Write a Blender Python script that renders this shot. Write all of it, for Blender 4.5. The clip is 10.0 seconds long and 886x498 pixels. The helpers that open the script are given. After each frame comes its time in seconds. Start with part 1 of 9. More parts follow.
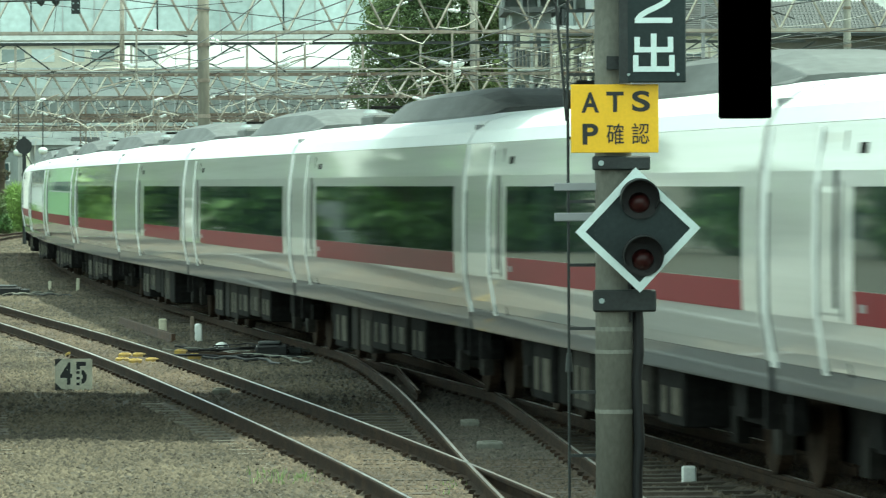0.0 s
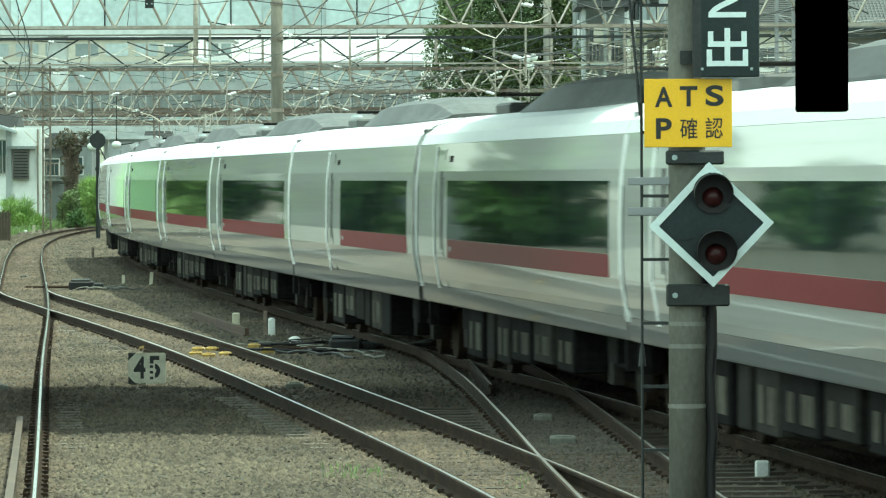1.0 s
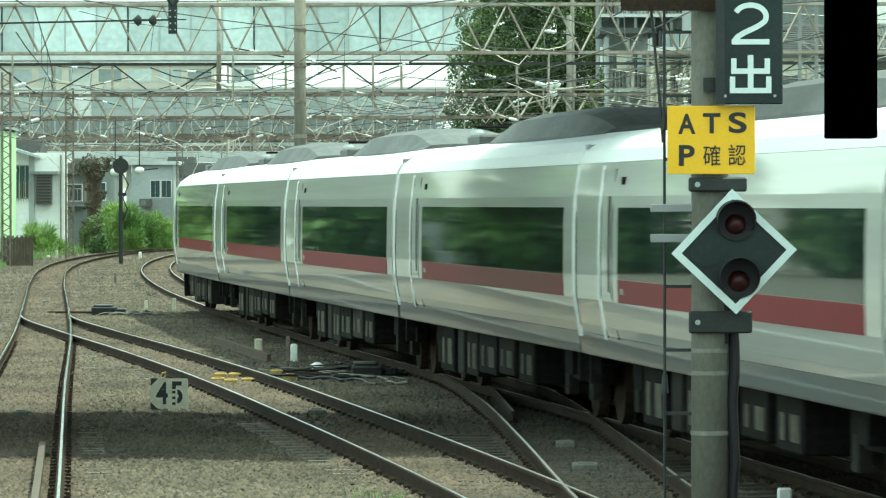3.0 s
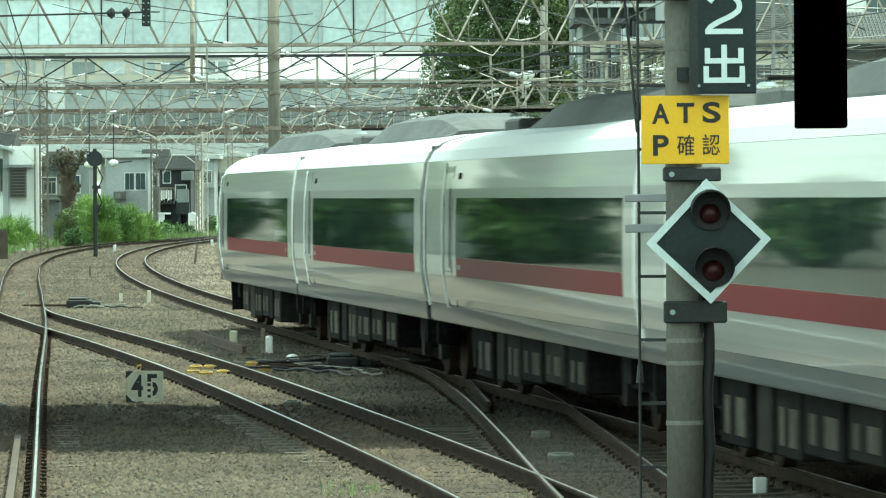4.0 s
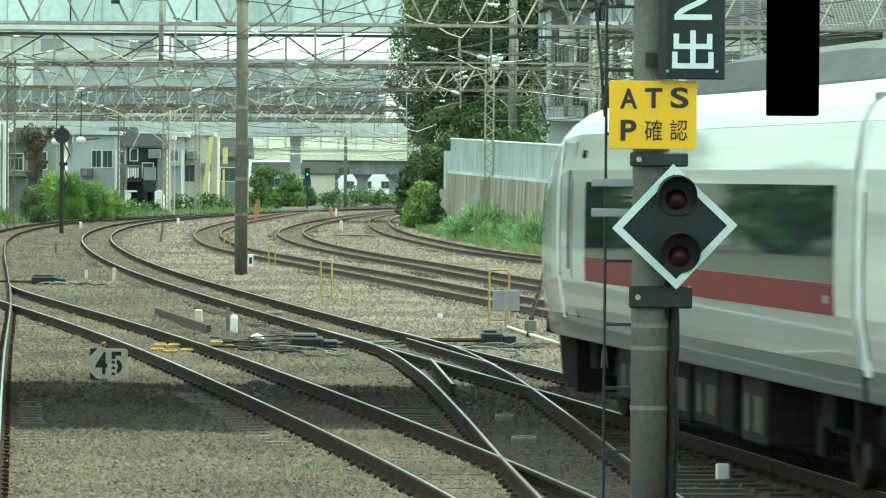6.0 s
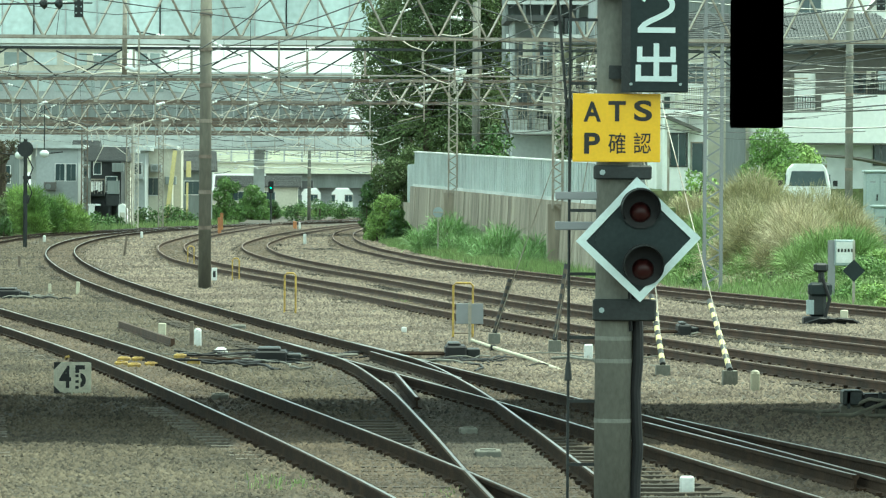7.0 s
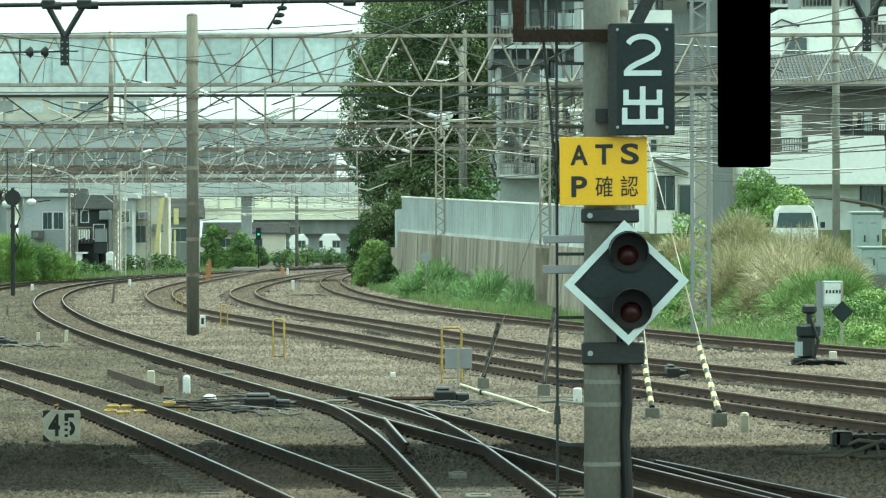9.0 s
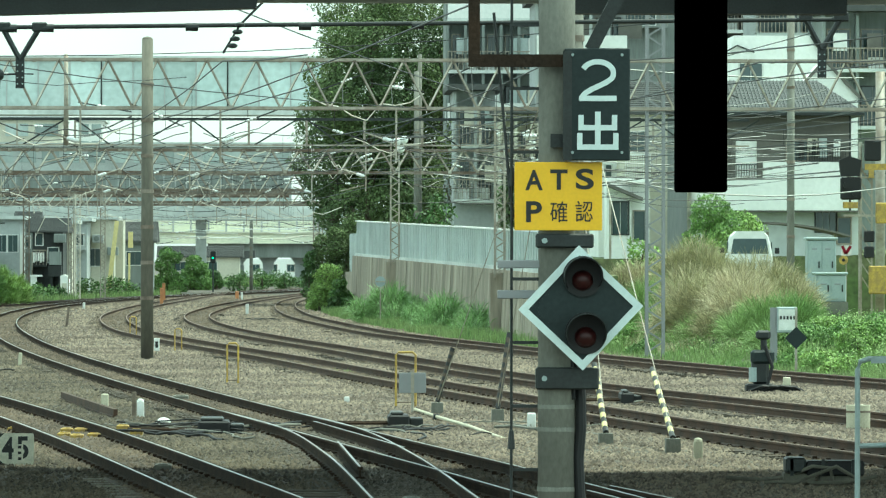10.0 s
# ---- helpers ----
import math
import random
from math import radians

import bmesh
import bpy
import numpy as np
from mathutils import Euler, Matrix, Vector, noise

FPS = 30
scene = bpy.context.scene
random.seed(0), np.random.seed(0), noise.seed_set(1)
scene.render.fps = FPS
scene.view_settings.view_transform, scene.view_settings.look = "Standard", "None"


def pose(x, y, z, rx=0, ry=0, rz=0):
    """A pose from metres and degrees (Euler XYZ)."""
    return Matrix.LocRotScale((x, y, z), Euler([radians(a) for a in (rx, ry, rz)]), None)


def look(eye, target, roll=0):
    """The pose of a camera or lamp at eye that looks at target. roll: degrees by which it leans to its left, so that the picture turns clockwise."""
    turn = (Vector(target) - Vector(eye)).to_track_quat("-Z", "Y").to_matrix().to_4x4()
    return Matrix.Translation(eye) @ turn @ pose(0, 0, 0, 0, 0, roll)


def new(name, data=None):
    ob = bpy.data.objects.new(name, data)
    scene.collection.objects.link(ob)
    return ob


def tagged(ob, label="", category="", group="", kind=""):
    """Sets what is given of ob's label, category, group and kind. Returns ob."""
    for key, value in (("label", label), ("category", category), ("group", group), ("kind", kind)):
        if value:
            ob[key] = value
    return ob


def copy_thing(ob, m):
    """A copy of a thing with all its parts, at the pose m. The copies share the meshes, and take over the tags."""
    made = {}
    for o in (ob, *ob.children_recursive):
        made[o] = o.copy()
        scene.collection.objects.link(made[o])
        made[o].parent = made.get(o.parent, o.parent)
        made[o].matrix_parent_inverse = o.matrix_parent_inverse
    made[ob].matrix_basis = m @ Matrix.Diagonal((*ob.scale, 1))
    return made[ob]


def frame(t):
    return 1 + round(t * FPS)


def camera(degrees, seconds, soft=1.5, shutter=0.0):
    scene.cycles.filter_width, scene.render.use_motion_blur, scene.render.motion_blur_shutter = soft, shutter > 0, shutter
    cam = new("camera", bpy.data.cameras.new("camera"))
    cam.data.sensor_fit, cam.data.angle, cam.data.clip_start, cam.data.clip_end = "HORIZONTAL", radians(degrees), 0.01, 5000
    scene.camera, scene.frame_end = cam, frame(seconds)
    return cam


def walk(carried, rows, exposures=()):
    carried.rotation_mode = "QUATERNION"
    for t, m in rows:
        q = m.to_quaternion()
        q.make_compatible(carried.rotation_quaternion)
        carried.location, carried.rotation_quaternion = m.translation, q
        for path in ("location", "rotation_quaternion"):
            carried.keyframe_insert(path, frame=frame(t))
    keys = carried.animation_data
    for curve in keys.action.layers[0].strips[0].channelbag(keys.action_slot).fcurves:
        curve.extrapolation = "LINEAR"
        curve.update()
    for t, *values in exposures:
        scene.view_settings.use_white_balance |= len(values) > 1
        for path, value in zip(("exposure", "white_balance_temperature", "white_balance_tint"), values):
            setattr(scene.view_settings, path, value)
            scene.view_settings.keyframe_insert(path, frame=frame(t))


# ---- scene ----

# ---- camera: a long lens in a standing cab, turned by hand ----
EYE = (0.0, 0.0, 2.54)
cam = camera(8.966, 10.0, soft=1.2, shutter=0.3)
# seconds, turn to the left, tilt, lean (degrees), sway sideways and up (millimetres)
PATH = [
    (0.0, 0.9995, -0.6708, -0.271, 0.85, 0.28),
    (0.5, 0.5068, -0.7108, -0.339, 1.14, 0.00),
    (1.0, 0.2568, -0.7244, -0.236, 0.28, 0.10),
    (1.5, 0.0161, -0.6602, -0.119, -0.57, -0.19),
    (2.0, -0.0863, -0.5754, -0.047, -0.47, -0.10),
    (2.2, -0.1777, -0.5325, -0.122, -0.38, -0.10),
    (3.3, 0.2434, -0.4474, -0.155, -0.85, 0.00),
    (3.5, 0.4121, -0.4427, -0.258, -0.66, 0.00),
    (4.0, 0.2851, -0.5481, -0.385, -0.10, 0.10),
    (4.5, 0.0000, -0.6646, 0.000, 0.00, 0.00),
    (5.0, 0.0130, -0.7480, 0.081, -0.47, 0.00),
    (5.5, 0.3610, -0.7624, 0.214, -0.76, 0.10),
    (6.0, 0.6302, -0.7314, 0.427, -0.76, 0.19),
    (6.2, 0.7094, -0.7139, 0.390, -0.76, 0.10),
    (7.3, 1.0821, -0.5514, 0.323, -0.85, 0.00),
    (7.5, 1.0911, -0.5280, 0.230, -0.85, -0.10),
    (8.0, 1.0248, -0.4410, 0.073, -0.85, -0.28),
    (8.5, 1.0287, -0.2799, -0.108, -0.95, -0.38),
    (9.0, 1.1188, -0.1400, -0.155, -1.04, -0.47),
    (9.5, 1.4468, -0.0634, -0.205, -1.04, -0.57),
    (10.0, 1.5799, 0.1085, 0.083, -1.33, -0.57),
]


def aim(turn, tilt, lean, sx, sz):
    eye = Vector((EYE[0] + sx / 1000, EYE[1], EYE[2] + sz / 1000))
    way = Vector((math.tan(radians(turn)), 1.0, math.tan(radians(tilt))))
    return look(eye, eye + way * 50, lean)


walk(cam, [(t, aim(*row)) for t, *row in PATH], exposures=[(0.0, 1.00, 6180, -21), (5.5, 1.02, 6160, -21), (7.5, 0.90, 6060, -21), (10.0, 0.81, 6020, -21)])

# ---- light: bright broken cloud, sun high, to the right and ahead ----
SUN_EL, SUN_AZ = radians(66), radians(62)
world = bpy.data.worlds.new("sky")
scene.world = world
world.use_nodes = True
wn = world.node_tree.nodes
sky = wn.new("ShaderNodeTexSky")
sky.sky_type, sky.sun_disc = "NISHITA", False
sky.sun_elevation, sky.sun_rotation = SUN_EL, SUN_AZ
sky.air_density, sky.dust_density = 1.0, 2.0
# broken cloud over the blue
tc = wn.new("ShaderNodeTexCoord")
cl = wn.new("ShaderNodeTexNoise")
cl.inputs["Scale"].default_value, cl.inputs["Detail"].default_value = 2.2, 6
cr = wn.new("ShaderNodeMapRange")
cr.inputs["From Min"].default_value, cr.inputs["From Max"].default_value = 0.33, 0.55
mix = wn.new("ShaderNodeMix")
mix.data_type = "RGBA"
mix.inputs[7].default_value = (9.15, 9.75, 9.8, 1)
for a, b in ((tc.outputs["Generated"], cl.inputs["Vector"]), (cl.outputs["Fac"], cr.inputs["Value"]), (cr.outputs[0], mix.inputs[0]), (sky.outputs[0], mix.inputs[6]), (mix.outputs[2], wn["Background"].inputs["Color"])):
    world.node_tree.links.new(a, b)
wn["Background"].inputs["Strength"].default_value = 0.115
sun = new("sun", bpy.data.lights.new("sun", "SUN"))
sun.data.energy, sun.data.angle, sun.data.color = 2.9, radians(2.0), (1.0, 0.94, 0.83)
SUN_WAY = Vector((math.sin(SUN_AZ) * math.cos(SUN_EL), math.cos(SUN_AZ) * math.cos(SUN_EL), math.sin(SUN_EL)))
sun.matrix_world = look(SUN_WAY * 100, (0, 0, 0))

# ---- materials ----
def mat(name, colour, rough=0.7, metal=0.0, var=0.25, scale=3.0, fine=40.0, bump=0.2, second=None, mix=0.5, spots=0.0, per_object=0.0, per_island=0.0, stretch=(1, 1, 1), shine=0.5, coat=0.0):
    """A surface with a coarse stain, a fine grain and relief; second: a colour that the stain mixes in."""
    m = bpy.data.materials.new(name)
    m.use_nodes = True
    n, ln = m.node_tree.nodes, m.node_tree.links
    bs = n["Principled BSDF"]
    tc = n.new("ShaderNodeTexCoord")
    mp = n.new("ShaderNodeMapping")
    mp.inputs["Scale"].default_value = stretch
    ln.new(tc.outputs["Object"], mp.inputs[0])
    a = n.new("ShaderNodeTexNoise")
    a.inputs["Scale"].default_value, a.inputs["Detail"].default_value = scale, 5
    b = n.new("ShaderNodeTexNoise")
    b.inputs["Scale"].default_value, b.inputs["Detail"].default_value = fine, 3
    ln.new(mp.outputs[0], a.inputs["Vector"])
    ln.new(mp.outputs[0], b.inputs["Vector"])
    second = second or tuple(c * (1 - 0.8 * var) for c in colour)
    ramp = n.new("ShaderNodeValToRGB")
    ramp.color_ramp.elements[0].position, ramp.color_ramp.elements[1].position = 0.5 - 0.2 * (1.2 - mix), 0.72 - 0.2 * mix
    ramp.color_ramp.elements[0].color, ramp.color_ramp.elements[1].color = (*colour, 1), (*second, 1)
    ln.new(a.outputs["Fac"], ramp.inputs[0])
    grain = n.new("ShaderNodeMapRange")
    grain.inputs["From Min"].default_value, grain.inputs["From Max"].default_value = 0.25, 0.75
    grain.inputs["To Min"].default_value, grain.inputs["To Max"].default_value = 1 - var, 1 + var
    ln.new(b.outputs["Fac"], grain.inputs["Value"])
    value = grain.outputs[0]
    for amount, node, out in ((per_object, "ShaderNodeObjectInfo", "Random"), (per_island, "ShaderNodeNewGeometry", "Random Per Island")):
        if amount:
            src = n.new(node)
            mr = n.new("ShaderNodeMapRange")
            mr.inputs["To Min"].default_value, mr.inputs["To Max"].default_value = 1 - amount, 1 + amount
            ln.new(src.outputs[out], mr.inputs["Value"])
            mul = n.new("ShaderNodeMath")
            mul.operation = "MULTIPLY"
            ln.new(value, mul.inputs[0])
            ln.new(mr.outputs[0], mul.inputs[1])
            value = mul.outputs[0]
    mx = n.new("ShaderNodeMix")
    mx.data_type, mx.blend_type = "RGBA", "MULTIPLY"
    mx.inputs[0].default_value = 1.0
    ln.new(ramp.outputs[0], mx.inputs[6])
    ln.new(value, mx.inputs[7])
    ln.new(mx.outputs[2], bs.inputs["Base Color"])
    bs.inputs["Roughness"].default_value, bs.inputs["Metallic"].default_value, bs.inputs["Specular IOR Level"].default_value = rough, metal, shine
    bs.inputs["Coat Weight"].default_value, bs.inputs["Coat Roughness"].default_value = coat, 0.03
    if bump:
        bp = n.new("ShaderNodeBump")
        bp.inputs["Strength"].default_value, bp.inputs["Distance"].default_value = bump, 0.02
        ln.new(b.outputs["Fac"], bp.inputs["Height"])
        ln.new(bp.outputs[0], bs.inputs["Normal"])
    return m


BALLAST = mat("ballast", (0.098, 0.086, 0.066), 0.95, var=0.8, scale=0.25, fine=11, bump=1.0, second=(0.068, 0.060, 0.047))
STONE_BROWN = mat("rust_stained_stone", (0.106, 0.081, 0.056), 0.95, var=0.15, scale=0.3, fine=30, bump=0.1, second=(0.062, 0.048, 0.034), per_island=0.45)
BED = mat("rust_stained_ballast", (0.082, 0.062, 0.043), 0.95, var=0.6, scale=0.3, fine=11, bump=1.0, second=(0.052, 0.040, 0.029))
STONE = mat("ballast_stone", (0.162, 0.132, 0.099), 0.95, var=0.15, scale=0.22, fine=30, bump=0.1, second=(0.096, 0.077, 0.059), per_island=0.6)
DUSTY = mat("brake_dust_ballast", (0.062, 0.053, 0.038), 0.95, var=0.7, scale=0.3, fine=11, bump=1.0, second=(0.042, 0.036, 0.026))
STONE_DUSTY = mat("brake_dust_stone", (0.095, 0.078, 0.053), 0.95, var=0.15, scale=0.22, fine=30, bump=0.1, second=(0.052, 0.043, 0.030), per_island=0.55)
STONE_OIL = mat("greased_stone", (0.050, 0.044, 0.035), 0.8, var=0.2, scale=0.6, fine=30, bump=0.1, second=(0.075, 0.063, 0.047), per_island=0.5)
RAIL_OLD = mat("rail_rusty_head", (0.20, 0.135, 0.095), 0.55, 0.3, 0.3, 1.5, 50, 0.05, second=(0.13, 0.085, 0.06))
RAIL_RUST = mat("rail_rust", (0.044, 0.029, 0.020), 0.9, 0.0, 0.35, 2, 30, 0.3, second=(0.027, 0.020, 0.015), shine=0.1)
RAIL_TOP = mat("rail_polished_steel", (0.50, 0.52, 0.53), 0.10, 1.0, 0.12, 1.5, 60, 0.02)
RAIL_DULL = mat("rail_worn_head", (0.46, 0.45, 0.43), 0.28, 0.95, 0.25, 0.6, 50, 0.05, second=(0.25, 0.21, 0.17), stretch=(1, 0.2, 1))
TIE_CONC = mat("concrete_sleeper", (0.135, 0.118, 0.095), 0.9, var=0.3, scale=1.5, fine=25, bump=0.3, per_object=0.2, per_island=0.2)
TIE_WOOD = mat("dark_timber_sleeper", (0.070, 0.058, 0.044), 0.9, var=0.4, scale=2, fine=18, bump=0.4, stretch=(0.3, 3, 3), per_object=0.3, per_island=0.3)
CONC_DARK = mat("dark_weathered_concrete", (0.165, 0.155, 0.125), 0.9, var=0.2, scale=0.6, fine=12, bump=0.15, second=(0.085, 0.078, 0.062), stretch=(1, 1, 0.3))
CONC = mat("weathered_concrete", (0.195, 0.195, 0.168), 0.88, var=0.16, scale=1.1, fine=22, bump=0.25, second=(0.135, 0.134, 0.114), stretch=(1.6, 1.6, 0.8))
# lifted in tone: haze over distant concrete is put into the colour
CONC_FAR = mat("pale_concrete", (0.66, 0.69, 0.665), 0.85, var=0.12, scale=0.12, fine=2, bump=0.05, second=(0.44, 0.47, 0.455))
CONC_WALL = mat("stained_concrete_wall", (0.39, 0.345, 0.275), 0.9, var=0.25, scale=0.7, fine=8, bump=0.2, second=(0.22, 0.19, 0.15), stretch=(1, 1, 0.12), per_object=0.12)
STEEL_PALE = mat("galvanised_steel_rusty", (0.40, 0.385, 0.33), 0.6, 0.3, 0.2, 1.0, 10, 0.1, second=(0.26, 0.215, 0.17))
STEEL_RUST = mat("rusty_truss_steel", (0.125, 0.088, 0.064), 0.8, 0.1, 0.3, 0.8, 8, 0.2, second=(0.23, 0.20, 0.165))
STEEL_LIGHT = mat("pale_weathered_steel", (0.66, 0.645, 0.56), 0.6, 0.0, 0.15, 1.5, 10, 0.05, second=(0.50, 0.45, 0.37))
# paled as well: haze before the far glazing is part of this colour
GLASS_GREY = mat("grey_green_glazing", (0.30, 0.36, 0.35), 0.15, 0, 0.12, 0.15, 2, 0.0, second=(0.44, 0.50, 0.49), per_object=0.3)
STEEL_DARK = mat("dark_painted_steel", (0.022, 0.026, 0.026), 0.5, 0.2, 0.3, 4, 40, 0.1)
BLACK = mat("matt_black", (0.006, 0.006, 0.007), 0.65, 0, 0.2, 6, 60, 0.05)
# near-zero colour: the dimness inside the cab is put into the paint
CAB_BLACK = mat("unlit_black_rubber", (0.0016, 0.0016, 0.0018), 1.0, 0, 0.1, 6, 60, 0, shine=0.0)
RAIL_BROWN = mat("rail_red_rust", (0.074, 0.041, 0.024), 0.9, 0.0, 0.3, 2, 30, 0.3, second=(0.043, 0.027, 0.018))
WIRE = mat("wire_black", (0.03, 0.032, 0.032), 0.55, 0.3, 0.2, 2, 20, 0)
WIRE_PALE = mat("wire_aluminium", (0.20, 0.21, 0.205), 0.5, 0.5, 0.2, 2, 20, 0)
PORCELAIN = mat("white_porcelain", (0.72, 0.74, 0.72), 0.25, 0, 0.08, 4, 30, 0)
WHITE = mat("white_paint", (0.74, 0.75, 0.73), 0.5, 0, 0.1, 3, 30, 0.05, second=(0.60, 0.61, 0.58))
SIGN_YELLOW = mat("yellow_sign_enamel", (0.80, 0.47, 0.012), 0.45, 0, 0.05, 6, 40, 0.02)
SIGN_BLACK = mat("sign_black", (0.012, 0.013, 0.013), 0.5, 0, 0.1, 6, 40, 0)
SIGN_PANEL = mat("dark_sign_panel", (0.018, 0.027, 0.028), 0.5, 0, 0.2, 3, 30, 0.02, shine=0.25)
SIGN_WHITE = mat("pale_sign_edge", (0.62, 0.71, 0.70), 0.45, 0, 0.06, 4, 40, 0.02)
OLD_SIGN = mat("weathered_white_plate", (0.74, 0.72, 0.60), 0.7, 0, 0.12, 9, 50, 0.1, second=(0.60, 0.58, 0.47))
LENS_RED = mat("unlit_red_lens", (0.030, 0.006, 0.006), 0.35, 0, 0.1, 8, 40, 0, shine=0.25)
# long level streaks: rails and ballast mirrored in the side, put into the colour
TRAIN_SILVER = mat("pearl_white_car_side", (0.84, 0.845, 0.815), 0.30, 0.1, 0.05, 1.3, 9, 0.01, second=(0.68, 0.68, 0.645), stretch=(1, 0.03, 2.2), coat=1.0)
SILL_GREY = mat("dark_grey_sill", (0.115, 0.12, 0.125), 0.5, 0.1, 0.08, 0.5, 8, 0.02, coat=0.6)
TRAIN_WHITE = mat("white_car_roof", (0.82, 0.84, 0.82), 0.35, 0, 0.03, 0.4, 6, 0.01)
TRAIN_GREY = mat("grey_car_sill", (0.25, 0.255, 0.265), 0.4, 0.1, 0.06, 0.5, 8, 0.02)
TRAIN_RED = mat("crimson_band", (0.165, 0.006, 0.018), 0.4, 0, 0.05, 0.5, 8, 0.0, shine=0.06, coat=0.10)
TRAIN_DARK = mat("underfloor_dark", (0.016, 0.0155, 0.015), 0.9, 0.0, 0.4, 1.5, 12, 0.2, shine=0.05)
TRAIN_BOX = mat("underfloor_box", (0.032, 0.030, 0.027), 0.85, 0.1, 0.3, 1.5, 12, 0.1, second=(0.020, 0.019, 0.017), shine=0.05, per_object=0.6)
TRAIN_CREAM = mat("underfloor_cream_box", (0.105, 0.098, 0.078), 0.8, 0.0, 0.3, 2.0, 12, 0.1, second=(0.05, 0.046, 0.036), shine=0.1)
TRAIN_UNIT = mat("roof_unit_grey", (0.100, 0.107, 0.105), 0.6, 0.1, 0.25, 0.7, 10, 0.05, second=(0.052, 0.056, 0.055), stretch=(1, 0.5, 2))
TRAIN_GLASS = mat("tinted_train_glass", (0.034, 0.050, 0.049), 0.03, 0, 0.15, 0.8, 6, 0, second=(0.018, 0.028, 0.028), stretch=(1, 2, 0.3), shine=0.8)
RUBBER = mat("gangway_rubber", (0.02, 0.02, 0.02), 0.8, 0, 0.2, 4, 30, 0.1)
GUARD_YELLOW = mat("guy_guard_yellow", (0.74, 0.64, 0.30), 0.6, 0, 0.15, 6, 30, 0.05)
RAIL_YELLOW = mat("yellow_handrail_paint", (0.48, 0.33, 0.06), 0.65, 0, 0.3, 6, 30, 0.05, second=(0.30, 0.20, 0.06))
GLASS_WALL = mat("pale_glazing", (0.42, 0.52, 0.51), 0.12, 0, 0.12, 0.12, 2, 0.0, second=(0.58, 0.68, 0.67), per_object=0.22)
FENCE = mat("blue_grey_sheet_fence", (0.50, 0.565, 0.56), 0.45, 0.1, 0.1, 0.4, 6, 0.05, second=(0.40, 0.45, 0.445))
EARTH = mat("bank_earth", (0.13, 0.14, 0.065), 0.95, 0, 0.4, 0.5, 4, 0.4, second=(0.08, 0.12, 0.035))
LEAF = mat("green_leaves", (0.075, 0.15, 0.028), 0.6, 0, 0.3, 0.35, 6, 0, second=(0.04, 0.085, 0.018), per_island=0.5)
LEAF_BRIGHT = mat("bright_green_leaves", (0.265, 0.375, 0.100), 0.6, 0, 0.3, 0.45, 6, 0, second=(0.13, 0.225, 0.05), per_island=0.5)
LEAF_DARK = mat("dark_conifer_leaves", (0.066, 0.108, 0.036), 0.7, 0, 0.3, 0.10, 4, 0, second=(0.150, 0.190, 0.055), per_island=0.45)
GRASS_DRY = mat("dry_grass", (0.52, 0.46, 0.315), 0.85, 0, 0.2, 0.45, 5, 0, second=(0.30, 0.285, 0.15), per_island=0.4)
GRASS = mat("green_grass", (0.185, 0.285, 0.090), 0.7, 0, 0.25, 0.3, 5, 0, second=(0.25, 0.33, 0.125), per_island=0.4)
LEAF_MID = mat("mid_green_leaves", (0.150, 0.255, 0.060), 0.6, 0, 0.3, 0.5, 6, 0, second=(0.085, 0.16, 0.035), per_island=0.45)
GREEN_WALL = mat("light_green_render", (0.48, 0.70, 0.40), 0.8, 0, 0.06, 0.3, 5, 0.05, second=(0.42, 0.64, 0.35))
# sunlit brightness is part of this colour; the near faces get no sun
VIADUCT_SUNLIT = mat("pale_yellow_concrete", (0.80, 0.80, 0.62), 0.85, 0, 0.12, 0.15, 2, 0.05, second=(0.66, 0.68, 0.56), stretch=(1, 1, 3))
REED = mat("bright_reed_leaves", (0.27, 0.40, 0.165), 0.55, 0, 0.25, 0.5, 6, 0, second=(0.16, 0.285, 0.085), per_island=0.4)
VERGE = mat("dark_verge_earth", (0.040, 0.042, 0.026), 0.95, 0, 0.4, 0.3, 4, 0.4, second=(0.060, 0.055, 0.040))
ORANGE = mat("faded_orange_paint", (0.50, 0.22, 0.09), 0.7, 0, 0.2, 4, 30, 0.05, second=(0.38, 0.17, 0.08))
IVY = mat("brown_green_ivy", (0.060, 0.068, 0.032), 0.8, 0, 0.3, 1.2, 8, 0, second=(0.105, 0.080, 0.050), per_island=0.5)
BARK = mat("bark", (0.09, 0.07, 0.05), 0.9, 0, 0.3, 3, 20, 0.4)
WALL_WHITE = mat("white_render_wall", (0.84, 0.85, 0.82), 0.8, 0, 0.06, 0.3, 5, 0.05, second=(0.75, 0.76, 0.73))
WALL_CREAM = mat("cream_render_wall", (0.60, 0.58, 0.48), 0.8, 0, 0.1, 0.3, 5, 0.05, second=(0.50, 0.48, 0.40))
# grey raised to carry the haze over distant walls
WALL_GREY = mat("grey_render_wall", (0.42, 0.45, 0.445), 0.8, 0, 0.1, 0.3, 5, 0.05, second=(0.34, 0.36, 0.355))
WALL_BROWN = mat("brown_grey_render", (0.15, 0.14, 0.125), 0.85, 0, 0.12, 0.4, 5, 0.05, second=(0.11, 0.105, 0.095))
WALL_DIM = mat("dim_grey_concrete", (0.24, 0.265, 0.255), 0.85, 0, 0.15, 0.25, 3, 0.05, second=(0.18, 0.20, 0.19), stretch=(4, 1, 0.3))
ROOF_TILE = mat("grey_roof_tiles", (0.075, 0.078, 0.077), 0.7, 0, 0.25, 1, 10, 0.2, stretch=(4, 1, 1))
PANE = mat("house_window_glass", (0.05, 0.075, 0.08), 0.08, 0, 0.1, 1, 6, 0)
CABINET = mat("pale_grey_cabinet_paint", (0.33, 0.39, 0.39), 0.5, 0.1, 0.08, 1.5, 20, 0.02)
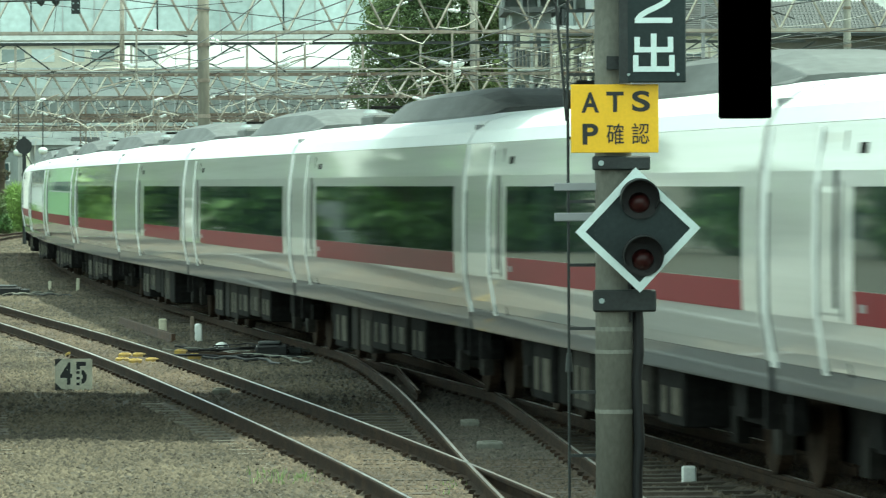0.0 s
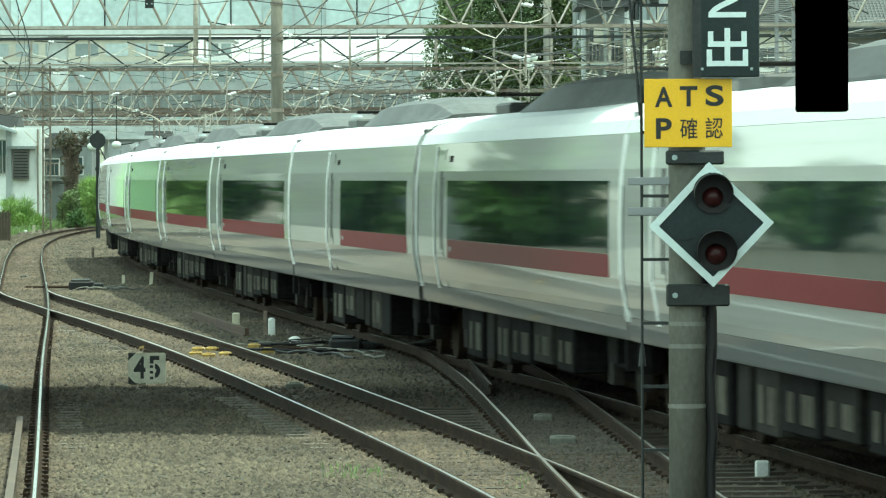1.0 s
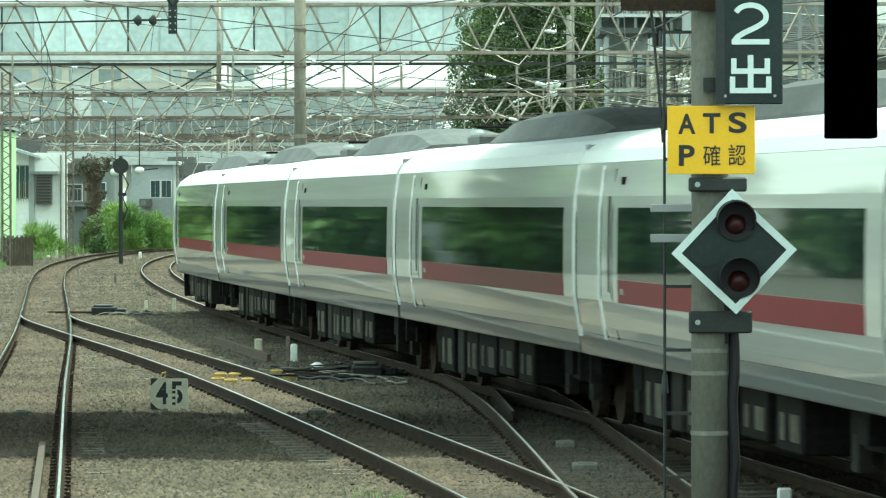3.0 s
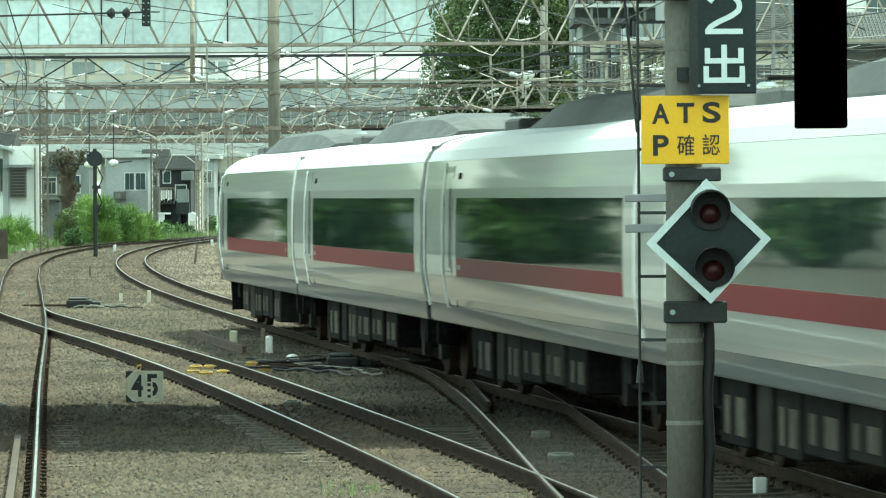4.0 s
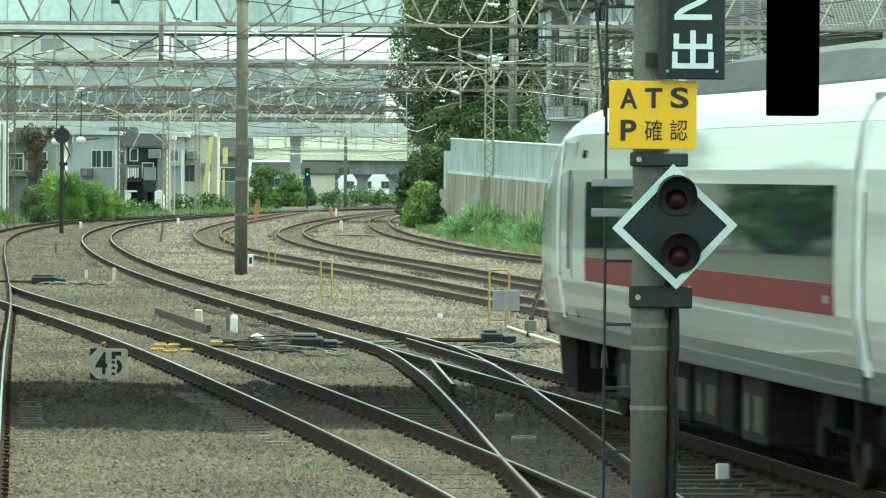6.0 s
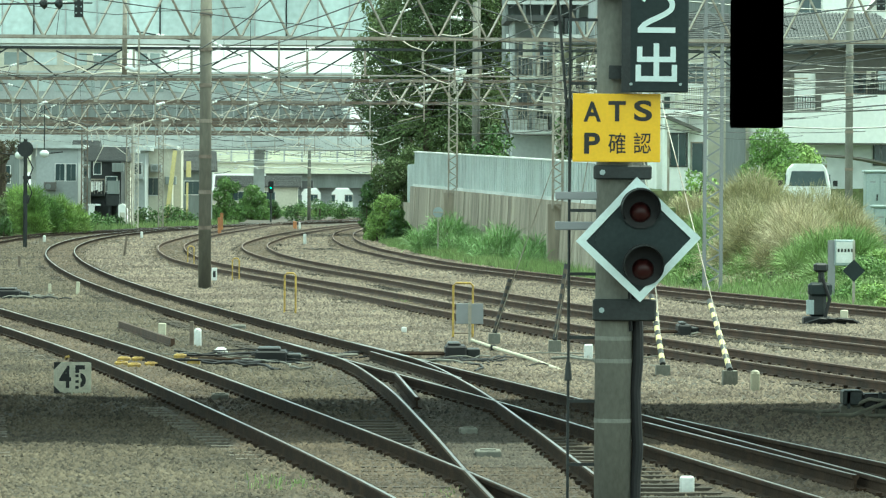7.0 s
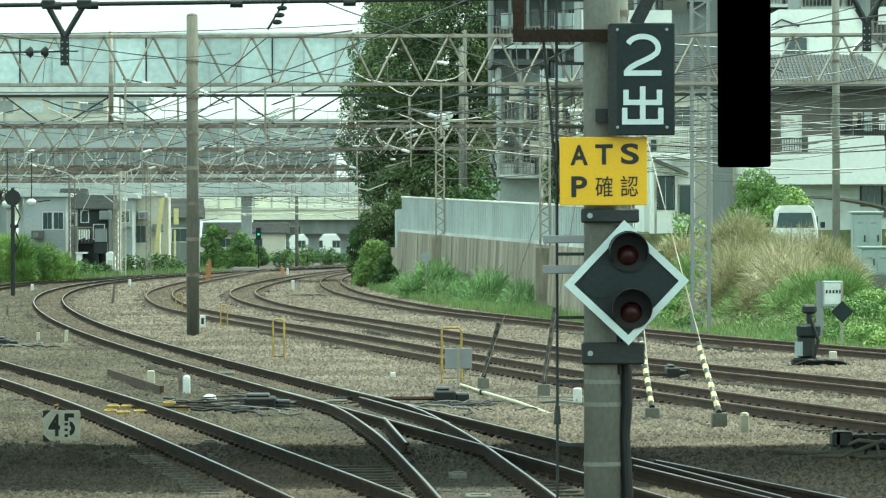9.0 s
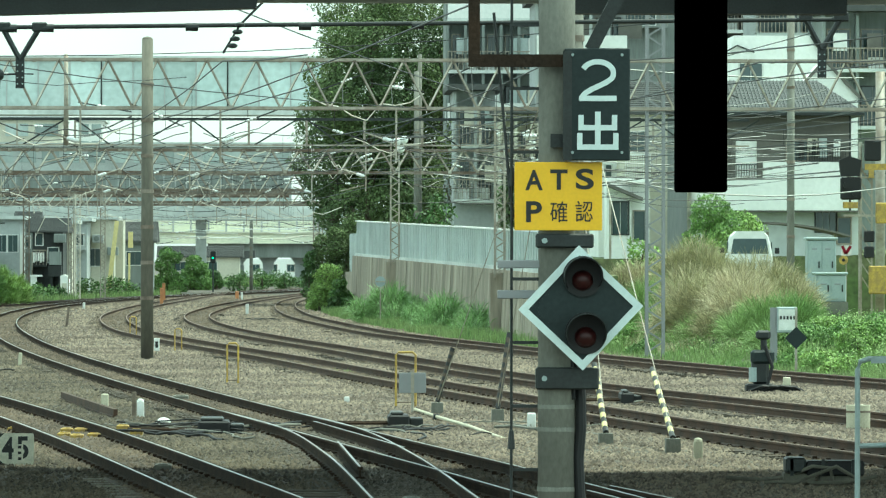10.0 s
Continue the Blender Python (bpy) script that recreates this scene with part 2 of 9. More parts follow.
CREAM = mat("cream_concrete_marker", (0.52, 0.49, 0.37), 0.8, 0, 0.15, 8, 50, 0.1)
TAN = mat("tan_insulator_bar", (0.095, 0.070, 0.050), 0.75, 0, 0.2, 3, 30, 0.1, second=(0.07, 0.055, 0.042))


LAMP_GREEN = mat("lit_green_lens", (0.05, 0.5, 0.25), 0.3, 0, 0.05, 4, 20, 0)
LAMP_GREEN.node_tree.nodes["Principled BSDF"].inputs["Emission Color"].default_value = (0.1, 1.0, 0.35, 1)
LAMP_GREEN.node_tree.nodes["Principled BSDF"].inputs["Emission Strength"].default_value = 1.5


# ---- building tools ----
class Shape:
    """Collects vertices and faces of one mesh."""

    def __init__(self):
        self.v, self.f = [], []

    def add(self, verts, faces):
        k = len(self.v)
        self.v += [tuple(p) for p in verts]
        self.f += [tuple(i + k for i in face) for face in faces]
        return self

    def box(self, x0, x1, y0, y1, z0, z1, m=None, taper=0.0):
        t = taper
        vs = [(x0, y0, z0), (x1, y0, z0), (x1, y1, z0), (x0, y1, z0), (x0 + t, y0 + t, z1), (x1 - t, y0 + t, z1), (x1 - t, y1 - t, z1), (x0 + t, y1 - t, z1)]
        if m is not None:
            vs = [m @ Vector(p) for p in vs]
        return self.add(vs, [(0, 3, 2, 1), (4, 5, 6, 7), (0, 1, 5, 4), (1, 2, 6, 5), (2, 3, 7, 6), (3, 0, 4, 7)])

    def bevel_box(self, x0, x1, y0, y1, z0, z1, b, m=None):
        """A box whose edges are cut by b."""
        bm = bmesh.new()
        s = bmesh.ops.create_cube(bm, size=1)["verts"]
        for p in s:
            p.co = Vector((x0 if p.co.x < 0 else x1, y0 if p.co.y < 0 else y1, z0 if p.co.z < 0 else z1))
        bmesh.ops.bevel(bm, geom=bm.edges[:], offset=b, segments=1, affect="EDGES")
        if m is not None:
            bm.transform(m)
        bm.verts.index_update()
        self.add([p.co for p in bm.verts], [[p.index for p in face.verts] for face in bm.faces])
        bm.free()
        return self

    def tube(self, a, b, r, r2=None, n=8, caps=True):
        a, b = Vector(a), Vector(b)
        r2 = r if r2 is None else r2
        w = (b - a).normalized()
        u = w.orthogonal().normalized()
        v = w.cross(u)
        vs = [p + (u * math.cos(2 * math.pi * i / n) + v * math.sin(2 * math.pi * i / n)) * q for p, q in ((a, r), (b, r2)) for i in range(n)]
        fs = [(i, (i + 1) % n, n + (i + 1) % n, n + i) for i in range(n)]
        if caps:
            fs += [tuple(range(n - 1, -1, -1)), tuple(range(n, 2 * n))]
        return self.add(vs, fs)

    def bar(self, a, b, w, d):
        """A square bar from a to b."""
        a, b = Vector(a), Vector(b)
        k = (b - a).normalized()
        u = k.cross(Vector((0, 1, 0)) if abs(k.y) < 0.9 else Vector((0, 0, 1))).normalized()
        v = k.cross(u)
        vs = [p + u * i * w / 2 + v * j * d / 2 for p in (a, b) for i, j in ((-1, -1), (1, -1), (1, 1), (-1, 1))]
        return self.add(vs, [(0, 3, 2, 1), (4, 5, 6, 7), (0, 1, 5, 4), (1, 2, 6, 5), (2, 3, 7, 6), (3, 0, 4, 7)])

    def rod(self, pts, r, n=6):
        for a, b in zip(pts[:-1], pts[1:]):
            self.tube(a, b, r, n=n, caps=True)
        return self

    def wire(self, pts, r, n=6):
        """One bent round bar through the points."""
        pts = [Vector(p) for p in pts]
        rings = []
        for i, p in enumerate(pts):
            w = (pts[min(i + 1, len(pts) - 1)] - pts[max(i - 1, 0)]).normalized()
            u = w.cross(Vector((0.31, 0.17, 0.93)) if abs(w.z) < 0.8 else Vector((0.93, 0.31, 0.17))).normalized()
            v = w.cross(u)
            rings.append([p + (u * math.cos(2 * math.pi * k / n) + v * math.sin(2 * math.pi * k / n)) * r for k in range(n)])
        return self.sweep(rings)

    def ball(self, c, r, n=8, squash=1.0):
        rings = n // 2
        vs, fs = [], []
        for i in range(1, rings):
            th = math.pi * i / rings
            for j in range(n):
                ph = 2 * math.pi * j / n
                vs.append((c[0] + r * math.sin(th) * math.cos(ph), c[1] + r * math.sin(th) * math.sin(ph), c[2] + r * squash * math.cos(th)))
        vs += [(c[0], c[1], c[2] + r * squash), (c[0], c[1], c[2] - r * squash)]
        for i in range(rings - 2):
            for j in range(n):
                fs.append((i * n + j, (i + 1) * n + j, (i + 1) * n + (j + 1) % n, i * n + (j + 1) % n))
        top, bot = len(vs) - 2, len(vs) - 1
        for j in range(n):
            fs.append((top, j, (j + 1) % n))
            fs.append((bot, (rings - 2) * n + (j + 1) % n, (rings - 2) * n + j))
        return self.add(vs, fs)

    def sweep(self, rings, closed=True, caps=True):
        """Skin over rings of equal length."""
        n = len(rings[0])
        vs = [p for ring in rings for p in ring]
        fs = []
        for i in range(len(rings) - 1):
            for j in range(n if closed else n - 1):
                k = (j + 1) % n
                fs.append((i * n + j, i * n + k, (i + 1) * n + k, (i + 1) * n + j))
        if caps and closed:
            fs += [tuple(range(n - 1, -1, -1)), tuple(range((len(rings) - 1) * n, len(rings) * n))]
        return self.add(vs, fs)

    def mesh(self, name, material, smooth=False):
        me = bpy.data.meshes.new(name)
        me.from_pydata(self.v, [], self.f)
        me.materials.append(material)
        if smooth:
            me.shade_smooth()
        me.update()
        return me


def part(name, shape, material, parent, label="", smooth=False):
    """One mesh under a thing or under a part; its vertices are in the parent's space."""
    ob = new(name, shape.mesh(name, material, smooth))
    ob.parent = parent
    if label:
        tagged(ob, label)
    return ob


def thing(name, label, category, m=None, group="", kind=""):
    ob = new(name)
    if m is not None:
        ob.matrix_basis = m
    return tagged(ob, label, category, group, kind)


def solid(name, shape, material, label, category, m=None, group="", kind="", smooth=False):
    ob = new(name, shape.mesh(name, material, smooth))
    if m is not None:
        ob.matrix_basis = m
    return tagged(ob, label, category, group, kind)


def spline(knots):
    """A smooth line x(y) through a few knots, straight beyond its ends."""
    ys = np.array([k[0] for k in knots], float)
    xs = np.array([k[1] for k in knots], float)
    sl = np.gradient(xs, ys)

    def at(y):
        if y <= ys[0]:
            return float(xs[0] + sl[0] * (y - ys[0]))
        if y >= ys[-1]:
            return float(xs[-1] + sl[-1] * (y - ys[-1]))
        i = int(np.searchsorted(ys, y)) - 1
        d = ys[i + 1] - ys[i]
        u = (y - ys[i]) / d
        return float((2 * u**3 - 3 * u**2 + 1) * xs[i] + (u**3 - 2 * u**2 + u) * d * sl[i] + (3 * u**2 - 2 * u**3) * xs[i + 1] + (u**3 - u**2) * d * sl[i + 1])

    return at


def sighted(bearing, rise, d):
    """The place seen from the cab at a bearing and a rise in milliradians, at distance d up the line."""
    return Vector((bearing * d / 1000, d, EYE[2] + rise * d / 1000))


def along(at, y0, y1, step, side=0.0):
    """Points of the line, moved sideways to its right, with the way that it runs."""
    n = max(2, int(round((y1 - y0) / step)) + 1)
    out = []
    for y in np.linspace(y0, y1, n):
        w = Vector((at(y + 0.5) - at(y - 0.5), 1.0, 0)).normalized()
        out.append((Vector((at(y), y, 0)) + Vector((w.y, -w.x, 0)) * side, w))
    return out


# ---- the tracks ----
LINE_A = spline([(-63.2, 3.2), (0.0, -0.85), (45.3, -3.65), (77.9, -5.75), (113.7, -8.0), (145.3, -10.15), (188.4, -13.1), (226.3, -15.4), (252.6, -16.5), (278.9, -17.0), (300.0, -16.9), (321.1, -16.0), (342.1, -14.2), (445.3, -3.0), (547.4, 12)])
LINE_B = spline([(-273.7, 36.0), (0.0, 9.2), (49.5, 4.3), (65.3, 2.72), (85.8, 0.45), (115.8, -2.75), (136.8, -4.85), (158.9, -6.85), (190.5, -9.25), (218.9, -11.0), (258.9, -12.6), (302.1, -13.0), (333.7, -12.3), (357.9, -11.2), (396.8, -8.3), (452.6, -1.0), (547.4, 15)])
LINE_C = spline([(-63.2, 11), (0.0, 5.3), (31.6, 2.3), (48.4, 0.82), (67.4, -1.2), (84.2, -3.15), (100.0, -5.2), (113.7, -7.1), (128.4, -8.95), (138.9, -9.7)])
LINE_D = spline([(0.0, 4.9), (31.6, 2.32), (48.4, 1.75), (61.1, 1.45), (74.7, 1.05), (85.3, 0.5), (96.8, -0.75)])
LINE_E = spline([(0.0, 21), (63.2, 10.0), (80.0, 7.25), (101.1, 4.6), (124.2, 2.15), (147.4, -0.05), (171.6, -2.6), (200.0, -5.3), (226.3, -6.8), (255.8, -7.8), (294.7, -8.0), (357.9, -6.9), (452.6, -3.5), (547.4, 8)])
LINE_F = spline([(0.0, 25), (73.7, 12.6), (93.7, 9.4), (121.1, 5.4), (144.2, 3.1), (163.2, 1.5), (184.2, -0.4), (206.3, -2.1), (226.3, -3.2), (257.9, -4.1), (294.7, -3.9), (357.9, -2.1), (452.6, 3)])
LINE_G = spline([(0.0, 38), (94.7, 17), (120.0, 12.3), (134.7, 10.1), (166.3, 6.4), (194.7, 3.6), (225.3, 1.9), (251.6, 0.8), (277.9, 0.2), (312.6, -0.1), (357.9, 0.4), (421.1, 3.2), (494.7, 9)])
GAUGE = 1.067


def rail_run(name, at, side, y0, y1, head, label, lift=0.0, web=None):
    """One rail: rusty web and foot, with a worn head on top."""
    root = thing(name, label, "rail", kind="structure")
    runs = along(at, y0, y1, 2.0, side)
    foot = [(-0.062, -0.150), (0.062, -0.150), (0.062, -0.135), (0.012, -0.118), (0.010, -0.045), (0.032, -0.034), (0.032, -0.006), (0.024, 0.0), (-0.024, 0.0), (-0.032, -0.006), (-0.032, -0.034), (-0.010, -0.045), (-0.012, -0.118), (-0.062, -0.135)]
    top = [(-0.015, -0.003), (0.015, -0.003), (0.014, 0.0015), (0.009, 0.003), (-0.009, 0.003), (-0.014, 0.0015)]

    def rings(profile):
        return [[p + Vector((w.y, -w.x, 0)) * a + Vector((0, 0, b + lift)) for a, b in profile] for p, w in runs]

    part("rail_web", Shape().sweep(rings(foot)), web or RAIL_RUST, root)
    part("rail_head", Shape().sweep(rings(top)), head, root)
    return root


def sleepers(name, at, y0, y1, pitch, length, material, label, singles=0, wide=0.22, bottom=-0.30, top=-0.150):
    """Sleepers across a line; the nearest ones are pieces of their own."""
    root = thing(name, label, "sleepers", kind="structure")
    one = Shape().box(-length / 2, length / 2, -wide / 2, wide / 2, bottom, top, taper=0.012).mesh("sleeper", material)
    rest = Shape()
    rng = random.Random(len(name))
    for k, (p, w) in enumerate(along(at, y0, y1, pitch)):
        m = Matrix.Translation((p.x, p.y, rng.uniform(-0.008, 0.0))) @ Matrix.Rotation(math.atan2(-w.x, w.y) + rng.uniform(-0.01, 0.01), 4, "Z")
        if k < singles:
            ob = new("sleeper", one)
            ob.parent = root
            ob.matrix_basis = m
        else:
            rest.box(-length / 2, length / 2, -wide / 2, wide / 2, bottom, top, m)
    if rest.v:
        tagged(part("sleeper_row", rest, material, root), kind="stuff")
    return root


# ---- ground ----
def lumpy(x, y, s, a):
    return a * noise.noise(Vector((x * s, y * s, 3.7)))


def ground_z(x, y):
    """Height of the ballast: low heaves, finer ones near the station."""
    if abs(x) >= 40 or not 20 < y < 520:
        return -0.185
    return -0.185 + lumpy(x, y, 0.12, 0.05) + (lumpy(x, y, 0.5, 0.03) if y < 140 else 0)


def dusty(x, y):
    """Whether a place belongs to the older, darker trackbed of the first two lines."""
    return 20 < y < 440 and LINE_A(y) - 9 < x < LINE_B(y) + 1.0 + lumpy(x, y, 0.4, 1.2)


def ground_sheet():
    xs = sorted({*np.linspace(-2600, -40, 12), *np.arange(-40, 45, 1.25), *np.linspace(45, 2600, 12)})
    ys = sorted({*np.linspace(-1500, 20, 10), *np.arange(20, 140, 1.25), *np.arange(140, 520, 4.0), *np.linspace(520, 4200, 14)})
    n = len(xs)
    sh = Shape()
    vs = [(x, y, ground_z(x, y)) for y in ys for x in xs]
    fs = [(j * n + i, j * n + i + 1, (j + 1) * n + i + 1, (j + 1) * n + i) for j in range(len(ys) - 1) for i in range(n - 1)]
    sh.add(vs, fs)
    g = solid("ground", sh, BALLAST, "grey-brown railway ballast with dusty patches", "ground", kind="structure", smooth=True)
    # the older trackbed, darkened by brake dust
    g.data.materials.append(DUSTY)
    for f in g.data.polygons:
        if dusty(f.center.x, f.center.y):
            f.material_index = 1
    return g


ground_sheet()

for line, ya, yb, head, word in ((LINE_A, -40, 530, RAIL_TOP, "polished"), (LINE_B, -260, 530, RAIL_DULL, "worn"), (LINE_C, -40, 139, RAIL_DULL, "worn"), (LINE_D, 20, 96, RAIL_DULL, "worn"), (LINE_E, 20, 530, RAIL_OLD, "rusty"), (LINE_F, 20, 440, RAIL_OLD, "rusty"), (LINE_G, 20, 480, RAIL_OLD, "rusty")):
    for side in (-1, 1):
        rail_run("rail", line, side * (GAUGE + 0.065) / 2, ya, yb, head, f"{word} steel rail on sleepers", web=RAIL_BROWN if word == "rusty" else None)

# ---- the passing express ----
CAR_PITCH, SPEED = 19.74, 26.74
BODY_HALF = CAR_PITCH / 2 - 0.11
SIDE = [(1.392, 1.12), (1.42, 1.22), (1.465, 1.50), (1.473, 1.75), (1.468, 2.30), (1.455, 2.62), (1.40, 2.98)]
ROOF = [(1.40, 2.984), (1.33, 3.12), (1.15, 3.25), (0.75, 3.36), (0.0, 3.42)]
SILL = [(1.28, 0.86), (1.372, 0.89), (1.388, 1.116)]


def skin(profile, ys, shape_at=None, thick=0.03):
    """A shell along the car from a half profile; both sides."""
    sh = Shape()
    for sgn in (-1, 1):
        rings = []
        for y in ys:
            wx, wz = shape_at(y) if shape_at else (1, 0)
            out = [(sgn * x * wx, y, z - wz * max(0.0, z - 1.0)) for x, z in profile]
            inner = [(sgn * max(0.0, x - thick) * wx, y, z - thick * 0.6 - wz * max(0.0, z - 1.0)) for x, z in reversed(profile)]
            rings.append(out + inner)
        sh.sweep(rings)
    return sh


def hood(y0, y1, crown, half):
    sh, rings = Shape(), []
    for k in range(13):
        u = k / 12
        h = crown * min(1, 0.25 + 1.15 * math.sin(math.pi * u) ** 0.8)
        w = half * (0.9 + 0.1 * math.sin(math.pi * u))
        y = y0 + (y1 - y0) * u
        rings.append([(-w, y, 3.22), (w, y, 3.22), (w * 0.97, y, 3.36), (w * 0.80, y, 3.36 + h * 0.75), (w * 0.45, y, 3.36 + h), (-w * 0.45, y, 3.36 + h), (-w * 0.80, y, 3.36 + h * 0.75), (-w * 0.97, y, 3.36)])
    return sh.sweep(rings)


def bogie(car, y):
    b = part("bogie", Shape().box(-0.95, -0.80, y - 1.5, y + 1.5, 0.48, 0.70).box(0.80, 0.95, y - 1.5, y + 1.5, 0.48, 0.70).box(-0.85, 0.85, y - 0.35, y + 0.35, 0.45, 0.85).box(-1.12, -0.96, y - 0.30, y + 0.30, 0.55, 0.95).box(0.96, 1.12, y - 0.30, y + 0.30, 0.55, 0.95), TRAIN_DARK, car)
    for dy in (-1.05, 1.05):
        w = Shape()
        for x in (-0.60, 0.60):
            w.tube((x - 0.065, y + dy, 0.43), (x + 0.065, y + dy, 0.43), 0.43, n=18)
        w.tube((-0.6, y + dy, 0.43), (0.6, y + dy, 0.43), 0.08)
        part("wheelset", w, RAIL_RUST, b)
        for x in (-1.0, 0.88):
            part("axle_box", Shape().box(x, x + 0.12, y + dy - 0.17, y + dy + 0.17, 0.28, 0.62).tube((x + 0.06, y + dy, 0.60), (x + 0.06, y + dy, 0.90), 0.10, n=10), TRAIN_BOX, b)


def underfloor(car, far, seed):
    rng = random.Random(seed)
    part("underframe", Shape().box(-1.28, 1.28, -BODY_HALF, far, 0.86, 1.0), TRAIN_DARK, car)
    # added block, no real beam: darkens the gaps between boxes as shade would
    part("dark_filler", Shape().box(-0.45, 0.45, -BODY_HALF + 0.6, far - 0.6, 0.22, 0.87), TRAIN_DARK, car)
    bogie(car, -6.9)
    bogie(car, 6.9)
    y = -4.6
    while y < 4.2:
        w = rng.uniform(0.7, 1.9)
        z = rng.uniform(0.22, 0.40)
        m = TRAIN_BOX if rng.random() < 0.6 else TRAIN_DARK
        for x in (-1.24, 0.25):
            box = part("equipment_box", Shape().bevel_box(x, x + 0.99, y, y + w, z, 0.87, 0.02), m, car)
            if w > 1.25:
                # pale covers on the outer face, and a hanger between them
                xo = x - 0.012 if x < 0 else x + 0.99
                for q, r in ((0.10, 0.42), (0.66, 0.82)):
                    part("box_cover", Shape().bevel_box(xo, xo + 0.012, y + w * q, y + w * r, z + 0.10, 0.70, 0.004), TRAIN_CREAM, box)
        y += w + rng.uniform(0.12, 0.5)
    for y in (-BODY_HALF + 0.4, BODY_HALF - 0.5)[: 1 if far < BODY_HALF else 2]:
        for x in (-1.34, 1.22):
            part("step", Shape().box(x, x + 0.12, y - 0.05, y + 0.05, 0.55, 0.93), TRAIN_DARK, car)


def both_sides(name, y0, y1, z0, z1, material, car, proud=0.006, depth=0.03, label=""):
    """A flush panel on each side of the car that follows the side's lean."""
    for sgn in (-1, 1):
        zs = np.linspace(z0, z1, 5)
        xs = [np.interp(z, [p[1] for p in SIDE], [p[0] for p in SIDE]) for z in zs]
        ring = lambda y: [(sgn * (x + proud), y, z) for x, z in zip(xs, zs)] + [(sgn * (x - depth), y, z) for x, z in zip(xs[::-1], zs[::-1])]
        part(name, Shape().sweep([ring(y0), ring(y1)]), material, car, label)


def coach(end_car, seed, short=False):
    car = thing("train_car", "white and pearl-grey express car with crimson window band" if not end_car else "streamlined end car of a white-roofed express train", "train car", group="cars of the express")
    ys = [-BODY_HALF, -5, 0, 5, BODY_HALF]
    taper = None
    far = BODY_HALF
    if end_car:
        far = BODY_HALF + 1.3
        ys = [-BODY_HALF, 0, 4.0, 6.0, 7.0, 7.8, 8.5, 9.1, 9.7, 10.2, 10.7, far]
        taper = lambda y: (1 - 0.32 * max(0, (y - 7.0) / (far - 7.0)) ** 2.8, 0.62 * max(0, (y - 6.2) / (far - 6.2)) ** 2.0)
    part("side_shell", skin(SIDE, ys, taper), TRAIN_SILVER, car, smooth=False)
    part("roof", skin(ROOF, ys, taper), TRAIN_WHITE, car, "glossy white roof")
    part("sill", skin(SILL, ys, taper), SILL_GREY, car, "grey lower sill")
    for y in (-BODY_HALF, BODY_HALF - 0.05)[: 1 if end_car else 2]:
        part("end_wall", Shape().box(-1.3, 1.3, y, y + 0.05, 1.0, 3.2), TRAIN_GREY, car)
    part("gangway", Shape().box(-0.62, 0.62, -BODY_HALF - 0.11, -BODY_HALF, 0.95, 3.05), RUBBER, car)
    for x in (-1.36, 1.30):
        part("side_fairing", Shape().box(x, x + 0.06, -BODY_HALF - 0.18, -BODY_HALF, 1.1, 2.95), TRAIN_GREY, car)
    door_y = BODY_HALF - 2.9 if not end_car else 6.6
    win_far = door_y - 0.95 if not end_car else 5.1
    if short:
        door_y, win_far = 2.2, 0.5
    both_sides("window_band", -BODY_HALF + 0.75, win_far, 1.745, 2.50, TRAIN_GLASS, car, label="dark tinted window band")
    both_sides("red_band", -BODY_HALF + 0.75, win_far, 1.50, 1.741, TRAIN_RED, car, label="crimson band below the windows")
    both_sides("door_leaf", door_y - 0.42, door_y + 0.42, 1.12, 2.90, TRAIN_SILVER, car, proud=0.003, depth=0.05)
    both_sides("door_window", door_y - 0.30, door_y - 0.14, 1.60, 2.62, BLACK, car, proud=0.006)
    for y in (door_y - 0.46, door_y + 0.46):
        both_sides("door_seal", y - 0.02, y + 0.02, 1.10, 2.91, TRAIN_DARK, car, proud=0.006)
    # jamb in white: the highlight on the door's edge is painted on
    both_sides("lit_door_jamb", door_y + 0.49, door_y + 0.62, 1.08, 2.95, TRAIN_WHITE, car, proud=0.016)
    both_sides("side_lamp", door_y - 1.30, door_y - 1.05, 2.74, 2.82, TRAIN_DARK, car, proud=0.012)
    if not end_car:
        # white rim carries a painted highlight, the dark strip its shade
        both_sides("lit_end_rim", BODY_HALF - 0.20, BODY_HALF - 0.02, 1.07, 2.97, TRAIN_WHITE, car, proud=0.014)
        both_sides("end_shadow_strip", BODY_HALF - 0.30, BODY_HALF - 0.25, 1.20, 2.45, TRAIN_DARK, car, proud=0.006)
    if end_car:
        # crew door ahead of the passenger door
        for y in (7.30, 7.95):
            both_sides("crew_door_seal", y - 0.02, y + 0.02, 1.20, 2.72, TRAIN_DARK, car, proud=-0.028 if y > 7.5 else 0.002)
    mark_y = -BODY_HALF + 0.85 if end_car else win_far - 0.55
    both_sides("emblem", mark_y + 0.08, mark_y + 0.33, 1.59, 1.65, TRAIN_GREY, car, proud=0.009, label="small white emblem on the band")
    part("roof_hood", hood(-BODY_HALF + (2.2 if not end_car else 0.5), 3.8 if not end_car else 4.6, 0.35, 0.90), TRAIN_UNIT, car, "grey roof equipment hood")
    # low gear on the roof beyond the hood
    yg = 5.6
    gear = part("roof_gear", Shape().bevel_box(-0.75, 0.75, yg - 0.5, yg + 1.0, 3.30, 3.50, 0.03), TRAIN_UNIT, car)
    if not end_car:
        for x in (-0.55, 0.55):
            ins = Shape()
            for k in range(4):
                ins.tube((x, yg + 1.5, 3.34 + 0.07 * k), (x, yg + 1.5, 3.38 + 0.07 * k), 0.10, 0.07, n=12)
            part("roof_insulator", ins, CABINET, gear, "pale ribbed insulator")
